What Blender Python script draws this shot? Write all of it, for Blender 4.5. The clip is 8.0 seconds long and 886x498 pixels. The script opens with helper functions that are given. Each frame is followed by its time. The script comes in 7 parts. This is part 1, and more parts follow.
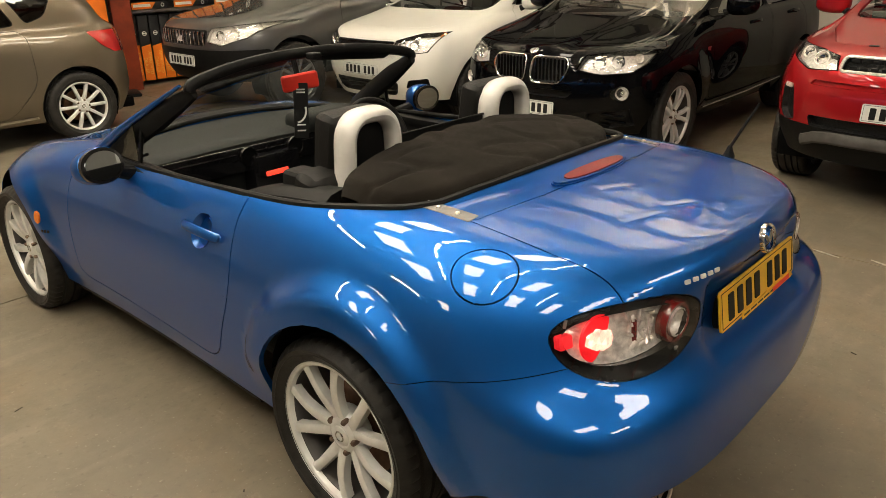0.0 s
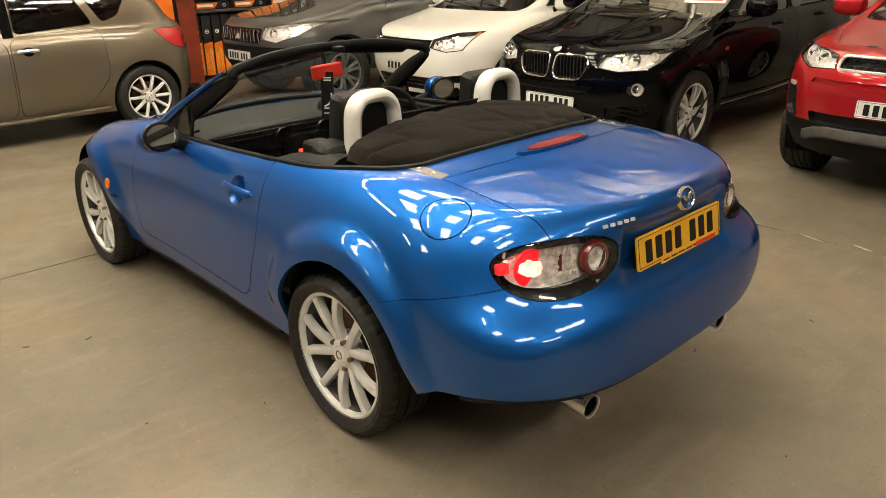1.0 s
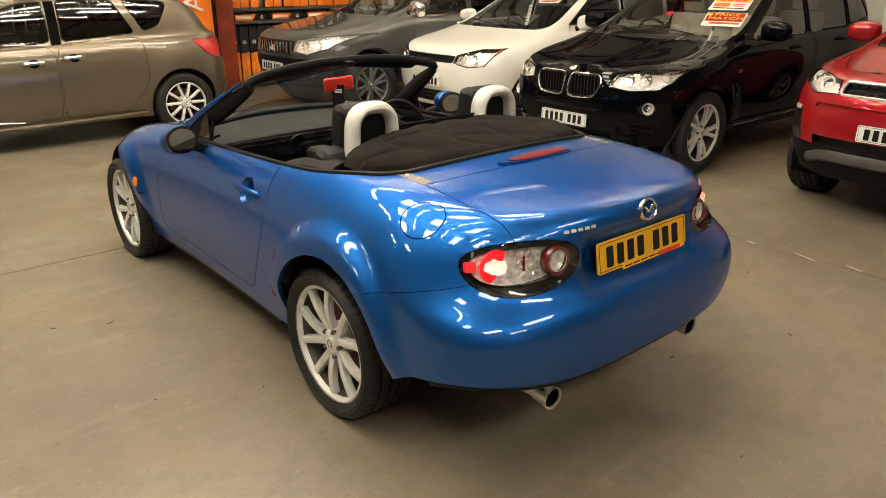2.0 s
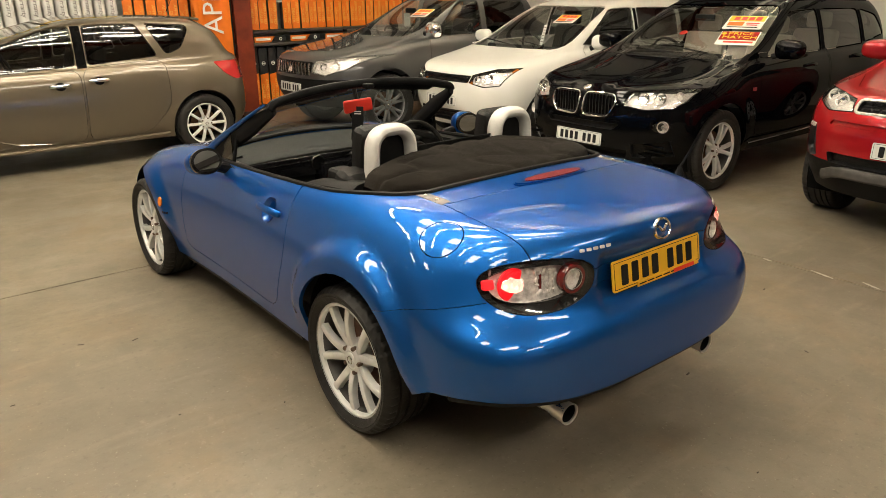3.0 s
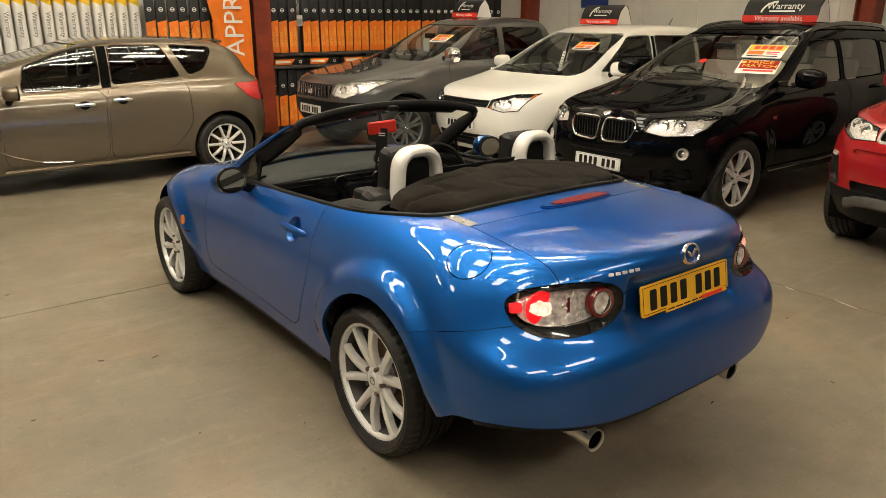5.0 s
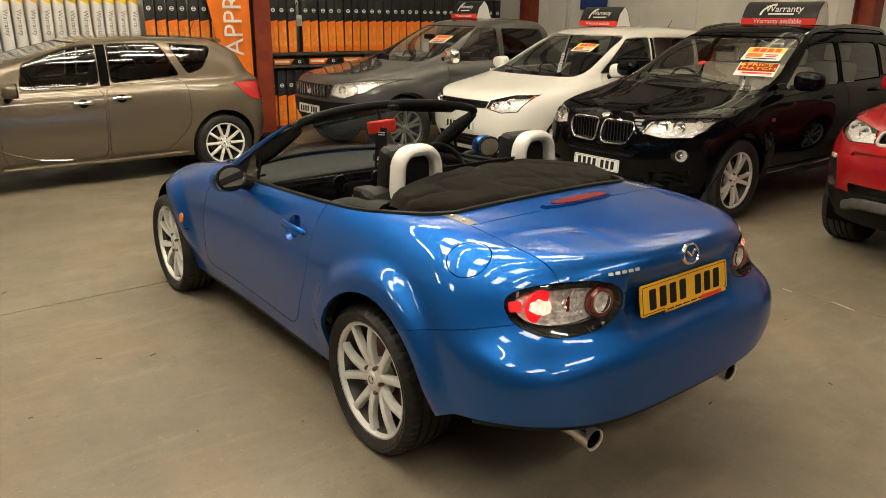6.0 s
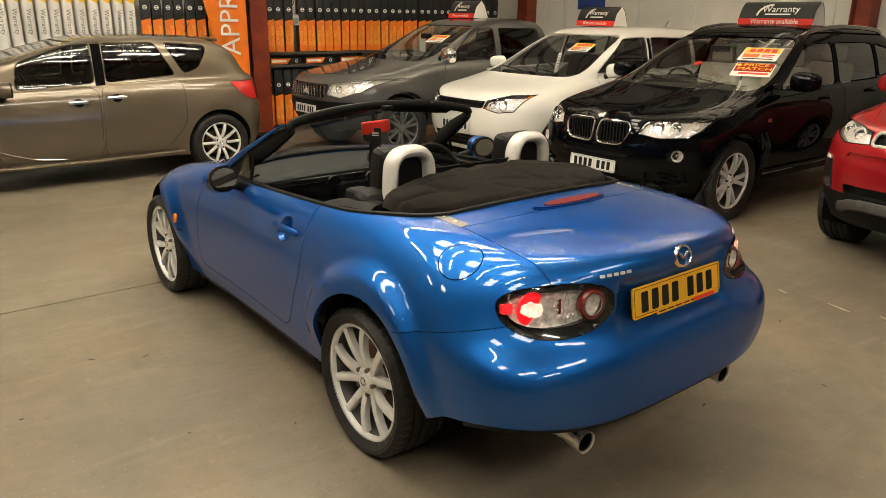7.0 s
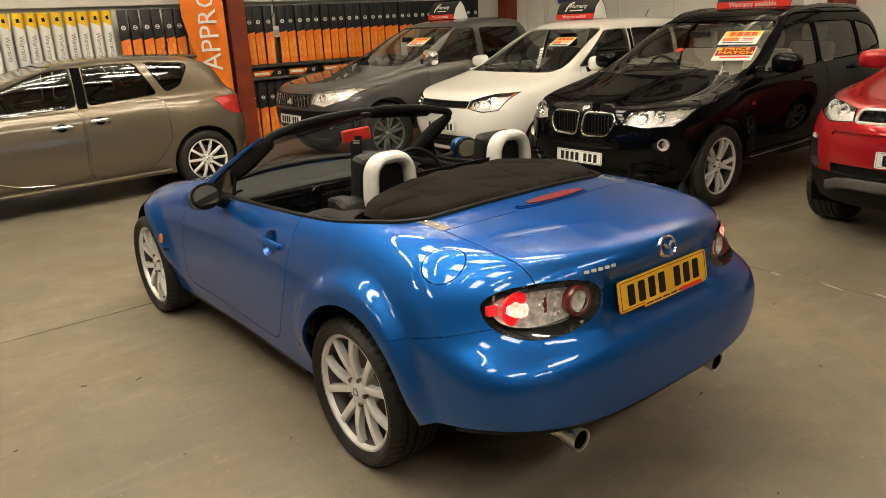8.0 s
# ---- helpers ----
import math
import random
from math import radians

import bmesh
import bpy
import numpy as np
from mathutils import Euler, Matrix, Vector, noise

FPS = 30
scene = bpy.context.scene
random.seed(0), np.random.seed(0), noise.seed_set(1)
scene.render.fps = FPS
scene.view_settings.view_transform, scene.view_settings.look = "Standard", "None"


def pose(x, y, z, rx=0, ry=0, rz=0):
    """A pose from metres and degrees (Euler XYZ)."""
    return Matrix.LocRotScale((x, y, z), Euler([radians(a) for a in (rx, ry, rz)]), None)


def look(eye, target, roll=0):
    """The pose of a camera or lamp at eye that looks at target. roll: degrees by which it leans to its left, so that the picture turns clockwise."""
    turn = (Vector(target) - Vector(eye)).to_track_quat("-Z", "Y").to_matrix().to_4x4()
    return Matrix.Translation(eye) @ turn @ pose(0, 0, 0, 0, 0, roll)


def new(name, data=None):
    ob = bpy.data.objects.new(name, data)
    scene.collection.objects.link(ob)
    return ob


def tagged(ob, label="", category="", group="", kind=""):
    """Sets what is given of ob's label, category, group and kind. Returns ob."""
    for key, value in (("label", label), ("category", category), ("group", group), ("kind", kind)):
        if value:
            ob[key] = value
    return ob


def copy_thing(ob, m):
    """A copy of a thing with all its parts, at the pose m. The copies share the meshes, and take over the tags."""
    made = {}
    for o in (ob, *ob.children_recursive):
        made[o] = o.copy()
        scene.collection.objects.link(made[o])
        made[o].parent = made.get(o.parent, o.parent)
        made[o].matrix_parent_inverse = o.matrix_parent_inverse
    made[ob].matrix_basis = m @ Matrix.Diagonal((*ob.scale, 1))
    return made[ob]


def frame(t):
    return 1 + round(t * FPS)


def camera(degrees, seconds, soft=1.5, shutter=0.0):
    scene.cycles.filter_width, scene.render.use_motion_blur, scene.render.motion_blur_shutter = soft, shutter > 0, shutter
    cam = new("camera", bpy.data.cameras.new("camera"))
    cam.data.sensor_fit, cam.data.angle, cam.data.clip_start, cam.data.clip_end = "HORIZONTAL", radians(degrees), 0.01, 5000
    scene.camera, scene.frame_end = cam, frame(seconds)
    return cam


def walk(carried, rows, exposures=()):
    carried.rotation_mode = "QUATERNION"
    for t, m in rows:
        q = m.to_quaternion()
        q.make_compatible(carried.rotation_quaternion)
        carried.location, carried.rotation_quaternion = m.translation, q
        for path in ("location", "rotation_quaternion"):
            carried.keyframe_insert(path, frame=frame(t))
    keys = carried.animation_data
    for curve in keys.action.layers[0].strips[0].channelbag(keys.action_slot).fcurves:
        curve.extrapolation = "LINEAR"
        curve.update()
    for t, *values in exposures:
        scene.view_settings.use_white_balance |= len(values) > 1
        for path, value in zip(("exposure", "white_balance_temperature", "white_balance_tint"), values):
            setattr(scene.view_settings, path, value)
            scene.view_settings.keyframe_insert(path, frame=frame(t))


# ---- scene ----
cam = camera(62.7, 8.0, 0.6)
PATH = [
    (0, (-1.914, -1.445, 1.64), (-0.551, -0.193, 0.883), -0.9),
    (0.5, (-1.984, -1.739, 1.646), (-0.7, -0.406, 0.89), -3.1),
    (1, (-2.109, -1.971, 1.668), (-0.848, -0.613, 0.916), -1.0),
    (2.5, (-2.131, -2.31, 1.724), (-0.949, -0.855, 1.025), -0.2),
    (3, (-2.165, -2.306, 1.736), (-0.987, -0.837, 1.062), -0.5),
    (3.5, (-2.183, -2.295, 1.74), (-1.004, -0.809, 1.103), -0.6),
    (4, (-2.208, -2.269, 1.727), (-1.034, -0.774, 1.102), -0.2),
    (4.5, (-2.206, -2.267, 1.726), (-1.037, -0.764, 1.113), 0.1),
    (6, (-2.216, -2.264, 1.716), (-1.042, -0.763, 1.108), 0.6),
    (6.5, (-2.205, -2.256, 1.708), (-1.029, -0.758, 1.1), 1.1),
    (7, (-2.189, -2.269, 1.722), (-1.012, -0.771, 1.112), 0.7),
    (7.5, (-2.167, -2.27, 1.723), (-0.993, -0.772, 1.109), -0.6),
    (8, (-2.132, -2.286, 1.725), (-0.95, -0.79, 1.119), -2.8),
]
walk(cam, [(t, look(eye, target, roll)) for t, eye, target, roll in PATH],
     ((0, 0.58), (0.5, 0.67), (1.0, 0.82), (2.5, 0.76), (3.0, 0.76), (3.5, 0.64), (8.0, 0.61)))

from mathutils.bvhtree import BVHTree

# ---- light: a closed shed lit by rows of ceiling battens, with added unseen fill lamps ----
world = bpy.data.worlds.new("world")
scene.world = world
world.use_nodes = True
world.node_tree.nodes["Background"].inputs[0].default_value = (0.55, 0.62, 0.75, 1)
world.node_tree.nodes["Background"].inputs[1].default_value = 0.04
LAMP_STRENGTH = 56.0
ROOF_Z = 5.6

# ---- materials ----
def shader(name, base, rough=0.5, metal=0.0, coat=0.0, vary=0.0, scale=8.0, bump=0.0, bump_scale=60.0, emit=None, glow=0.0,
           alpha=1.0, trans=0.0, ior=1.45, rough_vary=0.0, second=None, second_scale=1.2, spec=0.5, coat_rough=0.03, sheen=0.0, edge=None):
    m = bpy.data.materials.new(name)
    m.use_nodes = True
    nt = m.node_tree
    b = nt.nodes["Principled BSDF"]

    def put(key, v):
        b.inputs[key].default_value = v

    put("Base Color", (*base, 1))
    put("Roughness", rough)
    put("Metallic", metal)
    put("Coat Weight", coat)
    put("Coat Roughness", coat_rough)
    put("Specular IOR Level", spec)
    put("IOR", ior)
    put("Alpha", alpha)
    put("Transmission Weight", trans)
    put("Sheen Weight", sheen)
    if edge:
        put("Specular Tint", (*edge, 1))
    if emit:
        put("Emission Color", (*emit, 1))
        put("Emission Strength", glow)
    co = nt.nodes.new("ShaderNodeTexCoord")
    if vary > 0:
        n = nt.nodes.new("ShaderNodeTexNoise")
        n.inputs["Scale"].default_value, n.inputs["Detail"].default_value = scale, 6
        nt.links.new(co.outputs["Object"], n.inputs["Vector"])
        r = nt.nodes.new("ShaderNodeMapRange")
        r.inputs["From Min"].default_value, r.inputs["From Max"].default_value = 0.3, 0.7
        r.inputs["To Min"].default_value, r.inputs["To Max"].default_value = 1 - vary, 1 + vary
        nt.links.new(n.outputs["Fac"], r.inputs["Value"])
        mx = nt.nodes.new("ShaderNodeMix")
        mx.data_type, mx.blend_type = "RGBA", "MULTIPLY"
        mx.inputs["Factor"].default_value = 1
        mx.inputs["A"].default_value = (*base, 1)
        nt.links.new(r.outputs["Result"], mx.inputs["B"])
        last = mx.outputs["Result"]
        if second:
            n2 = nt.nodes.new("ShaderNodeTexNoise")
            n2.inputs["Scale"].default_value, n2.inputs["Detail"].default_value, n2.inputs["Roughness"].default_value = second_scale, 8, 0.65
            nt.links.new(co.outputs["Object"], n2.inputs["Vector"])
            r2 = nt.nodes.new("ShaderNodeMapRange")
            r2.inputs["From Min"].default_value, r2.inputs["From Max"].default_value = 0.42, 0.68
            nt.links.new(n2.outputs["Fac"], r2.inputs["Value"])
            m2 = nt.nodes.new("ShaderNodeMix")
            m2.data_type = "RGBA"
            nt.links.new(r2.outputs["Result"], m2.inputs["Factor"])
            nt.links.new(last, m2.inputs["A"])
            m2.inputs["B"].default_value = (*second, 1)
            last = m2.outputs["Result"]
        nt.links.new(last, b.inputs["Base Color"])
        if rough_vary > 0:
            rr = nt.nodes.new("ShaderNodeMapRange")
            rr.inputs["From Min"].default_value, rr.inputs["From Max"].default_value = 0.3, 0.7
            rr.inputs["To Min"].default_value, rr.inputs["To Max"].default_value = max(0, rough - rough_vary), min(1, rough + rough_vary)
            nt.links.new(n.outputs["Fac"], rr.inputs["Value"])
            nt.links.new(rr.outputs["Result"], b.inputs["Roughness"])
    if bump > 0:
        nb = nt.nodes.new("ShaderNodeTexNoise")
        nb.inputs["Scale"].default_value, nb.inputs["Detail"].default_value = bump_scale, 4
        nt.links.new(co.outputs["Object"], nb.inputs["Vector"])
        bp = nt.nodes.new("ShaderNodeBump")
        bp.inputs["Strength"].default_value, bp.inputs["Distance"].default_value = bump, 0.01
        nt.links.new(nb.outputs["Fac"], bp.inputs["Height"])
        nt.links.new(bp.outputs["Normal"], b.inputs["Normal"])
    return m


def glass(name, tint, rough=0.0):
    """A thin pane: mostly clear, its gloss growing towards grazing sight."""
    m = bpy.data.materials.new(name)
    m.use_nodes = True
    nt = m.node_tree
    nt.nodes.clear()
    out = nt.nodes.new("ShaderNodeOutputMaterial")
    tr = nt.nodes.new("ShaderNodeBsdfTransparent")
    tr.inputs["Color"].default_value = (*tint, 1)
    gl = nt.nodes.new("ShaderNodeBsdfGlossy")
    gl.inputs["Roughness"].default_value = rough
    gl.inputs["Color"].default_value = (1, 1, 1, 1)
    fr = nt.nodes.new("ShaderNodeLayerWeight")
    fr.inputs["Blend"].default_value = 0.5
    pw = nt.nodes.new("ShaderNodeMath")
    pw.operation = "POWER"
    pw.inputs[1].default_value = 4.6
    nt.links.new(fr.outputs["Facing"], pw.inputs[0])
    mu = nt.nodes.new("ShaderNodeMath")
    mu.operation, mu.use_clamp = "MULTIPLY_ADD", True
    mu.inputs[1].default_value, mu.inputs[2].default_value = 0.92, 0.075
    nt.links.new(pw.outputs[0], mu.inputs[0])
    mix = nt.nodes.new("ShaderNodeMixShader")
    nt.links.new(mu.outputs[0], mix.inputs["Fac"])
    nt.links.new(tr.outputs[0], mix.inputs[1])
    nt.links.new(gl.outputs[0], mix.inputs[2])
    nt.links.new(mix.outputs[0], out.inputs["Surface"])
    return m


def lamp_glow(name, colour, strength, facet=None):
    m = bpy.data.materials.new(name)
    m.use_nodes = True
    b = m.node_tree.nodes["Principled BSDF"]
    b.inputs["Base Color"].default_value = (*colour, 1)
    b.inputs["Emission Color"].default_value = (*colour, 1)
    b.inputs["Emission Strength"].default_value = strength
    if facet:
        nt = m.node_tree
        co = nt.nodes.new("ShaderNodeTexCoord")
        v = nt.nodes.new("ShaderNodeTexVoronoi")
        v.inputs["Scale"].default_value = 85
        nt.links.new(co.outputs["Object"], v.inputs["Vector"])
        mx = nt.nodes.new("ShaderNodeMix")
        mx.data_type = "RGBA"
        mx.inputs["A"].default_value, mx.inputs["B"].default_value = (*facet, 1), (*colour, 1)
        nt.links.new(v.outputs["Color"], mx.inputs["Factor"])
        nt.links.new(mx.outputs["Result"], b.inputs["Emission Color"])
    return m


BLUE = shader("blue_paint", (0.008, 0.100, 0.38), 0.40, 0.80, 1.0, vary=0.10, scale=900, coat_rough=0.008, edge=(0.04, 0.36, 0.9))
BLACK_PAINT = shader("black_paint", (0.0018, 0.002, 0.0028), 0.25, 0.0, 0.45, vary=0.1, scale=700, coat_rough=0.015, spec=0.0)
WHITE_PAINT = shader("white_paint", (0.74, 0.73, 0.68), 0.35, 0.0, 1.0, vary=0.02, scale=3, coat_rough=0.03, spec=0.0)
RED_PAINT = shader("red_paint", (0.38, 0.012, 0.016), 0.3, 0.35, 1.0, vary=0.08, scale=800, coat_rough=0.02, spec=0.0)
GREIGE_PAINT = shader("greige_paint", (0.155, 0.127, 0.090), 0.33, 0.6, 1.0, vary=0.06, scale=800, coat_rough=0.03, spec=0.0)
GREY_PAINT = shader("grey_paint", (0.10, 0.10, 0.10), 0.33, 0.6, 1.0, vary=0.06, scale=800, coat_rough=0.03, spec=0.0)
RUBBER = shader("tyre_rubber", (0.021, 0.0195, 0.0175), 0.50, vary=0.35, scale=30, bump=0.15, bump_scale=200, rough_vary=0.12, spec=0.3)
ALLOY = shader("alloy", (0.76, 0.755, 0.73), 0.33, 0.35, 0.5, vary=0.08, scale=20)
ALLOY_GREY = shader("grey_alloy", (0.22, 0.22, 0.22), 0.35, 0.6, 0.5, vary=0.1, scale=20)
ALLOY_DIM = shader("alloy_barrel", (0.09, 0.085, 0.08), 0.5, 0.5, vary=0.2, scale=15)
CHROME = shader("chrome", (0.8, 0.8, 0.8), 0.08, 1.0, vary=0.03, scale=40)
STEEL = shader("brushed_steel", (0.82, 0.77, 0.70), 0.30, 0.85, vary=0.08, scale=6, rough_vary=0.05)
NUT = shader("worn_nut", (0.16, 0.11, 0.08), 0.4, 0.7, vary=0.3, scale=60)
BRAKE = shader("brake_disc", (0.13, 0.065, 0.035), 0.45, 0.7, vary=0.3, scale=25)
BLACK_PLASTIC = shader("black_plastic", (0.006, 0.006, 0.006), 0.5, vary=0.2, scale=60, bump=0.1, bump_scale=500, spec=0.2)
GLOSS_BLACK = shader("gloss_black", (0.006, 0.006, 0.007), 0.12, coat=1.0, vary=0.1, scale=80)
DARK = shader("dark_void", (0.004, 0.004, 0.004), 0.9, vary=0.2, scale=20, spec=0.05)
GREY_PLASTIC = shader("grey_plastic", (0.009, 0.009, 0.009), 0.55, vary=0.15, scale=40, bump=0.1, bump_scale=400, spec=0.2)
FABRIC = shader("soft_top_cloth", (0.0150, 0.0125, 0.0100), 0.95, vary=0.30, scale=5, bump=0.35, bump_scale=700, sheen=0.03, spec=0.05)
LEATHER = shader("black_leather", (0.010, 0.0095, 0.009), 0.5, vary=0.2, scale=50, bump=0.25, bump_scale=250, spec=0.25)
BEIGE_CLOTH = shader("beige_seat", (0.36, 0.32, 0.26), 0.8, vary=0.1, scale=30, bump=0.2, bump_scale=300)
DASH = shader("dash_plastic", (0.018, 0.020, 0.019), 0.6, vary=0.15, scale=50, bump=0.2, bump_scale=400, spec=0.2)
SILVER_HOOP = shader("silver_hoop", (0.66, 0.64, 0.60), 0.45, 0.1, 0.3, vary=0.05, scale=30)
GLASS = glass("clear_glass", (0.93, 0.95, 0.94))
GLASS_TINT = glass("tinted_glass", (0.14, 0.15, 0.15))
GLASS_SMOKE = glass("smoked_glass", (0.42, 0.44, 0.42))
MIRROR = shader("mirror_glass", (0.60, 0.63, 0.66), 0.01, 1.0)
RED_LENS = shader("red_lens", (0.42, 0.012, 0.012), 0.12, coat=1.0, vary=0.15, scale=120)
BRAKE_RED = shader("brake_lens", (0.17, 0.004, 0.004), 0.35, coat=0.12, vary=0.25, scale=200)
RED_DARK = shader("dark_red_lens", (0.14, 0.007, 0.007), 0.2, coat=1.0, vary=0.25, scale=200)
AMBER = shader("amber_lens", (0.75, 0.22, 0.02), 0.15, coat=1.0, vary=0.1, scale=150)
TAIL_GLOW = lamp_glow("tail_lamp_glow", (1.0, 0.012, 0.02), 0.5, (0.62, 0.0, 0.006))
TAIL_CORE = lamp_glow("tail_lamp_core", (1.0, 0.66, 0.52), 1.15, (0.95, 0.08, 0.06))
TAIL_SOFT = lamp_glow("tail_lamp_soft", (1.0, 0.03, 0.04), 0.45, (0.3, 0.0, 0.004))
YELLOW_PLATE = shader("yellow_plate", (0.80, 0.43, 0.02), 0.3, coat=0.5, vary=0.03, scale=10)
WHITE_PLATE = shader("white_plate", (0.72, 0.72, 0.68), 0.3, coat=0.5, vary=0.03, scale=10)
INK = shader("plate_ink", (0.012, 0.012, 0.012), 0.4, vary=0.1, scale=50, spec=0.2)
RED_INK = shader("red_print", (0.70, 0.035, 0.02), 0.4, vary=0.05, scale=20)
ORANGE = shader("orange_print", (0.78, 0.185, 0.010), 0.42, vary=0.08, scale=7)
RED_FIELD = shader("red_field_print", (0.34, 0.012, 0.010), 0.6, vary=0.08, scale=20, spec=0.2)
ORANGE_INK = shader("pale_orange_print", (0.86, 0.46, 0.09), 0.4, vary=0.05, scale=7)
GREY_INK = shader("grey_print", (0.16, 0.15, 0.14), 0.5, vary=0.1, scale=20)
YELLOW = shader("yellow_print", (0.85, 0.55, 0.02), 0.4, vary=0.05, scale=7)
PALE = shader("white_print", (0.78, 0.77, 0.73), 0.4, vary=0.03, scale=7)
BLACK_CARD = shader("black_print", (0.014, 0.014, 0.014), 0.4, vary=0.15, scale=7, spec=0.3)
GREEN_CARD = shader("grey_green_card", (0.30, 0.34, 0.30), 0.6, vary=0.1, scale=20)
BLUE_SIGN = shader("blue_sign", (0.02, 0.05, 0.22), 0.4, vary=0.1, scale=9)
RED_STEEL = shader("red_oxide_steel", (0.235, 0.038, 0.014), 0.5, vary=0.18, scale=5, bump=0.1, bump_scale=80, second=(0.15, 0.025, 0.012), second_scale=3)
DARK_WALL = shader("dark_unseen_wall", (0.11, 0.105, 0.10), 0.6, vary=0.2, scale=1.5, second=(0.16, 0.155, 0.145), second_scale=0.4)
WALL_PANEL = shader("wall_panel", (0.66, 0.65, 0.60), 0.5, vary=0.04, scale=2.5, bump=0.05, bump_scale=30, second=(0.58, 0.57, 0.52), second_scale=0.7)
ROOF_PANEL = shader("roof_panel", (0.62, 0.60, 0.55), 0.6, vary=0.05, scale=2)
PURLIN = shader("purlin_steel", (0.16, 0.15, 0.14), 0.5, 0.3, vary=0.1, scale=4)
SHELF_STEEL = shader("shelf_steel", (0.10, 0.09, 0.085), 0.5, 0.4, vary=0.15, scale=9)
CONDUIT = shader("conduit", (0.6, 0.6, 0.56), 0.5, vary=0.05, scale=20)


# ---- building blocks ----
def grow(ctrl, y):
    """A smooth curve through (y, value) pairs, level beyond its ends."""
    xs = np.array([c[0] for c in ctrl], float)
    vs = np.array([c[1] for c in ctrl], float)
    y = np.clip(np.asarray(y, float), xs[0], xs[-1])
    if len(xs) == 1:
        return np.full_like(y, vs[0])
    d = np.diff(vs) / np.diff(xs)
    m = np.zeros_like(vs)
    for i in range(1, len(vs) - 1):
        if d[i - 1] * d[i] > 0:
            m[i] = 2 * d[i - 1] * d[i] / (d[i - 1] + d[i])
    m[0], m[-1] = d[0], d[-1]
    k = np.clip(np.searchsorted(xs, y, "right") - 1, 0, len(xs) - 2)
    h = xs[k + 1] - xs[k]
    t = (y - xs[k]) / h
    return ((2 * t**3 - 3 * t**2 + 1) * vs[k] + (t**3 - 2 * t**2 + t) * h * m[k]
            + (-2 * t**3 + 3 * t**2) * vs[k + 1] + (t**3 - t**2) * h * m[k + 1])


ARC, SIDE = 26, 84


def ring(w, yr, yf, cr, cf, z, nr=2.4, nf=2.4, shape=None):
    """Half an outline of a car body at one level, from the rear centre round the right side to the front centre."""
    a = np.linspace(0, math.pi / 2, ARC)
    s, c = np.sin(a), np.cos(a)
    xr, yr_ = w * s ** (2 / nr), yr + cr * (1 - c ** (2 / nr))
    xf, yf_ = (w * s ** (2 / nf))[::-1], (yf - cf * (1 - c ** (2 / nf)))[::-1]
    ys = np.linspace(yr + cr, yf - cf, SIDE)[1:-1]
    x = np.concatenate([xr, np.full(len(ys), w), xf])
    y = np.concatenate([yr_, ys, yf_])
    if shape:
        x = x * grow(shape, y)
    zz = grow(z, y) if isinstance(z, list) else np.full_like(y, z)
    return np.stack([x, y, zz], 1)


def hull(rings, sub=4):
    """Skins a stack of outlines, bottom to top, into one closed-round shell."""
    R = np.array(rings)
    rows = []
    n = len(R)
    for i in range(n - 1):
        p0, p1, p2, p3 = R[max(i - 1, 0)], R[i], R[i + 1], R[min(i + 2, n - 1)]
        for t in np.arange(sub) / sub:
            d1 = np.linalg.norm(p1 - p0, axis=1, keepdims=True) ** 0.5 + 1e-6
            d2 = np.linalg.norm(p2 - p1, axis=1, keepdims=True) ** 0.5 + 1e-6
            d3 = np.linalg.norm(p3 - p2, axis=1, keepdims=True) ** 0.5 + 1e-6
            m1 = (p2 - p0) * d2 / (d1 + d2) if i > 0 else (p2 - p1)
            m2 = (p3 - p1) * d2 / (d2 + d3) if i < n - 2 else (p2 - p1)
            rows.append((2 * t**3 - 3 * t**2 + 1) * p1 + (t**3 - 2 * t**2 + t) * m1 + (-2 * t**3 + 3 * t**2) * p2 + (t**3 - t**2) * m2)
    rows.append(R[-1])
    bm = bmesh.new()
    flip = np.array([-1, 1, 1])
    grid = []
    for r in rows:
        loop = np.concatenate([r, (r[1:-1] * flip)[::-1]])
        grid.append([bm.verts.new(p) for p in loop])
    k = len(grid[0])
    for a, b in zip(grid, grid[1:]):
        for j in range(k):
            bm.faces.new((a[j], a[(j + 1) % k], b[(j + 1) % k], b[j]))
    bmesh.ops.remove_doubles(bm, verts=bm.verts, dist=1e-4)
    bmesh.ops.dissolve_degenerate(bm, dist=1e-5, edges=bm.edges)
    bmesh.ops.recalc_face_normals(bm, faces=bm.faces)
    bm.normal_update()
    return bm


def refine(bm, flares=(), times=12):
    """Evens out a skin and swells it over the wheel arches: (y, z, inner radius, outer radius, swell)."""
    loose = [v for v in bm.verts if not v.is_boundary]
    for _ in range(times):
        bmesh.ops.smooth_vert(bm, verts=loose, factor=0.5, use_axis_x=True, use_axis_y=True, use_axis_z=True)
    for cy, cz, r0, r1, amp in flares:
        for v in bm.verts:
            if abs(v.co.x) > 0.5:
                d = math.hypot(v.co.y - cy, v.co.z - cz)
                t = min(1, max(0, (r1 - d) / (r1 - r0)))
                v.co.x += math.copysign(amp * math.sin(t * math.pi / 2), v.co.x)
    if flares:
        for _ in range(5):
            bmesh.ops.smooth_vert(bm, verts=loose, factor=0.5, use_axis_x=True, use_axis_y=True, use_axis_z=True)
    bm.normal_update()
    return bm


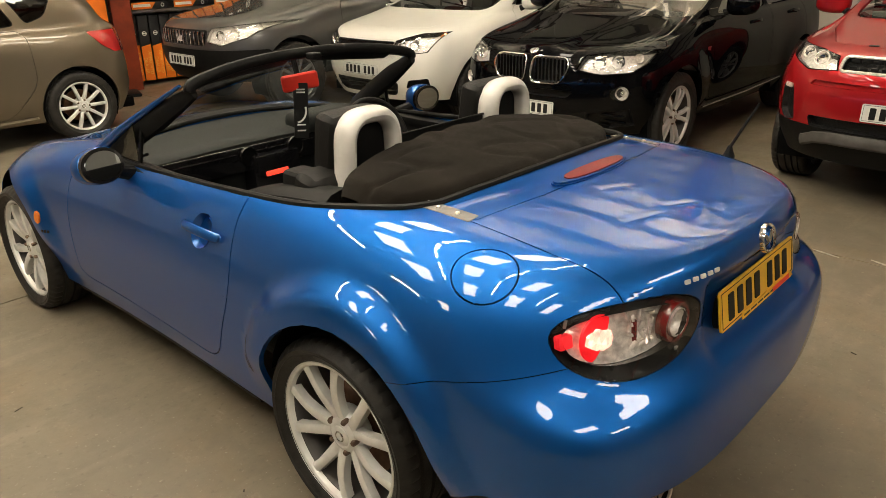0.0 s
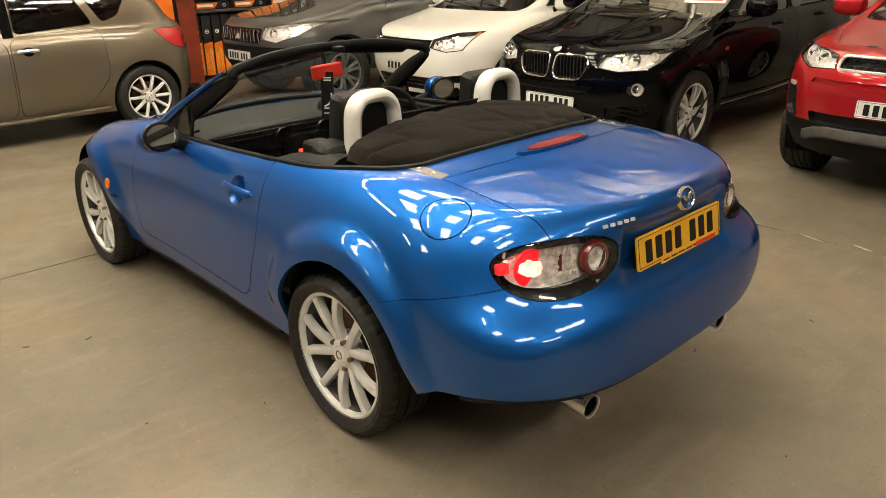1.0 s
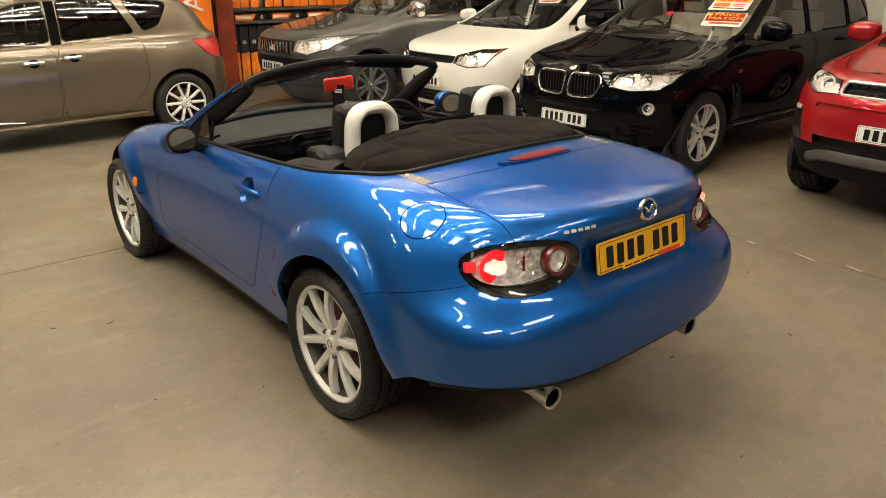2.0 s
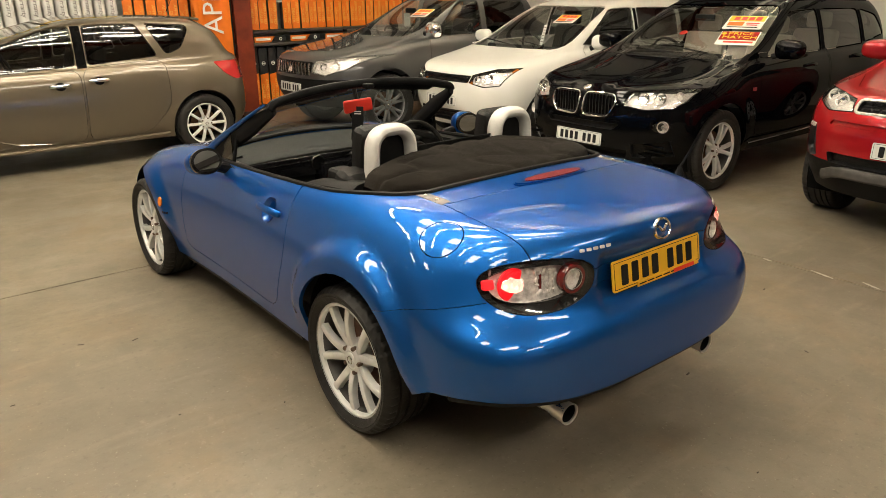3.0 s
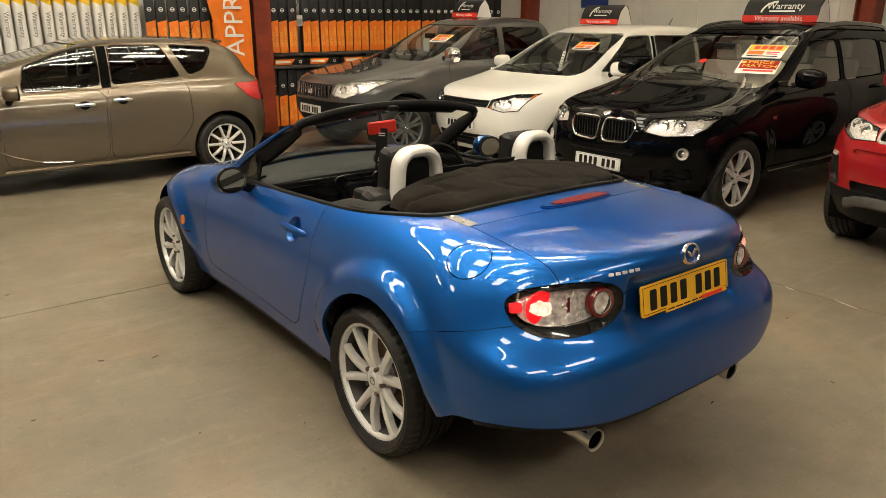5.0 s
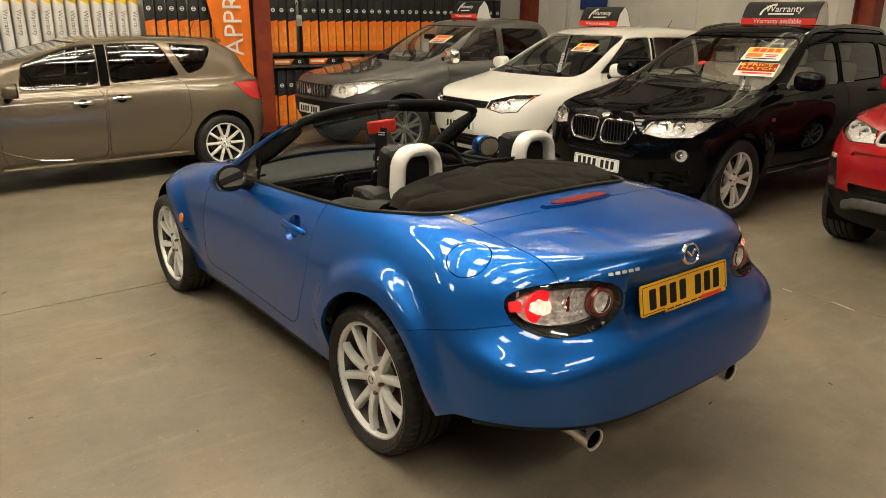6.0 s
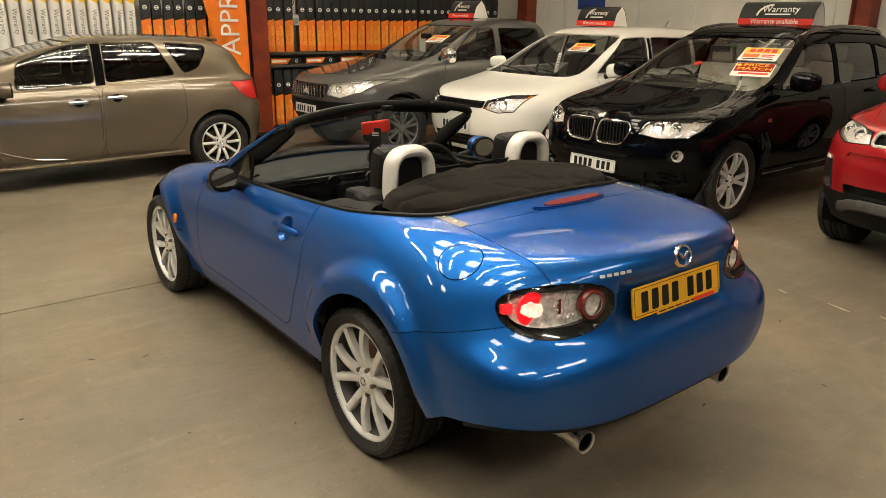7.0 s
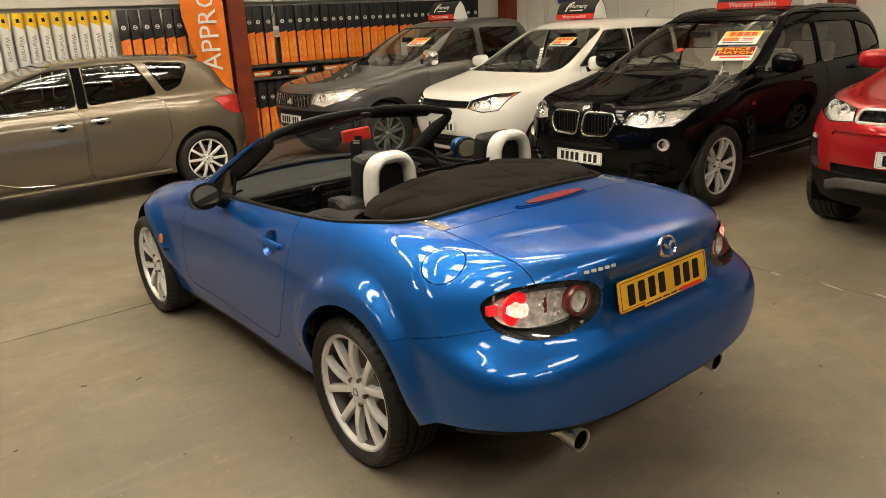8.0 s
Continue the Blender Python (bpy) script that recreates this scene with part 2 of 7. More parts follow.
def trim(bm, faces, co, no):
    """Keeps, of some faces, what lies behind a plane."""
    edges = {e for f in faces for e in f.edges}
    verts = {v for f in faces for v in f.verts}
    co, no = Vector(co), Vector(no)
    res = bmesh.ops.bisect_plane(bm, geom=list(faces) + list(edges) + list(verts), dist=1e-5, plane_co=co, plane_no=no)
    fs = {g for g in res["geom"] if isinstance(g, bmesh.types.BMFace)} | {f for f in faces if f.is_valid}
    return [f for f in fs if (f.calc_center_median() - co).dot(no) < 0]


def rounded(poly, r, n=4):
    """A convex polygon with its corners rounded."""
    out = []
    k = len(poly)
    for i in range(k):
        p, q, s = (Vector(poly[(i + j) % k]).to_2d() for j in (-1, 0, 1))
        a, b = (p - q), (s - q)
        ra = min(r, a.length * 0.45)
        rb = min(r, b.length * 0.45)
        a, b = q + a.normalized() * ra, q + b.normalized() * rb
        for j in range(n + 1):
            t = j / n
            out.append(tuple((1 - t) ** 2 * a + 2 * t * (1 - t) * q + t * t * b))
    return out


def ellipse(cx, cy, rx, ry, n=32, power=2.0, turn=0.0):
    pts = []
    for i in range(n):
        a = 2 * math.pi * i / n
        c, s = math.cos(a), math.sin(a)
        u, v = rx * math.copysign(abs(c) ** (2 / power), c), ry * math.copysign(abs(s) ** (2 / power), s)
        ct, st = math.cos(turn), math.sin(turn)
        pts.append((cx + u * ct - v * st, cy + u * st + v * ct))
    return pts


def region(bm, poly, axes, test):
    """Cuts a convex outline, seen along one axis, into the faces that pass the test, and returns the faces inside it."""
    a, b = axes
    area = sum(poly[i - 1][0] * poly[i][1] - poly[i][0] * poly[i - 1][1] for i in range(len(poly)))
    if area < 0:
        poly = poly[::-1]
    lo = [min(p[i] for p in poly) - 0.15 for i in (0, 1)]
    hi = [max(p[i] for p in poly) + 0.15 for i in (0, 1)]
    bm.normal_update()
    faces = []
    for f in bm.faces:
        c = f.calc_center_median()
        if lo[0] < c[a] < hi[0] and lo[1] < c[b] < hi[1] and test(c, f.normal):
            faces.append(f)
    for i in range(len(poly)):
        p, q = poly[i - 1], poly[i]
        if abs(p[0] - q[0]) + abs(p[1] - q[1]) < 1e-6:
            continue
        co, no = Vector((0, 0, 0)), Vector((0, 0, 0))
        co[a], co[b] = p
        no[a], no[b] = q[1] - p[1], p[0] - q[0]
        no.normalize()
        edges = {e for f in faces for e in f.edges}
        verts = {v for f in faces for v in f.verts}
        res = bmesh.ops.bisect_plane(bm, geom=faces + list(edges) + list(verts), dist=1e-5, plane_co=co, plane_no=no)
        fs = {g for g in res["geom"] if isinstance(g, bmesh.types.BMFace)} | {f for f in faces if f.is_valid}
        faces = [f for f in fs if (f.calc_center_median() - co).dot(no) < 0]
    return faces


def lift(bm, faces):
    """Takes faces out of a mesh into a mesh of their own."""
    new_bm = bmesh.new()
    seen = {}
    for f in faces:
        vs = []
        for v in f.verts:
            if v not in seen:
                seen[v] = new_bm.verts.new(v.co)
            vs.append(seen[v])
        new_bm.faces.new(vs)
    bmesh.ops.delete(bm, geom=list(faces), context="FACES")
    new_bm.normal_update()
    return new_bm


def edge_in(bm, depth=0.02, gap=0.0, sink=0.0):
    """Turns the open edges of a sheet inwards, so that it shows its thickness; gap narrows it, sink sets it back."""
    bm.normal_update()
    rim = [e for e in bm.edges if len(e.link_faces) == 1]
    nrm = {v: v.normal.copy() for e in rim for v in e.verts}
    if gap:
        move = {}
        for e in rim:
            f = e.link_faces[0]
            d = (e.verts[1].co - e.verts[0].co).cross(f.normal)
            d.normalize()
            if d.dot(f.calc_center_median() - e.verts[0].co) < 0:
                d = -d
            for v in e.verts:
                move[v] = move.get(v, Vector()) + d
        for v, d in move.items():
            if d.length > 1e-6:
                v.co += d.normalized() * gap
    if sink:
        for v in bm.verts:
            v.co -= v.normal * sink
    res = bmesh.ops.extrude_edge_only(bm, edges=rim)
    old = {}
    for v in res["geom"]:
        if isinstance(v, bmesh.types.BMVert):
            for e in v.link_edges:
                o = e.other_vert(v)
                if o in nrm:
                    old[v] = o
    for v, o in old.items():
        v.co = v.co - nrm[o] * depth
    for f in [g for g in res["geom"] if isinstance(g, bmesh.types.BMFace)]:
        f.smooth = False
    return bm


def mesh_from(name, bm, material, smooth=True, angle=35):
    bm.normal_update()
    me = bpy.data.meshes.new(name)
    bm.to_mesh(me)
    bm.free()
    me.materials.append(material)
    if smooth:
        me.polygons.foreach_set("use_smooth", [True] * len(me.polygons))
        me.set_sharp_from_angle(angle=radians(angle))
    return me


def part(name, bm, material, parent=None, label="", smooth=True, angle=35):
    """Links a bmesh (or a ready mesh) as one object under a thing or under a part."""
    me = bm if isinstance(bm, bpy.types.Mesh) else mesh_from(name, bm, material, smooth, angle)
    ob = new(name, me)
    ob.parent = parent
    if label:
        tagged(ob, label)
    return ob


def thing(name, label, category, m=None, group="", kind=""):
    ob = new(name)
    ob.empty_display_size = 0.1
    ob.matrix_world = m or Matrix()
    return tagged(ob, label, category, group, kind)


def box(sx, sy, sz, at=(0, 0, 0), bevel=0.0, bm=None, turn=None, seg=2):
    """A block centred at a place, its edges rounded."""
    bm = bm or bmesh.new()
    t = bmesh.new()
    bmesh.ops.create_cube(t, size=1)
    bmesh.ops.scale(t, vec=(sx, sy, sz), verts=t.verts)
    if bevel:
        bmesh.ops.bevel(t, geom=t.edges[:], offset=min(bevel, sx * 0.49, sy * 0.49, sz * 0.49), segments=seg, profile=0.6, affect="EDGES")
    t.transform(Matrix.Translation(at) @ (turn or Matrix()))
    join(bm, t)
    return bm


def join(bm, other):
    me = bpy.data.meshes.new("tmp")
    other.to_mesh(me)
    other.free()
    bm.from_mesh(me)
    bpy.data.meshes.remove(me)
    return bm


def lathe(profile, n=48, axis="x", at=(0, 0, 0), bm=None):
    """Turns (radius, along) pairs about an axis."""
    bm = bm or bmesh.new()
    t = bmesh.new()
    rows = []
    for i in range(n):
        a = 2 * math.pi * i / n
        rows.append([t.verts.new((u, r * math.cos(a), r * math.sin(a)) if axis == "x" else (r * math.cos(a), r * math.sin(a), u) if axis == "z"
                                 else (r * math.sin(a), u, r * math.cos(a))) for r, u in profile])
    for i in range(n):
        p, q = rows[i], rows[(i + 1) % n]
        for j in range(len(profile) - 1):
            t.faces.new((p[j], p[j + 1], q[j + 1], q[j]))
    bmesh.ops.remove_doubles(t, verts=t.verts, dist=1e-6)
    bmesh.ops.recalc_face_normals(t, faces=t.faces)
    bmesh.ops.translate(t, vec=at, verts=t.verts)
    return join(bm, t)


def tube(points, r, n=8, bm=None, closed=False, flat=1.0):
    """A round bar along a smooth line; r is one radius or one for each point."""
    bm = bm or bmesh.new()
    t = bmesh.new()
    P = [Vector(p) for p in points]
    k = len(P)
    rr = r if isinstance(r, (list, tuple)) else [r] * k
    rows = []
    up = None
    for i in range(k):
        d = (P[(i + 1) % k] - P[i - 1]) if closed else (P[min(i + 1, k - 1)] - P[max(i - 1, 0)])
        d.normalize()
        if up is None:
            up = Vector((0, 0, 1)) if abs(d.z) < 0.9 else Vector((1, 0, 0))
        u = (up - d * up.dot(d)).normalized()
        up = u
        v = d.cross(u)
        rows.append([t.verts.new(P[i] + (u * math.cos(2 * math.pi * j / n) + v * math.sin(2 * math.pi * j / n) * flat) * rr[i]) for j in range(n)])
    for i in range(k if closed else k - 1):
        p, q = rows[i], rows[(i + 1) % k]
        for j in range(n):
            t.faces.new((p[j], p[(j + 1) % n], q[(j + 1) % n], q[j]))
    if not closed:
        t.faces.new(rows[0][::-1])
        t.faces.new(rows[-1])
    bmesh.ops.recalc_face_normals(t, faces=t.faces)
    return join(bm, t)


def spline(ctrl, n=8):
    """Points on a smooth line through the control points."""
    C = [Vector(c) for c in ctrl]
    out = []
    for i in range(len(C) - 1):
        p0, p1, p2, p3 = C[max(i - 1, 0)], C[i], C[i + 1], C[min(i + 2, len(C) - 1)]
        for j in range(n):
            t = j / n
            out.append(0.5 * (2 * p1 + (p2 - p0) * t + (2 * p0 - 5 * p1 + 4 * p2 - p3) * t * t + (3 * p1 - p0 - 3 * p2 + p3) * t**3))
    out.append(C[-1])
    return out


def slab(poly, depth, m=None, bevel=0.0, bm=None):
    """A flat outline in the xz plane, given a depth along +y, its front at y = 0 facing -y."""
    bm = bm or bmesh.new()
    t = bmesh.new()
    f = t.faces.new([t.verts.new((p[0], 0, p[1])) for p in poly])
    res = bmesh.ops.extrude_face_region(t, geom=[f])
    bmesh.ops.translate(t, vec=(0, depth, 0), verts=[v for v in res["geom"] if isinstance(v, bmesh.types.BMVert)])
    bmesh.ops.recalc_face_normals(t, faces=t.faces)
    if bevel:
        bmesh.ops.bevel(t, geom=t.edges[:], offset=bevel, segments=2, affect="EDGES")
    if m is not None:
        t.transform(m)
    return join(bm, t)


def rect(w, h, cx=0, cz=0):
    return [(cx - w / 2, cz - h / 2), (cx + w / 2, cz - h / 2), (cx + w / 2, cz + h / 2), (cx - w / 2, cz + h / 2)]


def words(text, size, thick=0.002):
    """Lettering in the built-in font, as a mesh in the xz plane that faces -y, centred."""
    cu = bpy.data.curves.new("words", "FONT")
    cu.body, cu.size, cu.align_x, cu.align_y, cu.extrude, cu.resolution_u = text, size, "CENTER", "CENTER", thick, 2
    ob = bpy.data.objects.new("words", cu)
    scene.collection.objects.link(ob)
    bpy.context.view_layer.update()
    me = bpy.data.meshes.new_from_object(ob.evaluated_get(bpy.context.evaluated_depsgraph_get()))
    bpy.data.objects.remove(ob)
    bm = bmesh.new()
    bm.from_mesh(me)
    bpy.data.meshes.remove(me)
    bm.transform(pose(0, 0, 0, 90))
    return bm


def skin_of(bm):
    return BVHTree.FromBMesh(bm)


def cast(tree, origin, way):
    """Where a line meets a skin, and the way that it faces there."""
    p, n, _, _ = tree.ray_cast(Vector(origin), Vector(way).normalized())
    if p is None:
        p, n, _, _ = tree.find_nearest(Vector(origin) * 0.3)
    return p, (n if n.dot(Vector(way)) < 0 else -n)


def mount(p, n, up=(0, 0, 1)):
    """A pose on a skin: -y looks out along n, z is up."""
    y = -Vector(n).normalized()
    z = Vector(up) - y * Vector(up).dot(y)
    z.normalize()
    x = y.cross(z)
    m = Matrix((x, y, z)).transposed().to_4x4()
    m.translation = p
    return m


def placed(ob, m):
    ob.matrix_basis = m
    return ob


def number_plate(parent, m, material, w=0.52, h=0.111):
    """A plate whose characters are plain bars."""
    pl = placed(part("number_plate", slab(rounded(rect(w, h), 0.012), 0.006), material, parent, "number plate with plain dark bars", smooth=False), m)
    line = slab(rect(w - 0.02, 0.002, 0, h / 2 - 0.008), 0.002)
    for a in (rect(w - 0.02, 0.002, 0, -h / 2 + 0.008), rect(0.002, h - 0.016, -w / 2 + 0.01), rect(0.002, h - 0.016, w / 2 - 0.01)):
        slab(a, 0.002, bm=line)
    placed(part("border", line, INK, pl, smooth=False), pose(0, -0.001, 0))
    for i, x in enumerate((-0.195, -0.137, -0.079, -0.021, 0.072, 0.130, 0.188)):
        placed(part("bar", slab(rounded(rect(0.036 * w / 0.52, h * 0.66), 0.006, 2), 0.003), INK, pl, smooth=False), pose(x * w / 0.52, -0.002, -0.002))
    return pl


def cut_lamp(car, bm, poly, s, test, bowls, bezel, depth=0.05, name="headlamp", lens=None, bed=None):
    """Opens a lamp in a skin: a clear lens over a sunk bezel with its bowls."""
    t = lift(bm, region(bm, [(x * s, z) for x, z in poly], (0, 2), test))
    back = t.copy()
    tree_bm = t.copy()
    tree_bm.normal_update()
    for v in tree_bm.verts:
        v.co -= v.normal * depth
    tree = skin_of(tree_bm)
    tree_bm.free()
    if bed is None and name == "headlamp":
        cx, cz = sum(p[0] for p in poly) / len(poly), sum(p[1] for p in poly) / len(poly)
        bed = [(cx + (x - cx) * 0.94, cz + (z - cz) * 0.90) for x, z in poly]
    inner = lift(back, region(back, [(x * s, z) for x, z in bed], (0, 2), lambda c, n: True)) if bed else None
    ob = part(name, edge_in(back, -depth, 0.001, depth), bezel, car)
    if inner:
        part("reflector_bed", edge_in(inner, 0.004, 0.0005, depth - 0.003), LAMP_SILVER, ob, "bright faceted reflector bed")
    glaze = part("lens", edge_in(t, 0.006, 0.003, 0.001), lens or GLASS, ob)
    glaze.visible_shadow = False
    way = (0, -1, 0) if poly and test(Vector((0.6 * s, 5, 0.8)), Vector((0, 1, 0))) else (0, 1, 0)
    for x, z, r, material, kind in bowls:
        p, n = cast(tree, (x * s, -10 * way[1], z), way)
        n = (n + Vector((0, -way[1] * 1.5, 0))).normalized()
        m = mount(p, n)
        if kind == "bowl":
            b = lathe([(r, -0.028), (r * 1.06, -0.03), (r * 1.08, -0.02), (r * 1.02, 0.0), (r * 0.98, -0.024), (r * 0.8, -0.006), (r * 0.4, 0.004), (0, 0.006)], 28, "y")
        elif kind == "bulb":
            b = lathe([(r, 0.0), (r * 0.95, -0.014), (r * 0.6, -0.026), (0, -0.032)], 24, "y")
        elif kind == "dome":
            b = lathe([(r, 0.0), (r * 0.97, -0.006), (r * 0.8, -0.008), (r * 0.5, -0.0088), (0, -0.009)], 28, "y")
        elif kind == "core":
            b = slab([(r * q * math.cos(a * 0.2618), r * 0.92 * q * math.sin(a * 0.2618)) for a, q in
                      enumerate((1.2, 1.1, 1.15, 0.95, 0.8, 0.85, 0.95, 1.05, 0.95, 1.15, 1.3, 1.25, 1.3, 1.0, 0.85, 0.75, 0.75, 0.65, 0.7, 0.85, 0.85, 1.0, 1.15, 1.1))], 0.008, pose(0, -0.0175, 0), 0.001)
        elif kind == "facet":
            b = slab(rect(r * 2, r * 0.7), 0.006, pose(0, -0.010, 0, 18 * math.sin(x * 900), 0, 40 * math.sin(x * 1700 + z * 800)) @ pose(0, 0, 0, 0, 75 * math.sin(x * 2300 + z * 1300), 0), 0.001)
        elif kind == "rib":
            b = slab(rect(0.009, r * 2), 0.012, pose(0, -0.013, 0), 0.002)
        elif kind == "ring":
            b = lathe([(r, 0.0), (r, -0.02), (r * 0.93, -0.028), (r * 0.74, -0.026), (r * 0.68, -0.014), (r * 0.68, 0.0)], 32, "y")
        else:
            b = slab(rounded(rect(r * 2, r * 1.7), r * 0.25, 2), 0.02, pose(0, -0.022, 0))
        placed(part("reflector", b, material, ob), m)
    return ob


def door_mirror(car, x, y, z, paint, s, size=(0.115, 0.075, 0.085), foot=(0.08, 0.02, -0.07), rim=None, turn=(0, 0, 0), power=3.0):
    """A door mirror on its foot, the glass looking back."""
    t = bmesh.new()
    bmesh.ops.create_uvsphere(t, u_segments=28, v_segments=16, radius=1)
    for v in t.verts:
        c = v.co
        k = 1 / (abs(c.x) ** power + abs(c.y) ** power + abs(c.z) ** power) ** (1 / power)
        v.co = Vector((c.x * k * size[0], c.y * k * size[1], c.z * k * size[2] * (1 - 0.12 * s * c.x)))
        if v.co.y < -0.02:
            v.co.y = -0.02 - (v.co.y + 0.02) * 0.05
    ob = placed(part("door_mirror", t, paint, car), pose(x, y, z, *turn))
    placed(part("mirror_rim", slab(ellipse(0, 0, size[0] * 0.97, size[2] * 0.95, 28, power - 0.2), 0.03), rim or BLACK_PLASTIC, ob), pose(0, -0.035, 0))
    placed(part("mirror_glass", slab(ellipse(0, 0, size[0] * 0.80, size[2] * 0.77, 28, power - 0.2), 0.003), MIRROR, ob, smooth=False), pose(0, -0.0385, 0))
    part("foot", tube([(-s * foot[0], foot[1], foot[2]), (-s * foot[0] * 0.5, foot[1] * 0.5, foot[2] * 0.6), (0, 0, 0)], [0.03, 0.025, 0.03], 10), BLACK_PLASTIC, ob)
    return ob


def pull_handle(car, p, n, bar, bowl=None, length=0.2):
    """A door pull; bowl colours a flat disc with the shade of a finger bowl."""
    m = mount(p, n)
    if bowl:
        # no recess here: the hollow's shade is put into the disc's dark colour
        placed(part("handle_bowl", slab(ellipse(0, 0, 0.05, 0.042, 24), 0.002), bowl, car), m @ pose(0, -0.0015, 0))
    placed(part("door_handle", tube(spline([(-length / 2, 0.0, 0.0), (-length * 0.40, -0.022, 0.002), (0, -0.032, 0.003), (length * 0.40, -0.022, 0.002), (length / 2, 0.0, 0)], 5),
                                    [0.009] * 2 + [0.016] * 17 + [0.009] * 2, 10, flat=0.5), bar, car), m)


# ---- the shed ----
def concrete():
    """Old sealed concrete: clouded, with brown stains, darker scuffs, specks and worn shine."""
    m = bpy.data.materials.new("concrete_floor")
    m.use_nodes = True
    nt = m.node_tree
    b = nt.nodes["Principled BSDF"]
    geo = nt.nodes.new("ShaderNodeNewGeometry")

    def cloud(scale, lo, hi, stretch=(1, 1, 1), rough=0.6):
        mp = nt.nodes.new("ShaderNodeMapping")
        mp.inputs["Scale"].default_value = stretch
        n = nt.nodes.new("ShaderNodeTexNoise")
        n.inputs["Scale"].default_value, n.inputs["Detail"].default_value, n.inputs["Roughness"].default_value = scale, 9, rough
        r = nt.nodes.new("ShaderNodeMapRange")
        r.inputs["From Min"].default_value, r.inputs["From Max"].default_value = lo, hi
        nt.links.new(geo.outputs["Position"], mp.inputs["Vector"])
        nt.links.new(mp.outputs["Vector"], n.inputs["Vector"])
        nt.links.new(n.outputs["Fac"], r.inputs["Value"])
        return r.outputs["Result"]

    def over(last, fac, colour, most):
        k = nt.nodes.new("ShaderNodeMath")
        k.operation = "MULTIPLY"
        k.inputs[1].default_value = most
        nt.links.new(fac, k.inputs[0])
        mx = nt.nodes.new("ShaderNodeMix")
        mx.data_type = "RGBA"
        nt.links.new(k.outputs[0], mx.inputs["Factor"])
        if isinstance(last, tuple):
            mx.inputs["A"].default_value = (*last, 1)
        else:
            nt.links.new(last, mx.inputs["A"])
        mx.inputs["B"].default_value = (*colour, 1)
        return mx.outputs["Result"]

    broad = cloud(0.55, 0.38, 0.66)
    c = over((0.205, 0.176, 0.126), broad, (0.150, 0.126, 0.089), 0.9)
    c = over(c, cloud(0.9, 0.50, 0.64, (0.7, 1.2, 1), 0.7), (0.115, 0.096, 0.066), 0.55)
    c = over(c, cloud(1.7, 0.50, 0.72, (1.0, 0.6, 1)), (0.20, 0.142, 0.078), 0.6)
    c = over(c, cloud(5.0, 0.50, 0.78, rough=0.7), (0.11, 0.094, 0.068), 0.6)
    c = over(c, cloud(3.0, 0.55, 0.80, (0.35, 2.2, 1)), (0.29, 0.25, 0.185), 0.5)
    c = over(c, cloud(34.0, 0.585, 0.68), (0.10, 0.082, 0.06), 0.5)
    c = over(c, cloud(60.0, 0.62, 0.70), (0.34, 0.30, 0.23), 0.55)
    c = over(c, cloud(8.0, 0.50, 0.62, rough=0.72), (0.145, 0.122, 0.086), 0.5)
    c = over(c, cloud(11.0, 0.60, 0.70, (1, 0.5, 1), 0.75), (0.27, 0.225, 0.16), 0.5)
    nt.links.new(c, b.inputs["Base Color"])
    rr = nt.nodes.new("ShaderNodeMapRange")
    rr.inputs["To Min"].default_value, rr.inputs["To Max"].default_value = 0.34, 0.62
    nt.links.new(cloud(1.1, 0.35, 0.65), rr.inputs["Value"])
    nt.links.new(rr.outputs["Result"], b.inputs["Roughness"])
    b.inputs["Specular IOR Level"].default_value = 0.4
    bp = nt.nodes.new("ShaderNodeBump")
    bp.inputs["Strength"].default_value, bp.inputs["Distance"].default_value = 0.12, 0.01
    nt.links.new(cloud(22.0, 0.2, 0.8, rough=0.7), bp.inputs["Height"])
    nt.links.new(bp.outputs["Normal"], b.inputs["Normal"])
    return m


FLOOR = concrete()
X0, X1, Y0, Y1 = -9.0, 8.5, -11.0, 8.85


def structure(name, bm, material, label="", smooth=False):
    ob = part(name, bm, material, None, smooth=smooth)
    return tagged(ob, label, name.split("_")[0], "", "structure")


floor = structure("floor", box(X1 - X0 + 0.6, Y1 - Y0 + 0.6, 0.2, ((X0 + X1) / 2, (Y0 + Y1) / 2, -0.108)), DARK, "worn sealed concrete floor in large bays, stained")
XS, YS = (X0 - 0.3, -3.3, 2.42, X1 + 0.3), (Y0 - 0.3, -3.6, 2.50, Y1 + 0.3)
for x0, x1 in zip(XS, XS[1:]):
    for y0, y1 in zip(YS, YS[1:]):
        part("concrete_bay", box(x1 - x0 - 0.011, y1 - y0 - 0.011, 0.10, ((x0 + x1) / 2, (y0 + y1) / 2, -0.05), 0.003), FLOOR, floor, smooth=False)
structure("wall_north", box(X1 - X0 + 0.6, 0.3, ROOF_Z, ((X0 + X1) / 2, Y1 + 0.15, ROOF_Z / 2)), WALL_PANEL, "off-white clad shed wall behind shelving")
structure("wall_east", box(0.3, Y1 - Y0, ROOF_Z, (X1 + 0.15, (Y0 + Y1) / 2, ROOF_Z / 2)), WALL_PANEL, "off-white panelled shed wall")
# south and west walls stay out of view; dark so glossy flanks reflect dark
structure("wall_south", box(X1 - X0 + 0.6, 0.3, ROOF_Z, ((X0 + X1) / 2, Y0 - 0.15, ROOF_Z / 2)), DARK_WALL, "plain dark shed wall")
structure("wall_west", box(0.3, Y1 - Y0, ROOF_Z, (X0 - 0.15, (Y0 + Y1) / 2, ROOF_Z / 2)), DARK_WALL, "plain dark shed wall")
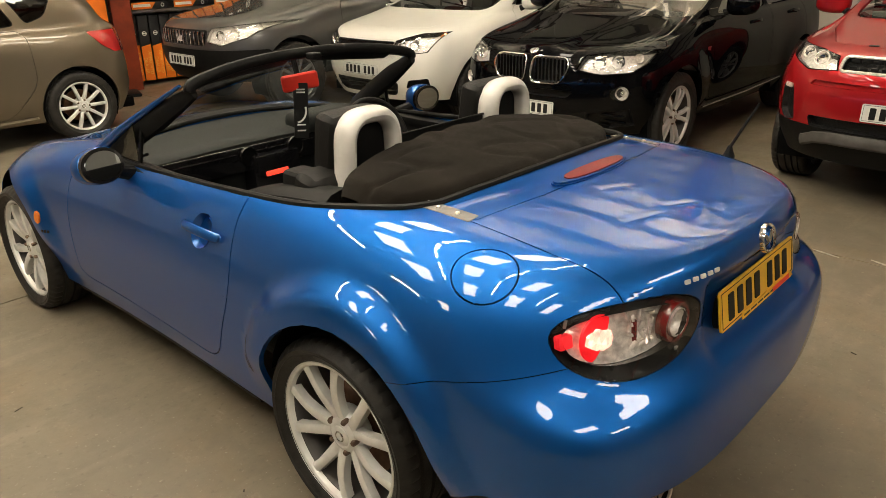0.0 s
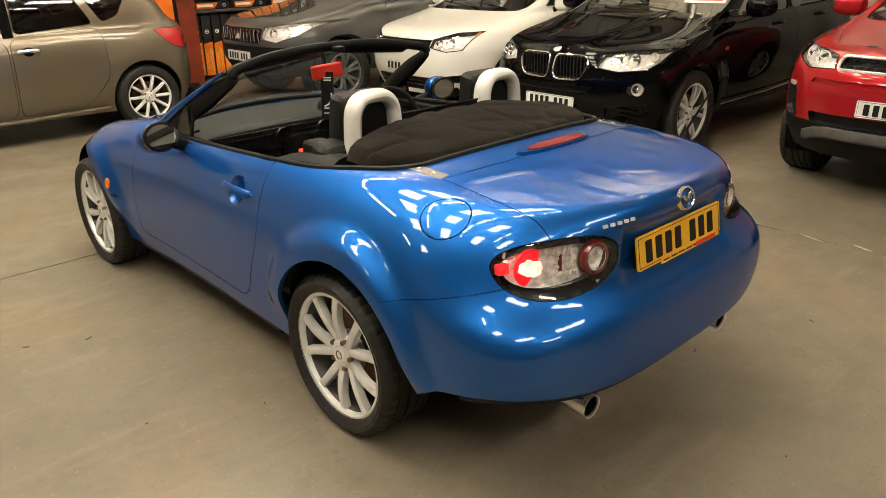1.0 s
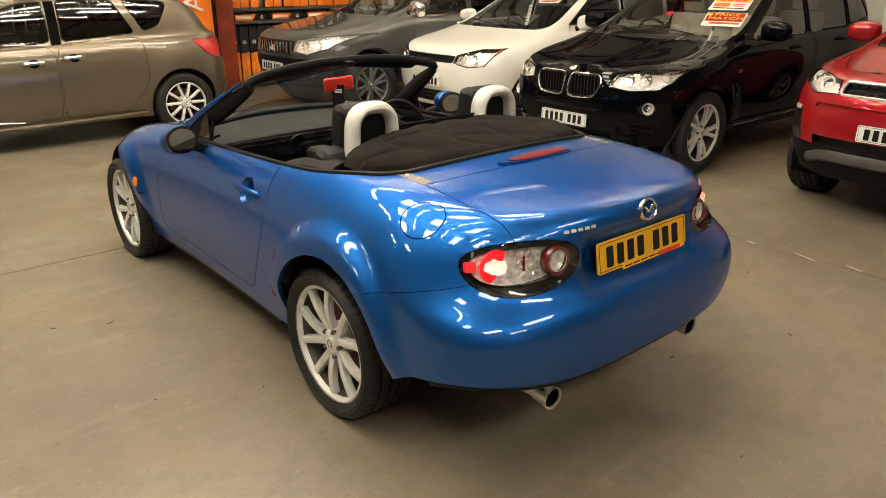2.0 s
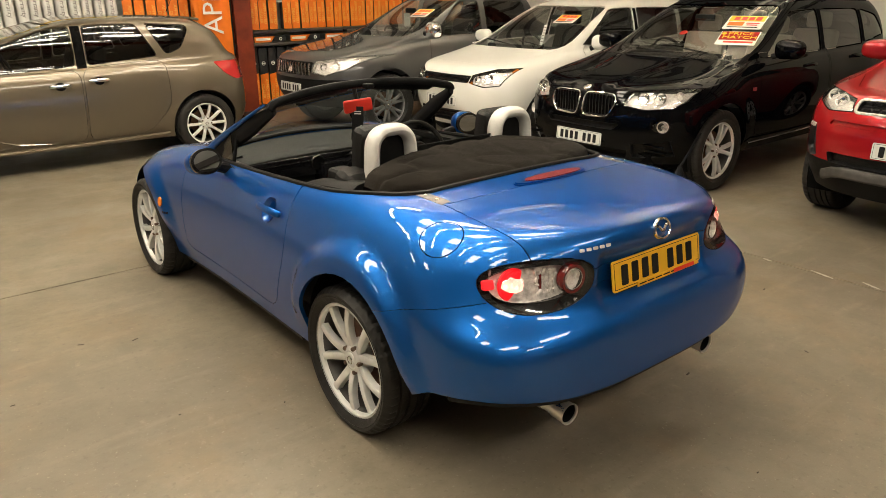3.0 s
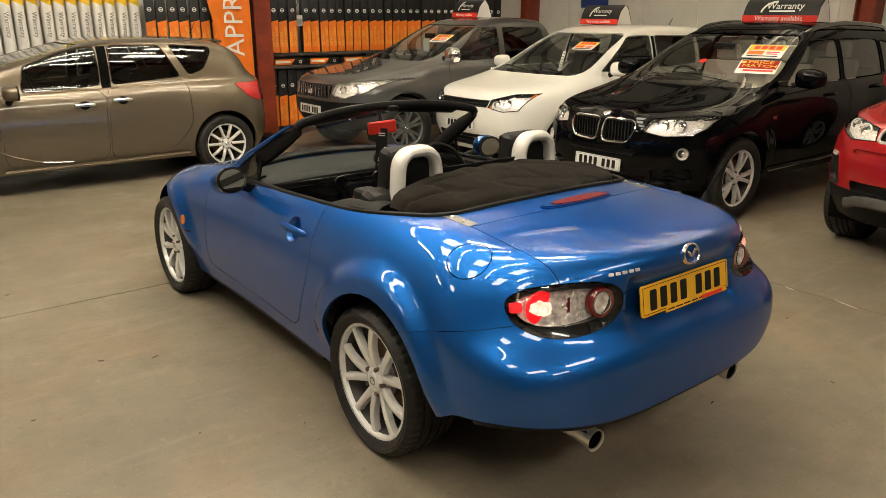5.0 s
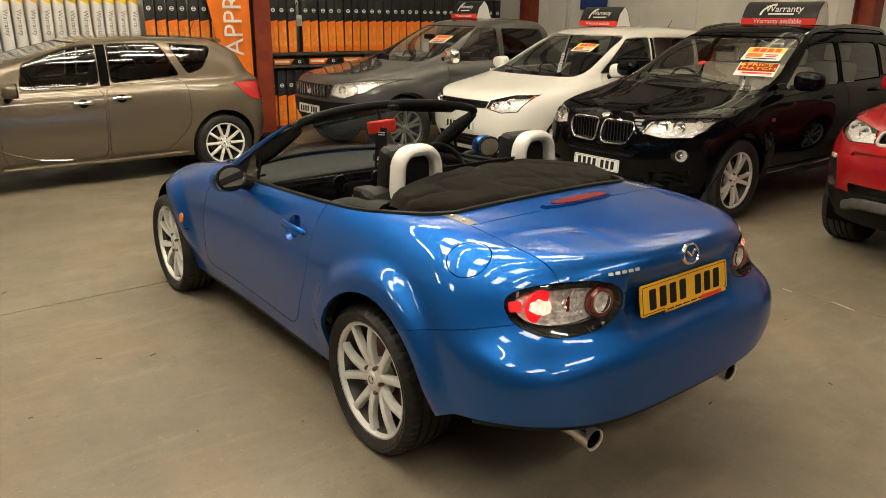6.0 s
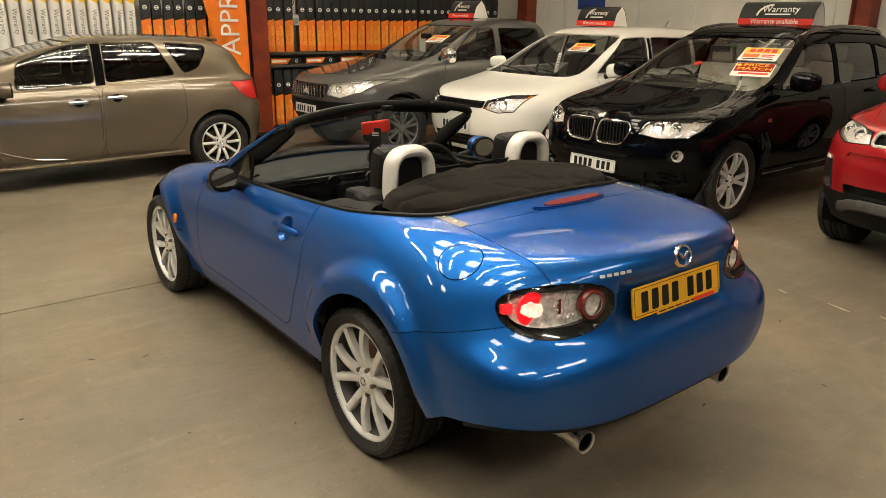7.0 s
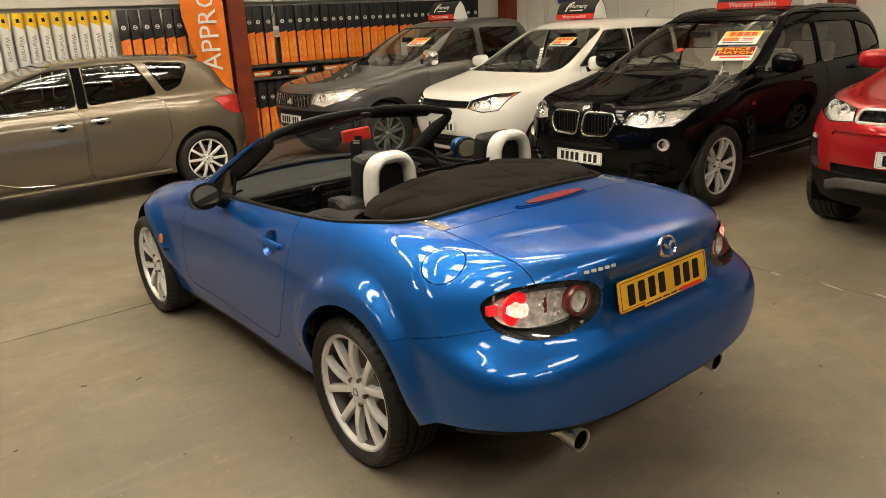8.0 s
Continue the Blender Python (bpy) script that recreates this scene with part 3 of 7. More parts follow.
structure("ceiling", box(X1 - X0 + 0.6, Y1 - Y0 + 0.6, 0.2, ((X0 + X1) / 2, (Y0 + Y1) / 2, ROOF_Z + 0.1)), ROOF_PANEL, "pale lined shed roof")


def beam(length, depth=0.22, width=0.22, web=0.012, flange=0.016):
    """A steel I section standing along z."""
    bm = box(width, flange, length, (0, depth / 2 - flange / 2, length / 2))
    box(width, flange, length, (0, -depth / 2 + flange / 2, length / 2), bm=bm)
    box(web, depth - 2 * flange, length, (0, 0, length / 2), bm=bm)
    return bm


COLS = [(2.50, Y1 - 0.64), (X1 - 0.14, 8.58), (X1 - 0.14, 2.25), (X1 - 0.14, -4.0), (-3.3, Y1 - 0.62), (-6.5, -8.0)]
for i, (x, y) in enumerate(COLS):
    ob = structure("steel_column_%d" % (i + 1), beam(ROOF_Z, 0.26, 0.26), RED_STEEL, "red oxide painted steel column")
    ob.location = (x, y, 0)
for i, y in enumerate((-7.6, -1.2, 5.2)):
    bm = beam(X1 - X0, 0.35, 0.2)
    bm.transform(pose(X0, y, ROOF_Z - 0.35, 0, 90, 0))
    structure("roof_beam_%d" % (i + 1), bm, RED_STEEL, "red steel roof beam")
for i, (x, y) in enumerate([(X0 + 0.14, v) for v in (-8.0, -4.5, -1.0, 2.5, 6.0)] + [(v, Y0 + 0.14) for v in (-6.0, -2.0, 2.0, 6.0)]):
    ob = structure("wall_post_%d" % (i + 1), beam(ROOF_Z, 0.24, 0.24), RED_STEEL, "red oxide painted steel wall post")
    ob.location = (x, y, 0)
for i, z in enumerate((1.3, 2.6, 3.9)):
    structure("side_rail_%d" % (i + 1), box(0.08, Y1 - Y0, 0.14, (X0 + 0.05, (Y0 + Y1) / 2, z), 0.01), PURLIN, "galvanised sheeting rail")
for i, z in enumerate((2.75, 3.45, 4.15, 4.85)):
    structure("east_rail_%d" % (i + 1), box(0.10, Y1 - Y0, 0.13, (X1 - 0.05, (Y0 + Y1) / 2, z), 0.01), PURLIN, "galvanised sheeting rail high on the wall")
    structure("north_rail_%d" % (i + 1), box(X1 - X0 - 0.4, 0.10, 0.13, ((X0 + X1) / 2 - 0.2, Y1 - 0.05, z), 0.01), PURLIN, "galvanised sheeting rail high on the wall")
for i in range(12):
    x = X0 + 0.8 + i * 1.5
    structure("purlin_%d" % (i + 1), box(0.07, Y1 - Y0, 0.16, (x, (Y0 + Y1) / 2, ROOF_Z - 0.09)), PURLIN, "galvanised roof purlin")

BATTEN_GLOW = lamp_glow("batten_glow", (1.0, 0.875, 0.66), LAMP_STRENGTH * 1.06)
# added upward fill: brightens roof and high walls for the paint to reflect
UPPER_FILL_GLOW = lamp_glow("upper_fill_glow", (1.0, 0.875, 0.66), LAMP_STRENGTH * 1.1)
TROUGH_GLOW = lamp_glow("trough_glow", (1.0, 0.875, 0.66), LAMP_STRENGTH * 0.03)
PANEL_GLOW = lamp_glow("panel_glow", (1.0, 0.90, 0.74), LAMP_STRENGTH * 0.22)


def batten():
    ob = thing("ceiling_light", "white linear batten lamp, lit, hung under the roof", "lamp", group="ceiling battens")
    part("housing", box(1.5, 0.045, 0.05, (0, 0, 0.045), 0.01), PALE, ob)
    part("diffuser", box(1.44, 0.045, 0.035, (0, 0, 0.002), 0.012), BATTEN_GLOW, ob, "glowing diffuser")
    for y in (-0.6, 0.6):
        part("hanger", box(0.012, 0.012, ROOF_Z - 4.83, (y, 0, (ROOF_Z - 4.83) / 2 + 0.07)), PURLIN, ob)
    return ob


def panel_light():
    ob = thing("ceiling_panel_light", "square white panel lamp, lit, hung under the roof", "lamp", group="ceiling panel lamps")
    part("frame", box(1.16, 0.62, 0.05, (0, 0, 0.04), 0.01), PALE, ob)
    part("diffuser", box(1.10, 0.56, 0.02, (0, 0, 0.01), 0.004), PANEL_GLOW, ob, "glowing diffuser")
    for x in (-0.5, 0.5):
        part("hanger", box(0.012, 0.012, ROOF_Z - 4.95, (x, 0, (ROOF_Z - 4.95) / 2 + 0.06)), PURLIN, ob)
    return ob


def fill_trough():
    """Added unseen fill: a long lamp set deep between two white side sheets."""
    ob = thing("added_fill_trough", "white trough lamp with deep side sheets, lit, under the roof", "lamp", group="ceiling trough lamps")
    part("housing", box(1.5, 0.20, 0.03, (0, 0, 0.02), 0.006), PALE, ob)
    part("diffuser", box(1.44, 0.19, 0.02, (0, 0, -0.005), 0.006), TROUGH_GLOW, ob, "glowing diffuser")
    part("upper_diffuser", box(1.44, 0.13, 0.02, (0, 0, 0.045), 0.006), UPPER_FILL_GLOW, ob, "glowing upper diffuser, added fill for roof and walls")
    for y in (-0.105, 0.105):
        part("side_sheet", box(1.5, 0.008, 0.24, (0, y, -0.01), 0.002), PALE, ob)
    for x in (-0.745, 0.745):
        part("end_sheet", box(0.008, 0.20, 0.24, (x, 0, -0.01), 0.002), PALE, ob)
    for x in (-0.6, 0.6):
        part("hanger", box(0.012, 0.012, ROOF_Z - 4.58, (x, 0, (ROOF_Z - 4.58) / 2 + 0.03)), PURLIN, ob)
    return ob


def rear_fill_light():
    """Added unseen fill: a broad flat lamp of two panels over the rear of the shed."""
    ob = thing("added_bay_light", "broad white twin panel lamp, lit, hung under the roof", "lamp", group="ceiling bay lamps")
    # invented source that lights the blue tail and the floor behind it
    part("frame", box(2.10, 0.96, 0.05, (0, 0, 0.04), 0.01), PALE, ob)
    for x in (-0.515, 0.515):
        part("diffuser", box(0.99, 0.88, 0.02, (x, 0, 0.01), 0.004), PANEL_GLOW, ob, "glowing diffuser")
    for x in (-0.9, 0.9):
        part("hanger", box(0.012, 0.012, ROOF_Z - 4.95, (x, 0, (ROOF_Z - 4.95) / 2 + 0.06)), PURLIN, ob)
    return ob


# bay and trough lamps are added fill, placed out of view
for build, z, spots in ((batten, 4.75, [(x, y) for x in (-2.75, -0.85, 1.05) for y in (0.45, 2.55, 4.65)] + [(-2.75, -1.65), (-6.3, 5.3)]),
                        (panel_light, 4.9, [(x, y) for x in (-3.7, -1.8, 0.1) for y in (1.5, 3.6)] + [(2.0, 1.5), (2.0, 3.6), (-3.7, -0.6), (-1.8, -0.6), (-3.7, -2.7), (-7.0, 3.6)]),
                        (rear_fill_light, 4.9, [(-2.6, -5.2), (1.4, -5.2), (-0.4, -8.4)]),
                        (fill_trough, 4.55, [(7.0, -0.8), (7.4, 0.8), (7.6, 2.2), (7.6, 3.4), (3.2, 6.4), (4.8, 7.6), (1.4, 6.2), (5.8, 2.0), (5.0, -0.6), (4.4, 4.0)])):
    first = build()
    first.matrix_world = pose(spots[0][0], spots[0][1], z)
    for x, y in spots[1:]:
        copy_thing(first, pose(x, y, z))
# ---- wheels ----
def wheel_parts(parent, m, r=0.308, width=0.205, rim=0.228, spokes=5, twin=0.17, dish=0.035, alloy=None, dark=None, nuts=5, spread=0.19):
    """A tyred wheel with its outer face towards -x of the pose m: tyre > tread blocks, rim > spokes, cap, nuts."""
    alloy = alloy or ALLOY
    h = width / 2
    n = 150
    prof = [(rim - 0.004, -h + 0.022), (rim + 0.004, -h + 0.006), (rim + 0.014, -h - 0.002), (rim + 0.028, -h - 0.007), (rim + 0.031, -h - 0.0105), (rim + 0.034, -h - 0.0085), (rim + (r - rim) * 0.62, -h - 0.012),
            (r - 0.018, -h - 0.004), (r - 0.007, -h + 0.008)]
    tread = [(-h + 0.018, 0), (-h + 0.042, 0), (-h + 0.044, 1), (-h + 0.055, 1), (-h + 0.057, 0), (-0.020, 0), (-0.018, 1), (-0.008, 1), (-0.006, 0),
             (0.026, 0), (0.028, 1), (0.036, 1), (0.038, 0), (h - 0.05, 0), (h - 0.048, 1), (h - 0.04, 1), (h - 0.038, 0), (h - 0.018, 0)]
    bm = bmesh.new()
    rows = []
    for i in range(n):
        a = 2 * math.pi * i / n
        col = []
        cut = i % 3 == 0
        for j, (rad, x) in enumerate(prof):
            rr = rad - (0.0045 if cut and j >= 7 else 0)
            col.append((rr, x))
        for x, g in tread:
            edge = abs(x) > h - 0.05
            col.append((r - (0.011 if g else 0.006 if cut and edge else 0.0) - 0.004 * (x / h) ** 4, x))
        for rad, x in prof[::-1]:
            col.append((rad, -x))
        rows.append([bm.verts.new((x, rad * math.cos(a), rad * math.sin(a))) for rad, x in col])
    for i in range(n):
        p, q = rows[i], rows[(i + 1) % n]
        for j in range(len(p) - 1):
            bm.faces.new((p[j], p[j + 1], q[j + 1], q[j]))
    bmesh.ops.recalc_face_normals(bm, faces=bm.faces)
    wheel = new("wheel")
    wheel.parent = parent
    wheel.matrix_basis = m
    wheel.empty_display_size = 0.1
    part("tyre", bm, RUBBER, wheel, "black rubber tyre")
    f = -h + 0.006
    barrel = lathe([(rim - 0.014, f + 0.018), (rim - 0.018, f + 0.03), (rim - 0.03, f + 0.07),
                    (rim - 0.035, h - 0.01), (rim, h)], 64)
    part("rim", lathe([(rim + 0.002, f), (rim + 0.004, f + 0.004), (rim - 0.006, f + 0.001), (rim - 0.012, f + 0.006), (rim - 0.016, f + 0.022)], 64), alloy, wheel)
    part("barrel", barrel, ALLOY_DIM, wheel)
    part("brake_disc", lathe([(0.01, f + 0.10), (rim * 0.66, f + 0.10), (rim * 0.66, f + 0.125), (0.01, f + 0.125)], 40), BRAKE, wheel)
    part("wheel_back", lathe([(0.01, h - 0.02), (rim - 0.03, h - 0.02)], 32), DARK, wheel)
    part("brake_caliper", box(0.06, 0.07, 0.13, (f + 0.13, rim * 0.50, 0.0), 0.015), BRAKE, wheel)
    hubf = f + dish
    spoke_bm = bmesh.new()
    count = spokes * 2 if twin else spokes
    for k in range(count):
        base = 2 * math.pi * (k // 2 if twin else k) / spokes
        side = (-1 if k % 2 else 1) if twin else 0
        a0, a1 = base + side * twin * 1.15, base + side * spread * 1.35
        t = bmesh.new()
        rowz = []
        steps = 7
        for s in range(steps + 1):
            u = s / steps
            rad = 0.045 + (rim - 0.006 - 0.045) * u
            ang = a0 + (a1 - a0) * u if twin else base
            wd = (0.0155 + 0.003 * (1 - u) + 0.005 * max(0, u - 0.8) * 5) if twin else 0.15 / spokes
            x = hubf - 0.012 * math.sin(u * math.pi) - (dish - 0.012) * u
            ca, sa = math.cos(ang), math.sin(ang)
            sect = [(-wd, 0.03), (-wd * 0.92, 0.004), (-wd * 0.5, 0.0), (wd * 0.5, 0.0), (wd * 0.92, 0.004), (wd, 0.03)]
            rowz.append([t.verts.new((x + dx, rad * ca - o * sa, rad * sa + o * ca)) for o, dx in sect])
        for p, q in zip(rowz, rowz[1:]):
            for j in range(len(p) - 1):
                t.faces.new((p[j], p[j + 1], q[j + 1], q[j]))
        bmesh.ops.recalc_face_normals(t, faces=t.faces)
        part("spoke", t, alloy, wheel)
    part("hub", lathe([(0.034, hubf - 0.010), (0.04, hubf - 0.012), (0.052, hubf - 0.008), (0.062, hubf + 0.004), (0.075, hubf + 0.022), (0.08, hubf + 0.05), (0.0, hubf + 0.05)], 40), alloy, wheel)
    cap = part("centre_cap", lathe([(0.0, hubf - 0.016), (0.02, hubf - 0.0155), (0.031, hubf - 0.013), (0.034, hubf - 0.009)], 32), alloy, wheel)
    part("cap_badge", lathe([(0.013, hubf - 0.0165), (0.016, hubf - 0.0185), (0.019, hubf - 0.0155)], 24), CHROME, cap)
    for k in range(nuts):
        a = 2 * math.pi * (k + 0.5) / nuts
        part("wheel_nut", lathe([(0.0, hubf - 0.016), (0.007, hubf - 0.016), (0.0095, hubf - 0.012), (0.0095, hubf + 0.02)], 6, at=(0, 0.056 * math.cos(a), 0.056 * math.sin(a))), NUT, wheel)
    return wheel


def four_wheels(car, track, wb, r, front=0.0, press=0.0, **kw):
    """Builds one wheel and puts it at the four corners."""
    z = r - press
    w = wheel_parts(car, pose(-track, 0, z), r=r, **kw)
    copy_thing(w, pose(-track - front, wb, z, 40, 0, 0))
    for y, a in ((0, 10), (wb, 70)):
        copy_thing(w, pose(0, 0, 0, 0, 0, 180) @ pose(-track - (front if y else 0), -y, z, a, 0, 0))
    return w


# ---- the blue convertible; its rear axle stands over the origin, its nose towards +y ----
WB = 2.33
blue = thing("convertible_car", "metallic blue two-seat convertible with its roof folded down", "car")

def fair(ctrl, soft, lo=-1.6, hi=3.8):
    """A soft curve along (place, value) pairs: straight runs between them, rounded over a length."""
    xs = np.linspace(lo, hi, 2701)
    px, pv = np.array([c[0] for c in ctrl], float), np.array([c[1] for c in ctrl], float)
    v = np.interp(xs, px, pv)
    k0, k1 = (pv[1] - pv[0]) / (px[1] - px[0]), (pv[-1] - pv[-2]) / (px[-1] - px[-2])
    v = np.where(xs < px[0], pv[0] + (xs - px[0]) * k0, np.where(xs > px[-1], pv[-1] + (xs - px[-1]) * k1, v))
    step = xs[1] - xs[0]
    n = int(4 * soft / step)
    ker = np.exp(-0.5 * (np.arange(-n, n + 1) * step / soft) ** 2)
    ker /= ker.sum()
    vv = np.convolve(np.concatenate([v[0] - (v[1] - v[0]) * np.arange(n, 0, -1), v, v[-1] + (v[-1] - v[-2]) * np.arange(1, n + 1)]), ker, "valid")
    return lambda y: np.interp(y, xs, vv)


def ease(t):
    t = np.clip(t, 0, 1)
    return t * t * t * (t * (6 * t - 15) + 10)


def meet(a, b, k):
    """The larger of two fields, their edge rounded."""
    h = np.maximum(k - np.abs(a - b), 0) / k
    return np.maximum(a, b) + h * h * h * k / 6


def shell(field, bottom, ys, ye, mid, high, wide, fan=40, side=90, low_rows=22, top_rows=44, reach=2.2):
    """Skins a closed field round a spine from ys to ye at the height mid. Returns the mesh and its lowest row."""
    a = np.linspace(0, math.pi / 2, fan)
    bx = np.concatenate([np.sin(a), np.ones(side), np.cos(a)])
    by = np.concatenate([-np.cos(a), np.zeros(side), np.sin(a)])
    cy = np.concatenate([np.full(fan, ys), np.linspace(ys, ye, side + 2)[1:-1], np.full(fan, ye)])

    def solve(ox, oy, oz, dx, dy, dz):
        lo, hi = np.zeros_like(ox), np.full_like(ox, reach)
        for _ in range(40):
            m = (lo + hi) / 2
            out = field(ox + dx * m, oy + dy * m, oz + dz * m) > 0
            hi, lo = np.where(out, m, hi), np.where(out, lo, m)
        return np.stack([ox + dx * lo, oy + dy * lo, oz + dz * lo], 1)

    zero = np.zeros_like(cy)
    edge = solve(zero, cy, np.full_like(cy, mid), bx, by, zero)
    zb = bottom(edge[:, 1])
    rows = []
    for i in range(low_rows):
        z = zb + (mid - zb) * i / low_rows
        rows.append(solve(zero, cy, z, bx, by, zero))
    for i in range(top_rows + 1):
        t = math.pi / 2 * i / top_rows
        c, s = wide * math.cos(t), high * math.sin(t)
        k = math.hypot(c, s)
        rows.append(solve(zero, cy, np.full_like(cy, mid), bx * c / k, by * c / k, np.full_like(cy, s / k)))
    bm = bmesh.new()
    flip = np.array([-1, 1, 1])
    grid = []
    for r in rows:
        r[0, 0] = r[-1, 0] = 0
        grid.append([bm.verts.new(p) for p in np.concatenate([r, (r[1:-1] * flip)[::-1]])])
    k = len(grid[0])
    for p, q in zip(grid, grid[1:]):
        for j in range(k):
            bm.faces.new((p[j], p[(j + 1) % k], q[(j + 1) % k], q[j]))
    bmesh.ops.remove_doubles(bm, verts=bm.verts, dist=2e-4)
    bmesh.ops.dissolve_degenerate(bm, dist=1e-5, edges=bm.edges)
    bmesh.ops.recalc_face_normals(bm, faces=bm.faces)
    bm.normal_update()
    return bm, rows[0]


# the blue body: side width by height and by length, end lines by height, top line by length
B_WIDE = fair([(0.20, 0.788), (0.33, 0.824), (0.48, 0.840), (0.66, 0.838), (0.80, 0.800), (0.90, 0.736), (1.00, 0.650), (1.10, 0.540)], 0.055)
B_LONG = fair([(-0.95, 0.990), (-0.40, 1.006), (0.0, 1.008), (0.60, 0.988), (1.20, 0.972), (1.80, 0.985), (2.35, 1.030), (2.80, 1.040), (3.10, 1.02)], 0.26)
B_TAIL = fair([(0.20, -0.88), (0.34, -0.916), (0.42, -0.927), (0.52, -0.930), (0.610, -0.928), (0.660, -0.912), (0.705, -0.862), (0.76, -0.852), (0.85, -0.862), (1.05, -0.872)], 0.020)
B_TAIL_BEND = fair([(0.3, 0.60), (0.45, 0.48), (0.60, 0.47), (0.78, 0.57), (1.0, 0.62)], 0.05)
B_TAIL_POWER = fair([(0.3, 2.5), (0.42, 3.3), (0.5, 3.7), (0.64, 3.5), (0.78, 2.75), (1.0, 2.5)], 0.05)
B_NOSE = fair([(0.2, 3.00), (0.34, 3.06), (0.46, 3.09), (0.53, 3.07), (0.60, 3.02), (0.70, 2.86), (0.85, 2.7)], 0.05)
B_TOP = fair([(-1.0, 0.945), (-0.75, 0.978), (-0.45, 1.003), (-0.10, 1.018), (0.30, 1.008), (1.20, 0.948), (1.85, 0.898), (2.30, 0.838), (2.62, 0.765), (2.90, 0.67), (3.2, 0.55)], 0.13)
B_FLOOR = fair([(-0.96, 0.400), (-0.915, 0.415), (-0.87, 0.448), (-0.75, 0.458), (-0.55, 0.425), (-0.46, 0.37), (-0.36, 0.30), (-0.2, 0.245), (2.0, 0.235), (2.7, 0.22), (3.1, 0.20)], 0.03)


def blue_field(x, y, z):
    ax = np.abs(x)
    w = B_WIDE(z) * B_LONG(y)
    for cy, cz, r0, r1, amp in ((-0.06, 0.330, 0.425, 0.525, 0.040), (2.36, 0.31, 0.42, 0.54, 0.036)):
        d = np.hypot(y - cy, z - cz)
        w = w + amp * ease((r1 - d) / (r1 - r0)) * ease((z - 0.28) / 0.26)
    bend, power = B_TAIL_BEND(z), np.where(y < 1.2, B_TAIL_POWER(z), 2.3)
    back = np.maximum(0, (B_TAIL(z) + bend - y) / bend)
    ahead_ = np.maximum(0, (y - B_NOSE(z) + 0.85) / 0.85)
    wall = (((ax / np.maximum(w, 0.05)) ** power + back ** power + ahead_ ** power) ** (1 / power) - 1) * 0.8
    ridge = 0.028 * np.exp(-((ax - 0.66) / 0.13) ** 2) * ease((y - 1.55) / 0.5) * ease((3.0 - y) / 0.5)
    roof = z - (B_TOP(y) - 0.105 * ax ** 2 + ridge)
    field = meet(wall, roof, 0.12)
    a = ease((0.335 - ax) / 0.07) * ease((z - 0.655) / 0.05) * ease((0.915 - z) / 0.06)
    return field + np.where(y < -0.5, 0.026 * a, 0)


bm, BLUE_FOOT = shell(blue_field, B_FLOOR, -0.30, 2.40, 0.60, 0.42, 0.86, 60, 90, 24, 84)
BLUE_SKIN = skin_of(bm)
for cy, cz, r, rz in ((-0.078, 0.338, 0.395, 0.372), (2.36, 0.315, 0.385, 0.385)):
    for s in (-1, 1):
        bmesh.ops.delete(bm, geom=region(bm, ellipse(cy, cz, r, rz, 40), (1, 2), lambda c, n: c.x * s > 0.3), context="FACES")
hole = [(-0.50, -0.135), (-0.60, -0.04), (-0.672, 0.22), (-0.692, 0.55), (-0.694, 1.2), (-0.672, 1.50), (-0.56, 1.66), (-0.3, 1.77), (0, 1.80)]
hole = hole + [(-x, y) for x, y in hole[-2::-1]] + [(0.25, -0.172), (0, -0.185), (-0.25, -0.172)]
bmesh.ops.delete(bm, geom=region(bm, hole, (0, 1), lambda c, n: c.z > 0.8 and n.z > 0.2), context="FACES")
LAMP_BEZEL = shader("lamp_bezel", (0.03, 0.028, 0.027), 0.25, 0.6, vary=0.2, scale=30)
LAMP_SILVER = shader("lamp_reflector", (0.84, 0.77, 0.73), 0.18, 0.35, vary=0.35, scale=60, bump=1.0, bump_scale=24)
tail_lamps = []
for s in (-1, 1):
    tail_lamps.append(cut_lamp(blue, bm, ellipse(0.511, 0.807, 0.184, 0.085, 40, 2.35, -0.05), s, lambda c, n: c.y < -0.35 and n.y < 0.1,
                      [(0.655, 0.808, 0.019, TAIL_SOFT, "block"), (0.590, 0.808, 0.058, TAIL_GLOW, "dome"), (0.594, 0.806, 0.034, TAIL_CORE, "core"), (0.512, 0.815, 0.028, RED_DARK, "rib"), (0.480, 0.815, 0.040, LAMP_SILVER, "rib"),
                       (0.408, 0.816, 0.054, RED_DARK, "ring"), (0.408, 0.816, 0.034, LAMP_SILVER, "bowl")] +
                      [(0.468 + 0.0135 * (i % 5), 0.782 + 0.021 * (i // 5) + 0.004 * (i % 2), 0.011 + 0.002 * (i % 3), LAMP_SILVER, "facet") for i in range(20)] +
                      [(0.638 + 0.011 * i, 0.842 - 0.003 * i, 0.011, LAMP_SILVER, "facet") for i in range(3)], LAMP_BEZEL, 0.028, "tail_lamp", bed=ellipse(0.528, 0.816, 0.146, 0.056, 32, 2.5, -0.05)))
lid = []
for s in (-1, 1):
    for strip in ([(0, -0.350), (0.28, -0.332), (0.28, -0.98), (0, -0.98)], [(0.28, -0.332), (0.51, -0.288), (0.51, -0.80), (0.36, -0.98), (0.28, -0.98)],
                  [(0.51, -0.288), (0.535, -0.272), (0.550, -0.55), (0.540, -0.74), (0.51, -0.80)]):
        lid += region(bm, [(s * x, y) for x, y in strip], (0, 1), lambda c, n: c.z > 0.704 and c.x * s > 0)
lid = [f for f in lid if f.is_valid]
lid = trim(bm, lid, (0, 0, 0.838), (0, 0, -1))
boot = lift(bm, lid)
tip = Matrix.Rotation(radians(42), 4, "Y")
bm.transform(tip)
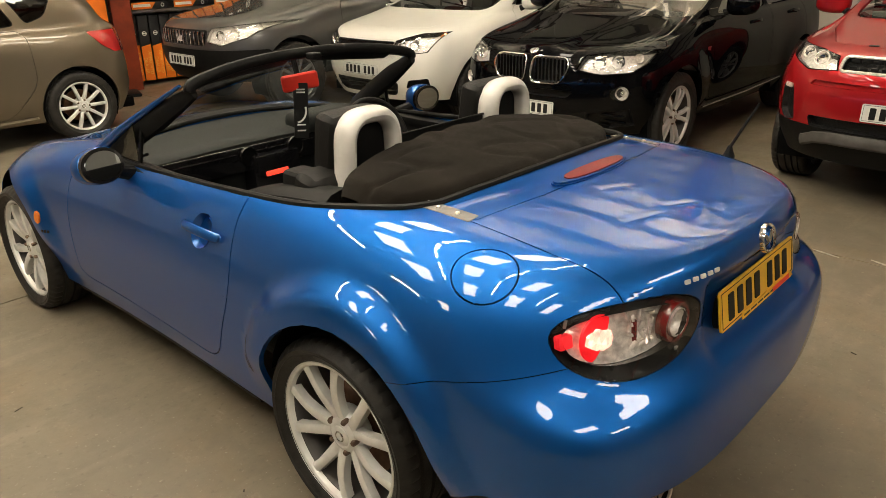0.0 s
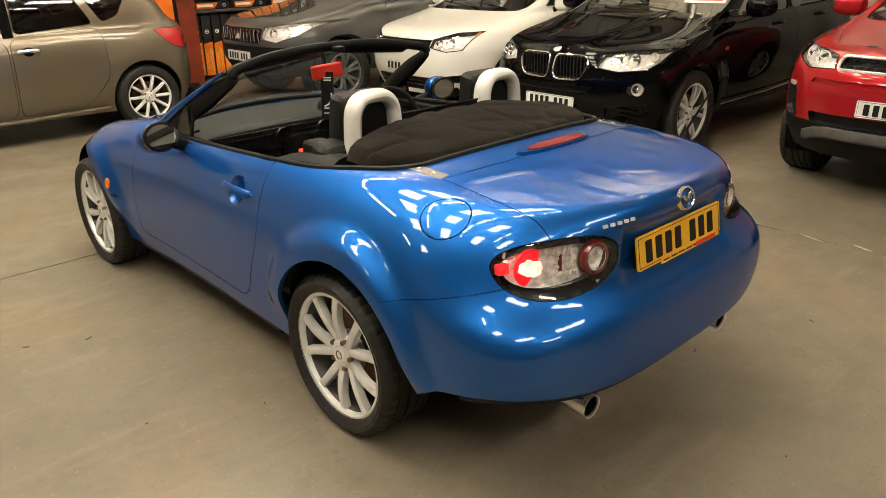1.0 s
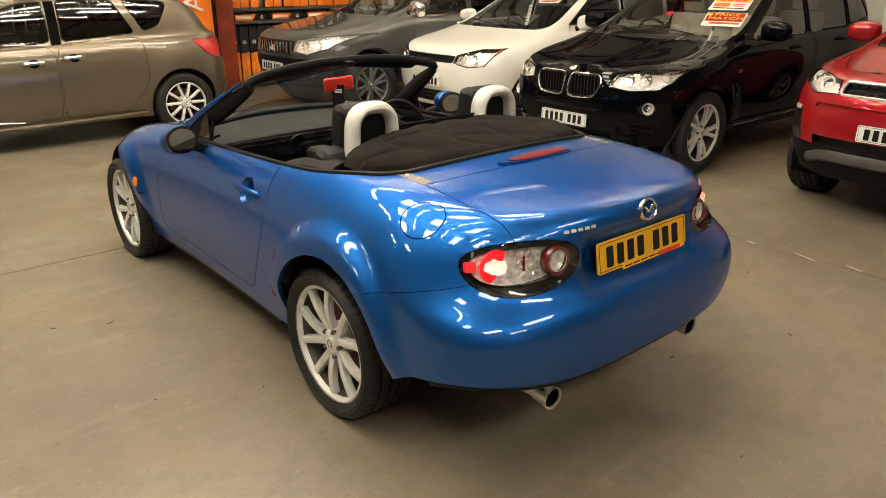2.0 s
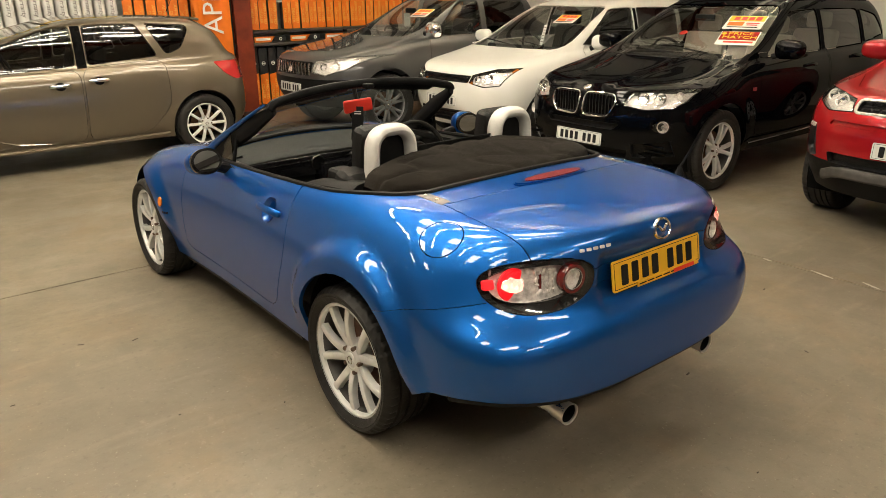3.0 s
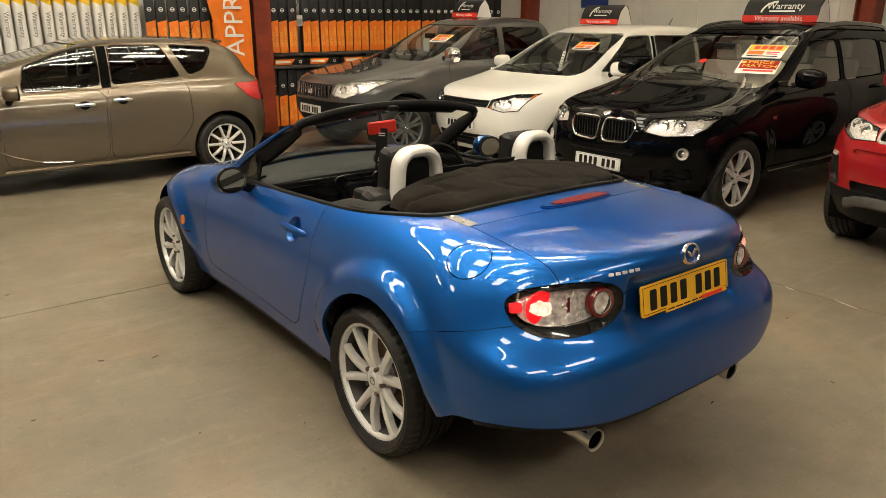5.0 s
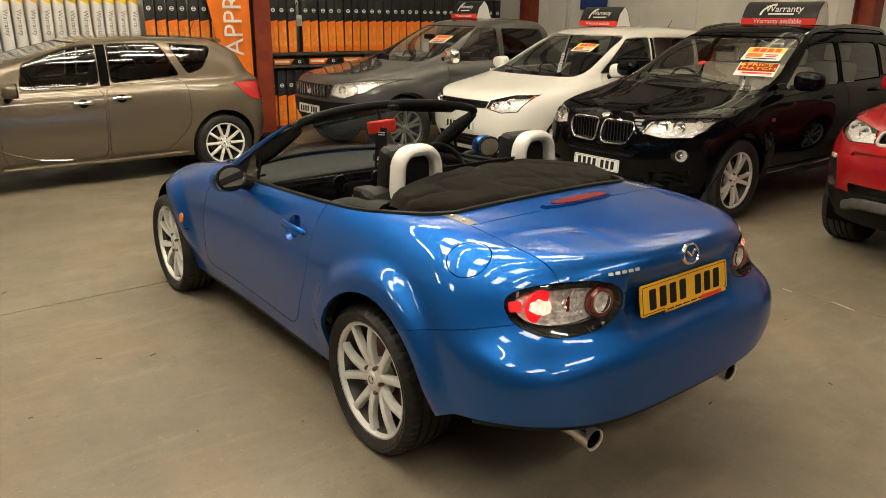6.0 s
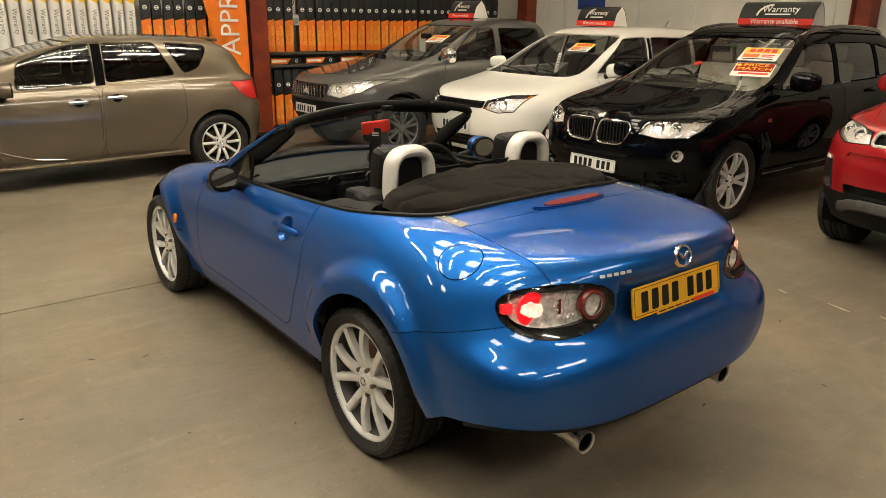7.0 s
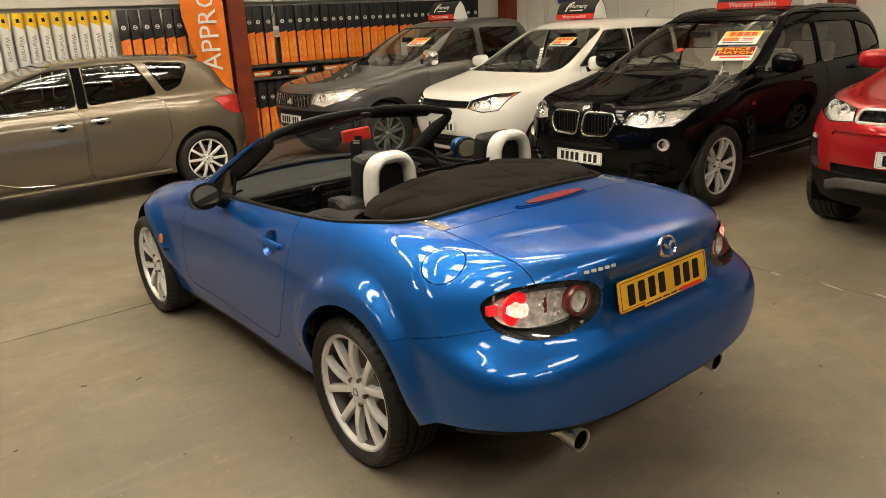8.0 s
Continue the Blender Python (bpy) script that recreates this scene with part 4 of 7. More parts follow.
spot = tip @ Vector((-0.682, -0.445, 0.925))
flap = lift(bm, region(bm, ellipse(spot.x, spot.y, 0.078, 0.086, 40), (0, 1), lambda c, n: (c - spot).length < 0.2 and n.z > 0.3))
bm.transform(tip.inverted())
flap.transform(tip.inverted())
bumper = lift(bm, region(bm, [(-0.1, 0.1), (-0.1, 0.60), (-0.28, 0.65), (-0.70, 0.775), (-1.0, 0.775), (-1.0, 0.1)], (1, 2), lambda c, n: c.y < -0.12))
doors = {}
for s in (-1, 1):
    doors[s] = lift(bm, region(bm, rounded([(1.71, 1.05), (1.735, 0.62), (1.77, 0.335), (0.64, 0.320), (0.475, 0.66), (0.535, 1.05)], 0.10, 6), (1, 2), lambda c, n: c.x * s > 0.45 and c.z < 1.0))
bonnet = lift(bm, region(bm, [(-0.60, 1.70), (-0.58, 2.2), (-0.48, 2.62), (-0.25, 2.80), (0.25, 2.80), (0.48, 2.62), (0.58, 2.2), (0.60, 1.70)], (0, 1), lambda c, n: n.z > 0.3 and c.z > 0.6))
for s in (-1, 1):
    bmesh.ops.delete(doors[s], geom=region(doors[s], ellipse(0.685, 0.79, 0.058, 0.052, 28), (1, 2), lambda c, n: True), context="FACES")
part("body", edge_in(bm, 0.018, 0.0012), BLUE, blue, "metallic blue painted body")
lid_ob = part("boot_lid", edge_in(boot, 0.03, 0.0022), BLUE, blue)
part("rear_bumper", edge_in(bumper, 0.02, 0.0010), BLUE, blue)
part("fuel_flap", edge_in(flap, 0.02, 0.0032), BLUE, blue)
door_obs = {s: part("door", edge_in(doors[s], 0.03, 0.0032), BLUE, blue) for s in (-1, 1)}
part("bonnet", edge_in(bonnet, 0.015, 0.002), BLUE, blue)


def wells(car, track, axles, r, width=0.26, foot=0.16):
    """Dark wheel housings behind the wheels."""
    for y in axles:
        for s in (-1, 1):
            t = lathe([(r, s * width), (r, 0), (0.0, 0)], 32, at=(s * (track - 0.20), y, r * 0.93))
            bmesh.ops.delete(t, geom=[v for v in t.verts if v.co.z < foot], context="VERTS")
            part("wheel_housing", t, DARK, car)


wells(blue, 0.745, (-0.03, WB), 0.365, foot=0.34)
part("floor_pan", box(1.16, 2.9, 0.08, (0, 1.15, 0.27), 0.02), DARK, blue)
four_wheels(blue, 0.722, WB, 0.316, front=0.025, press=0.006, width=0.215, rim=0.243, spokes=5, twin=0.17, spread=0.24, dish=0.03)

# cabin
part("cabin_tub", box(1.24, 1.75, 0.05, (0, 0.9, 0.30), 0.01), BLACK_PLASTIC, blue)
part("rear_bulkhead", box(1.24, 0.05, 0.6, (0, 0.16, 0.62), 0.02), BLACK_PLASTIC, blue)
for s in (-1, 1):
    part("door_card", box(0.04, 1.3, 0.5, (s * 0.66, 1.0, 0.60), 0.02), LEATHER, blue)
    part("door_card", box(0.09, 1.08, 0.035, (s * 0.668, 1.10, 0.862), 0.012), BLACK_PLASTIC, blue)
tube_pts = spline([(x, y, 0) for x, y in hole] + [(hole[0][0], hole[0][1], 0)], 6)


def skin_z(x, y):
    """Height of the body's top skin above a place beside the cockpit."""
    return cast(BLUE_SKIN, (x, y, 3), (0, 0, -1))[0].z


rim_line = [Vector((p.x * 0.985, p.y, skin_z(p.x, p.y) + 0.002)) for p in tube_pts[:-1]]
part("cockpit_seal", tube(rim_line, 0.012, 8, closed=True), BLACK_PLASTIC, blue)

# folded roof
bm = bmesh.new()
NX, NY = 84, 34
grid = []
for j in range(NY + 1):
    v = j / NY
    row = []
    for i in range(NX + 1):
        u = -1 + 2 * i / NX
        half = 0.585 + 0.02 * math.sin(v * math.pi)
        x = u * half
        y0 = -0.155 + 0.13 * abs(u) ** 3.5
        y1 = 0.30 - 0.10 * abs(u) ** 2.5
        y = y0 + (y1 - y0) * v
        z = 0.990 + 0.060 * (1 - abs(u) ** 2.6) * (0.45 + 0.55 * v) + 0.02 * math.sin(v * math.pi) + 0.018 * v
        fold = abs(noise.noise((x * 4.5 + y * 3, y * 7, 1.7)))
        z += 0.0045 * noise.noise((x * 7, y * 9, 0)) + 0.0022 * noise.noise((x * 22, y * 14, 3)) - 0.012 * max(0, 0.16 - fold) / 0.16
        edge = max(0, abs(u) - 0.94) / 0.06
        z -= 0.045 * edge ** 2 + 0.035 * max(0, (v - 0.9) / 0.1) ** 2 + 0.035 * max(0, (0.1 - v) / 0.1) ** 2
        row.append(bm.verts.new((x, y, z)))
    grid.append(row)
for a, b in zip(grid, grid[1:]):
    for i in range(NX):
        bm.faces.new((a[i], a[i + 1], b[i + 1], b[i]))
edge_in(bm, 0.06)
top = part("folded_roof", bm, FABRIC, blue, "folded black cloth soft top", angle=60)

# windscreen
head = spline([(-0.572, 1.02, 1.18), (-0.54, 1.025, 1.212), (-0.3, 1.05, 1.250), (0, 1.06, 1.262), (0.3, 1.05, 1.250), (0.54, 1.025, 1.212), (0.572, 1.02, 1.18)], 6)
frame_ob = part("windscreen_frame", tube(head, 0.023, 10, flat=0.9), BLACK_PLASTIC, blue, "black windscreen header rail")
for s in (-1, 1):
    pil = spline([(s * 0.570, 1.02, 1.185), (s * 0.61, 1.20, 1.09), (s * 0.652, 1.40, 0.98), (s * 0.68, 1.57, 0.872)], 6)
    part("pillar", tube([q + Vector((-s * 0.006, -0.012, -0.004)) for q in pil], [min(0.050, 0.024 + 0.004 * k) for k in range(len(pil))], 10, flat=0.58), BLACK_PLASTIC, frame_ob)
    pil2 = [p + Vector((s * 0.026, 0.022, 0.020)) for p in pil]
    part("pillar_skin", tube(pil2, [0.006 + 0.019 * i / len(pil2) for i in range(len(pil2))], 10), BLUE, frame_ob, "blue painted pillar cover")
    part("quarter_light", slab([(0, 0), (0.20, 0), (0.0, 0.16)], 0.004, Matrix.Translation((s * 0.672, 1.30, 0.885)) @ pose(0, 0, 0, 0, 0, 90)), GLASS_SMOKE, frame_ob, smooth=False)
    part("quarter_post", tube([(s * 0.675, 1.30, 0.875), (s * 0.645, 1.29, 1.03)], 0.01, 6), BLACK_PLASTIC, frame_ob)
bm = bmesh.new()
grid = []
for j in range(9):
    v = j / 8
    row = []
    for i in range(25):
        u = -1 + i / 12
        a = Vector((u * 0.55, 1.06 - 0.04 * u * u, 1.252 - 0.045 * u * u))
        b = Vector((u * 0.655, 1.84 - 0.30 * u * u, 0.905 - 0.035 * u * u))
        p = a.lerp(b, v)
        p.z += 0.03 * math.sin(v * math.pi)
        row.append(bm.verts.new(p))
    grid.append(row)
for a, b in zip(grid, grid[1:]):
    for i in range(24):
        bm.faces.new((a[i], a[i + 1], b[i + 1], b[i]))
part("windscreen_glass", bm, GLASS, frame_ob).visible_shadow = False

# ---- fittings of the blue convertible ----
def on_blue(x, z):
    return cast(BLUE_SKIN, (x, -3, z), (0, 1, 0))


def on_top(x, y):
    return cast(BLUE_SKIN, (x, y, 3), (0, 0, -1))


def on_side(y, z, s=-1):
    return cast(BLUE_SKIN, (s * 3, y, z), (-s, 0, 0))


plate_m = mount((0, -0.862, 0.793), (0, -0.985, 0.17))
plate_back = placed(part("plate_holder", slab(rounded(rect(0.46, 0.10, 0, -0.012), 0.02), 0.045), BLACK_PLASTIC, blue), plate_m @ pose(0, 0.007, 0))
number_plate(blue, plate_m, YELLOW_PLATE)
strip = placed(part("dealer_strip", slab([(-0.15, -0.006), (-0.15, 0.012), (0.21, 0.012), (0.23, -0.004), (0.21, -0.006)], 0.003), YELLOW_PLATE, blue, "yellow and red strip with unreadable bars", smooth=False), plate_m @ pose(0.02, -0.003, -0.058))
placed(part("red_field", slab(rect(0.13, 0.014, 0.13, 0.003), 0.002), RED_INK, strip, smooth=False), pose(0, -0.001, 0))
for i in range(5):
    placed(part("bar", slab(rect(0.04, 0.005, -0.12 + i * 0.047, 0.003), 0.002), INK, strip, smooth=False), pose(0, -0.0005, 0))

p, n = on_blue(0, 0.920)
m = mount(p, n)
badge = placed(part("bonnet_badge", lathe([(0.036, 0.002), (0.038, -0.008), (0.043, -0.011), (0.047, -0.008), (0.048, 0.002)], 32, "y"), CHROME, blue, "chrome oval badge, plain shape"), m @ Matrix.Diagonal((1, 1, 0.84, 1)))
part("wing", tube(spline([(-0.036, -0.004, 0.012), (-0.02, -0.006, 0.012), (0, -0.006, -0.01), (0.02, -0.006, 0.012), (0.036, -0.004, 0.012)], 4), 0.006, 6), CHROME, badge)
for k in range(5):
    p, n = on_blue(-0.375 + k * 0.026, 0.908 + k * 0.001)
    placed(part("script_bar", slab(rounded(rect(0.019, 0.011), 0.003, 2), 0.004, pose(0, -0.002, 0)), ALLOY, blue), mount(p, n))
for k in range(4):
    p, n = on_blue(0.475 + k * 0.022, 0.905 - k * 0.002)
    placed(part("script_bar", slab(rounded(rect(0.016, 0.016), 0.005, 2), 0.004, pose(0, -0.002, 0)), ALLOY, blue), mount(p, n))

PLATE_STEEL = shader("plate_steel", (0.24, 0.23, 0.215), 0.38, 0.85, vary=0.1, scale=60)

# high brake lamp on a blue blister
p, n = on_top(0.0, -0.315)
m = mount(p, n, (0, 1, 0))
blister = placed(part("brake_lamp_blister", slab(ellipse(0, 0, 0.205, 0.046, 36, 2.2), 0.024, pose(0, -0.007, 0), 0.006), BLUE, blue), m)
part("high_brake_lamp", slab(ellipse(0.012, -0.004, 0.165, 0.033, 36, 2.6), 0.024, pose(0, -0.0105, 0), 0.005), BRAKE_RED, blister, "unlit dark red brake lamp")

for s in (-1, 1):
    p, n = on_top(s * 0.520, -0.185)
    m = mount(p - n * 0.003, n, (0, 1, 0)) @ pose(0, 0, 0, 0, 90, 0)
    hp = placed(part("roof_hinge_plate", slab(rounded(rect(0.185, 0.046), 0.006), 0.005, pose(0, -0.004, 0), 0.001), PLATE_STEEL, blue, "bright steel plate with two bolts"), m)
    for x in (-0.035, 0.035):
        placed(part("bolt", lathe([(0, -0.009), (0.005, -0.009), (0.007, -0.007), (0.008, 0)], 16, "y"), STEEL, hp), pose(x, 0, 0))

p, n = on_top(0.66, -0.485)
ant = part("aerial_base", lathe([(0.022, -0.01), (0.020, 0.012), (0.012, 0.03), (0.008, 0.045)], 20, "z", p), BLACK_PLASTIC, blue)
part("aerial_rod", tube([p + Vector((0, 0, 0.04)), p + Vector((0.015, -0.035, 0.12)), p + Vector((0.03, -0.07, 0.20))], [0.006, 0.005, 0.004], 8), BLACK_PLASTIC, ant)

for s in (-1, 1):
    t = lathe([(0.037, 0.24), (0.039, 0.02), (0.042, 0.005), (0.0415, 0.0), (0.037, 0.003), (0.035, 0.03), (0.034, 0.2)], 32, "y", (0, 0, 0))
    ex = placed(part("exhaust_tip", t, STEEL, blue, "polished steel tail pipe"), pose(s * 0.425, -0.848, 0.312, 3, 0, 0))
    part("bore", lathe([(0.0, 0.12), (0.0335, 0.12), (0.0342, 0.008)], 24, "y"), DARK, ex)
pts = [Vector((x * 0.985, y + 0.032, z - 0.006)) for x, y, z in BLUE_FOOT if y < -0.66]
part("rear_valance", tube(pts[::-1] + [Vector((-q.x, q.y, q.z)) for q in pts[1:]], 0.022, 8), BLACK_PLASTIC, blue)
for s in (-1, 1):
    side = [Vector((s * (float(r[0]) - 0.02), float(r[1]), float(r[2]) - 0.005)) for r in BLUE_FOOT[::3] if 0.36 < r[1] < 1.95]
    part("sill_strip", tube(side, 0.02, 8), BLACK_PLASTIC, blue)

for s in (-1, 1):
    p, n = on_side(0.675, 0.79, s)
    pull_handle(door_obs[s], p, n, BLUE, None, 0.22)
    placed(part("handle_bowl", lathe([(0.060, -0.001), (0.056, 0.006), (0.048, 0.022), (0.024, 0.034), (0, 0.036)], 28, "y"), BLUE, door_obs[s]), mount(p, n) @ pose(s * 0.010, 0, 0))
    p, n = on_side(1.985, 0.562, s)
    rep = placed(part("side_repeater", slab(ellipse(0, 0, 0.02, 0.03, 24), 0.01, pose(0, -0.005, 0), 0.003), AMBER, blue), mount(p, n))
    for k in range(3):
        p, n = on_side(1.96 - k * 0.016 if s < 0 else 1.985 + k * 0.016, 0.502, s)
        placed(part("script_bar", slab(rect(0.012, 0.012), 0.004, pose(0, -0.003, 0)), GREY_PLASTIC, blue), mount(p, n))
    door_mirror(blue, s * 0.862, 1.235, 0.93, BLUE, s, (0.090, 0.08, 0.068), (0.15, 0.03, -0.06), GLOSS_BLACK, (-12, 0, 13) if s < 0 else (0, 0, -3), 2.3)

# seats, hoops and cabin fittings
for s in (-1, 1):
    st = new("seat")
    st.parent = blue
    st.matrix_basis = pose(s * 0.36, 0.60, 0.39)
    part("cushion", box(0.48, 0.52, 0.16, (0, 0.12, 0.03), 0.06, seg=3), LEATHER, st)
    part("backrest", box(0.46, 0.13, 0.58, (0, -0.17, 0.32), 0.055, turn=pose(0, 0, 0, 12), seg=3), LEATHER, st)
    hr = part("headrest", box(0.25, 0.11, 0.27, (0, -0.20, 0.645), 0.045, turn=pose(0, 0, 0, 8), seg=3), LEATHER, st, "black leather headrest with stitched edge")
    hoop = spline([(-0.106, 0, 0.0), (-0.102, 0, 0.12), (-0.092, 0, 0.20), (-0.056, 0, 0.240), (0, 0, 0.247), (0.056, 0, 0.240), (0.092, 0, 0.20), (0.102, 0, 0.12), (0.106, 0, 0.0)], 6)
    hb = part("roll_hoop", tube([p + Vector((s * 0.36, 0.305, 0.912)) for p in hoop], 0.027, 16, flat=1.75), SILVER_HOOP, blue, "satin silver roll hoop behind the seat")
    part("hoop_infill", box(0.16, 0.03, 0.24, (s * 0.36, 0.325, 1.01), 0.01), BLACK_PLASTIC, hb)
part("wind_deflector", box(0.50, 0.02, 0.12, (0, 0.32, 1.005), 0.008), BLACK_PLASTIC, blue, "low black wind deflector")
part("deflector_strip", box(0.48, 0.008, 0.008, (0, 0.308, 1.065), 0.003), GREY_PLASTIC, blue)
part("rear_shelf", box(1.20, 0.24, 0.05, (0, 0.30, 0.90), 0.02), BLACK_PLASTIC, blue)
for s in (-1, 1):
    part("side_trim", tube(spline([(s * 0.60, 0.76, 0.80), (s * 0.585, 0.62, 0.86), (s * 0.57, 0.45, 0.905), (s * 0.555, 0.22, 0.925)], 6), 0.045, 12, flat=1.8), GREY_PLASTIC, blue, "dark grey moulded side trim")
    part("belt_guide", box(0.10, 0.12, 0.07, (s * 0.53, 0.44, 0.955), 0.025, seg=3), GREY_PLASTIC, blue)
dash = bmesh.new()
prof = [(1.46, 0.55), (1.43, 0.74), (1.42, 0.80), (1.412, 0.846), (1.425, 0.858), (1.52, 0.866), (1.66, 0.876), (1.80, 0.886), (1.80, 0.55)]
rows = []
for i in range(21):
    u = -1 + i / 10
    rows.append([dash.verts.new((u * 0.665, y - 0.20 * u * u * (y > 1.6) - 0.02 * u * u, z - 0.012 * u * u * (z > 0.8))) for y, z in prof])
for a, b in zip(rows, rows[1:]):
    for j in range(len(prof) - 1):
        dash.faces.new((a[j], b[j], b[j + 1], a[j + 1]))
bmesh.ops.recalc_face_normals(dash, faces=dash.faces)
dash_ob = part("dashboard", dash, DASH, blue, "grey-green dash top over piano-black band", angle=50)
part("trim_band", box(1.26, 0.02, 0.115, (0, 1.402, 0.778), 0.01), GLOSS_BLACK, dash_ob)
part("trim_line", box(1.22, 0.006, 0.005, (0, 1.391, 0.806), 0.002), LAMP_BEZEL, dash_ob)
for x in (-0.60, -0.13, 0.13, 0.60):
    v = placed(part("air_vent", lathe([(0.040, 0.0), (0.041, -0.008), (0.043, -0.010), (0.045, -0.004), (0.045, 0.01)], 28, "y"), LAMP_BEZEL, dash_ob), pose(x, 1.388, 0.790))
    part("vent_grille", lathe([(0, -0.005), (0.040, -0.005)], 20, "y"), DARK, v)
part("centre_console", box(0.22, 0.75, 0.24, (0, 0.92, 0.47), 0.04, seg=3), BLACK_PLASTIC, blue)
st = part("radio_console", box(0.26, 0.10, 0.30, (0, 1.40, 0.64), 0.02), GLOSS_BLACK, blue)
RADIO = lamp_glow("radio_display", (1.0, 0.06, 0.03), 0.8)
part("radio_display", box(0.12, 0.01, 0.022, (-0.01, 1.346, 0.70), 0.003), RADIO, st, "lit red radio display")
for x in (-0.08, 0, 0.08):
    placed(part("heater_knob", lathe([(0, -0.022), (0.018, -0.022), (0.022, -0.004), (0.026, 0)], 20, "y"), BLACK_PLASTIC, st), pose(x, 1.348, 0.60))
part("gear_lever", lathe([(0, 0.12), (0.018, 0.115), (0.022, 0.09), (0.012, 0.06), (0.02, 0.02), (0.05, 0.0)], 16, "z", (0, 0.98, 0.46)), LEATHER, blue)
part("handbrake", tube([(0.09, 0.75, 0.57), (0.09, 0.90, 0.66)], 0.016, 10), LEATHER, blue)
wheel_ob = placed(part("steering_wheel", lathe([(0.178 + 0.014 * math.cos(a), 0.014 * math.sin(a)) for a in np.linspace(0, 2 * math.pi, 11)], 40, "y"), LEATHER, blue), pose(0.36, 1.05, 0.84, -24))
part("wheel_boss", lathe([(0.0, -0.02), (0.05, -0.018), (0.065, 0.0), (0.06, 0.04), (0, 0.04)], 24, "y"), BLACK_PLASTIC, wheel_ob)
for a in (0, 125, 235):
    placed(part("wheel_spoke", box(0.03, 0.012, 0.13, (0, 0.005, 0.10), 0.005), GREY_PLASTIC, wheel_ob), pose(0, 0, 0, 0, a + 90, 0))
part("instrument_hood", box(0.36, 0.16, 0.10, (0.36, 1.46, 0.875), 0.045, seg=4), DASH, blue)
part("column", tube([(0.36, 1.06, 0.83), (0.36, 1.42, 0.72)], 0.04, 12), BLACK_PLASTIC, blue)

sc = [(x * 0.62, 1.86 - 0.20 * x * x, 0.905 - 0.035 * x * x) for x in np.linspace(-1, 1, 15)]
part("scuttle", tube(sc, 0.014, 8, flat=3.0), BLACK_PLASTIC, blue)

# red mirror with a hanging tag
mir = part("interior_mirror", box(0.158, 0.03, 0.070, (0, 0, 0), 0.022, seg=3), RED_INK, frame_ob, "bright red plastic mirror back")
mir.matrix_basis = pose(-0.02, 1.10, 1.14, 0, -6, -24)
part("mirror_stalk", tube([(0.0, 0.02, 0.0), (0.0, 0.05, 0.09)], 0.012, 8), BLACK_PLASTIC, mir)
tag = thing("mirror_hanger", "black card tag with white swoosh hanging from the mirror", "tag", pose(-0.035, 1.09, 1.02, 0, 3, -30))
part("card", slab(rounded(rect(0.062, 0.235), 0.006), 0.002), BLACK_CARD, tag, smooth=False)
part("swoosh", tube([Vector((-0.02 + 0.045 * math.sin(a) * 0.9, -0.001, -0.05 + 0.05 * (1 - math.cos(a)))) for a in np.linspace(0.1, 1.9, 10)][::-1], 0.004, 6, flat=0.2), PALE, tag)
for z in (0.09, 0.078, -0.06, -0.085):
    part("bar", slab(rect(0.036, 0.006, 0, z), 0.001, pose(0, -0.0008, 0)), PALE, tag, smooth=False)
for s in (-1, 1):
    part("sun_visor", box(0.40, 0.075, 0.020, (s * 0.285, 1.085, 1.222), 0.01, turn=pose(0, 0, 0, -28, s * 5, 0), seg=3), BLACK_PLASTIC, frame_ob, "black sun visor folded up")
part("latch", box(0.05, 0.05, 0.028, (0.0, 1.02, 1.25), 0.01, seg=3), BLACK_PLASTIC, frame_ob)

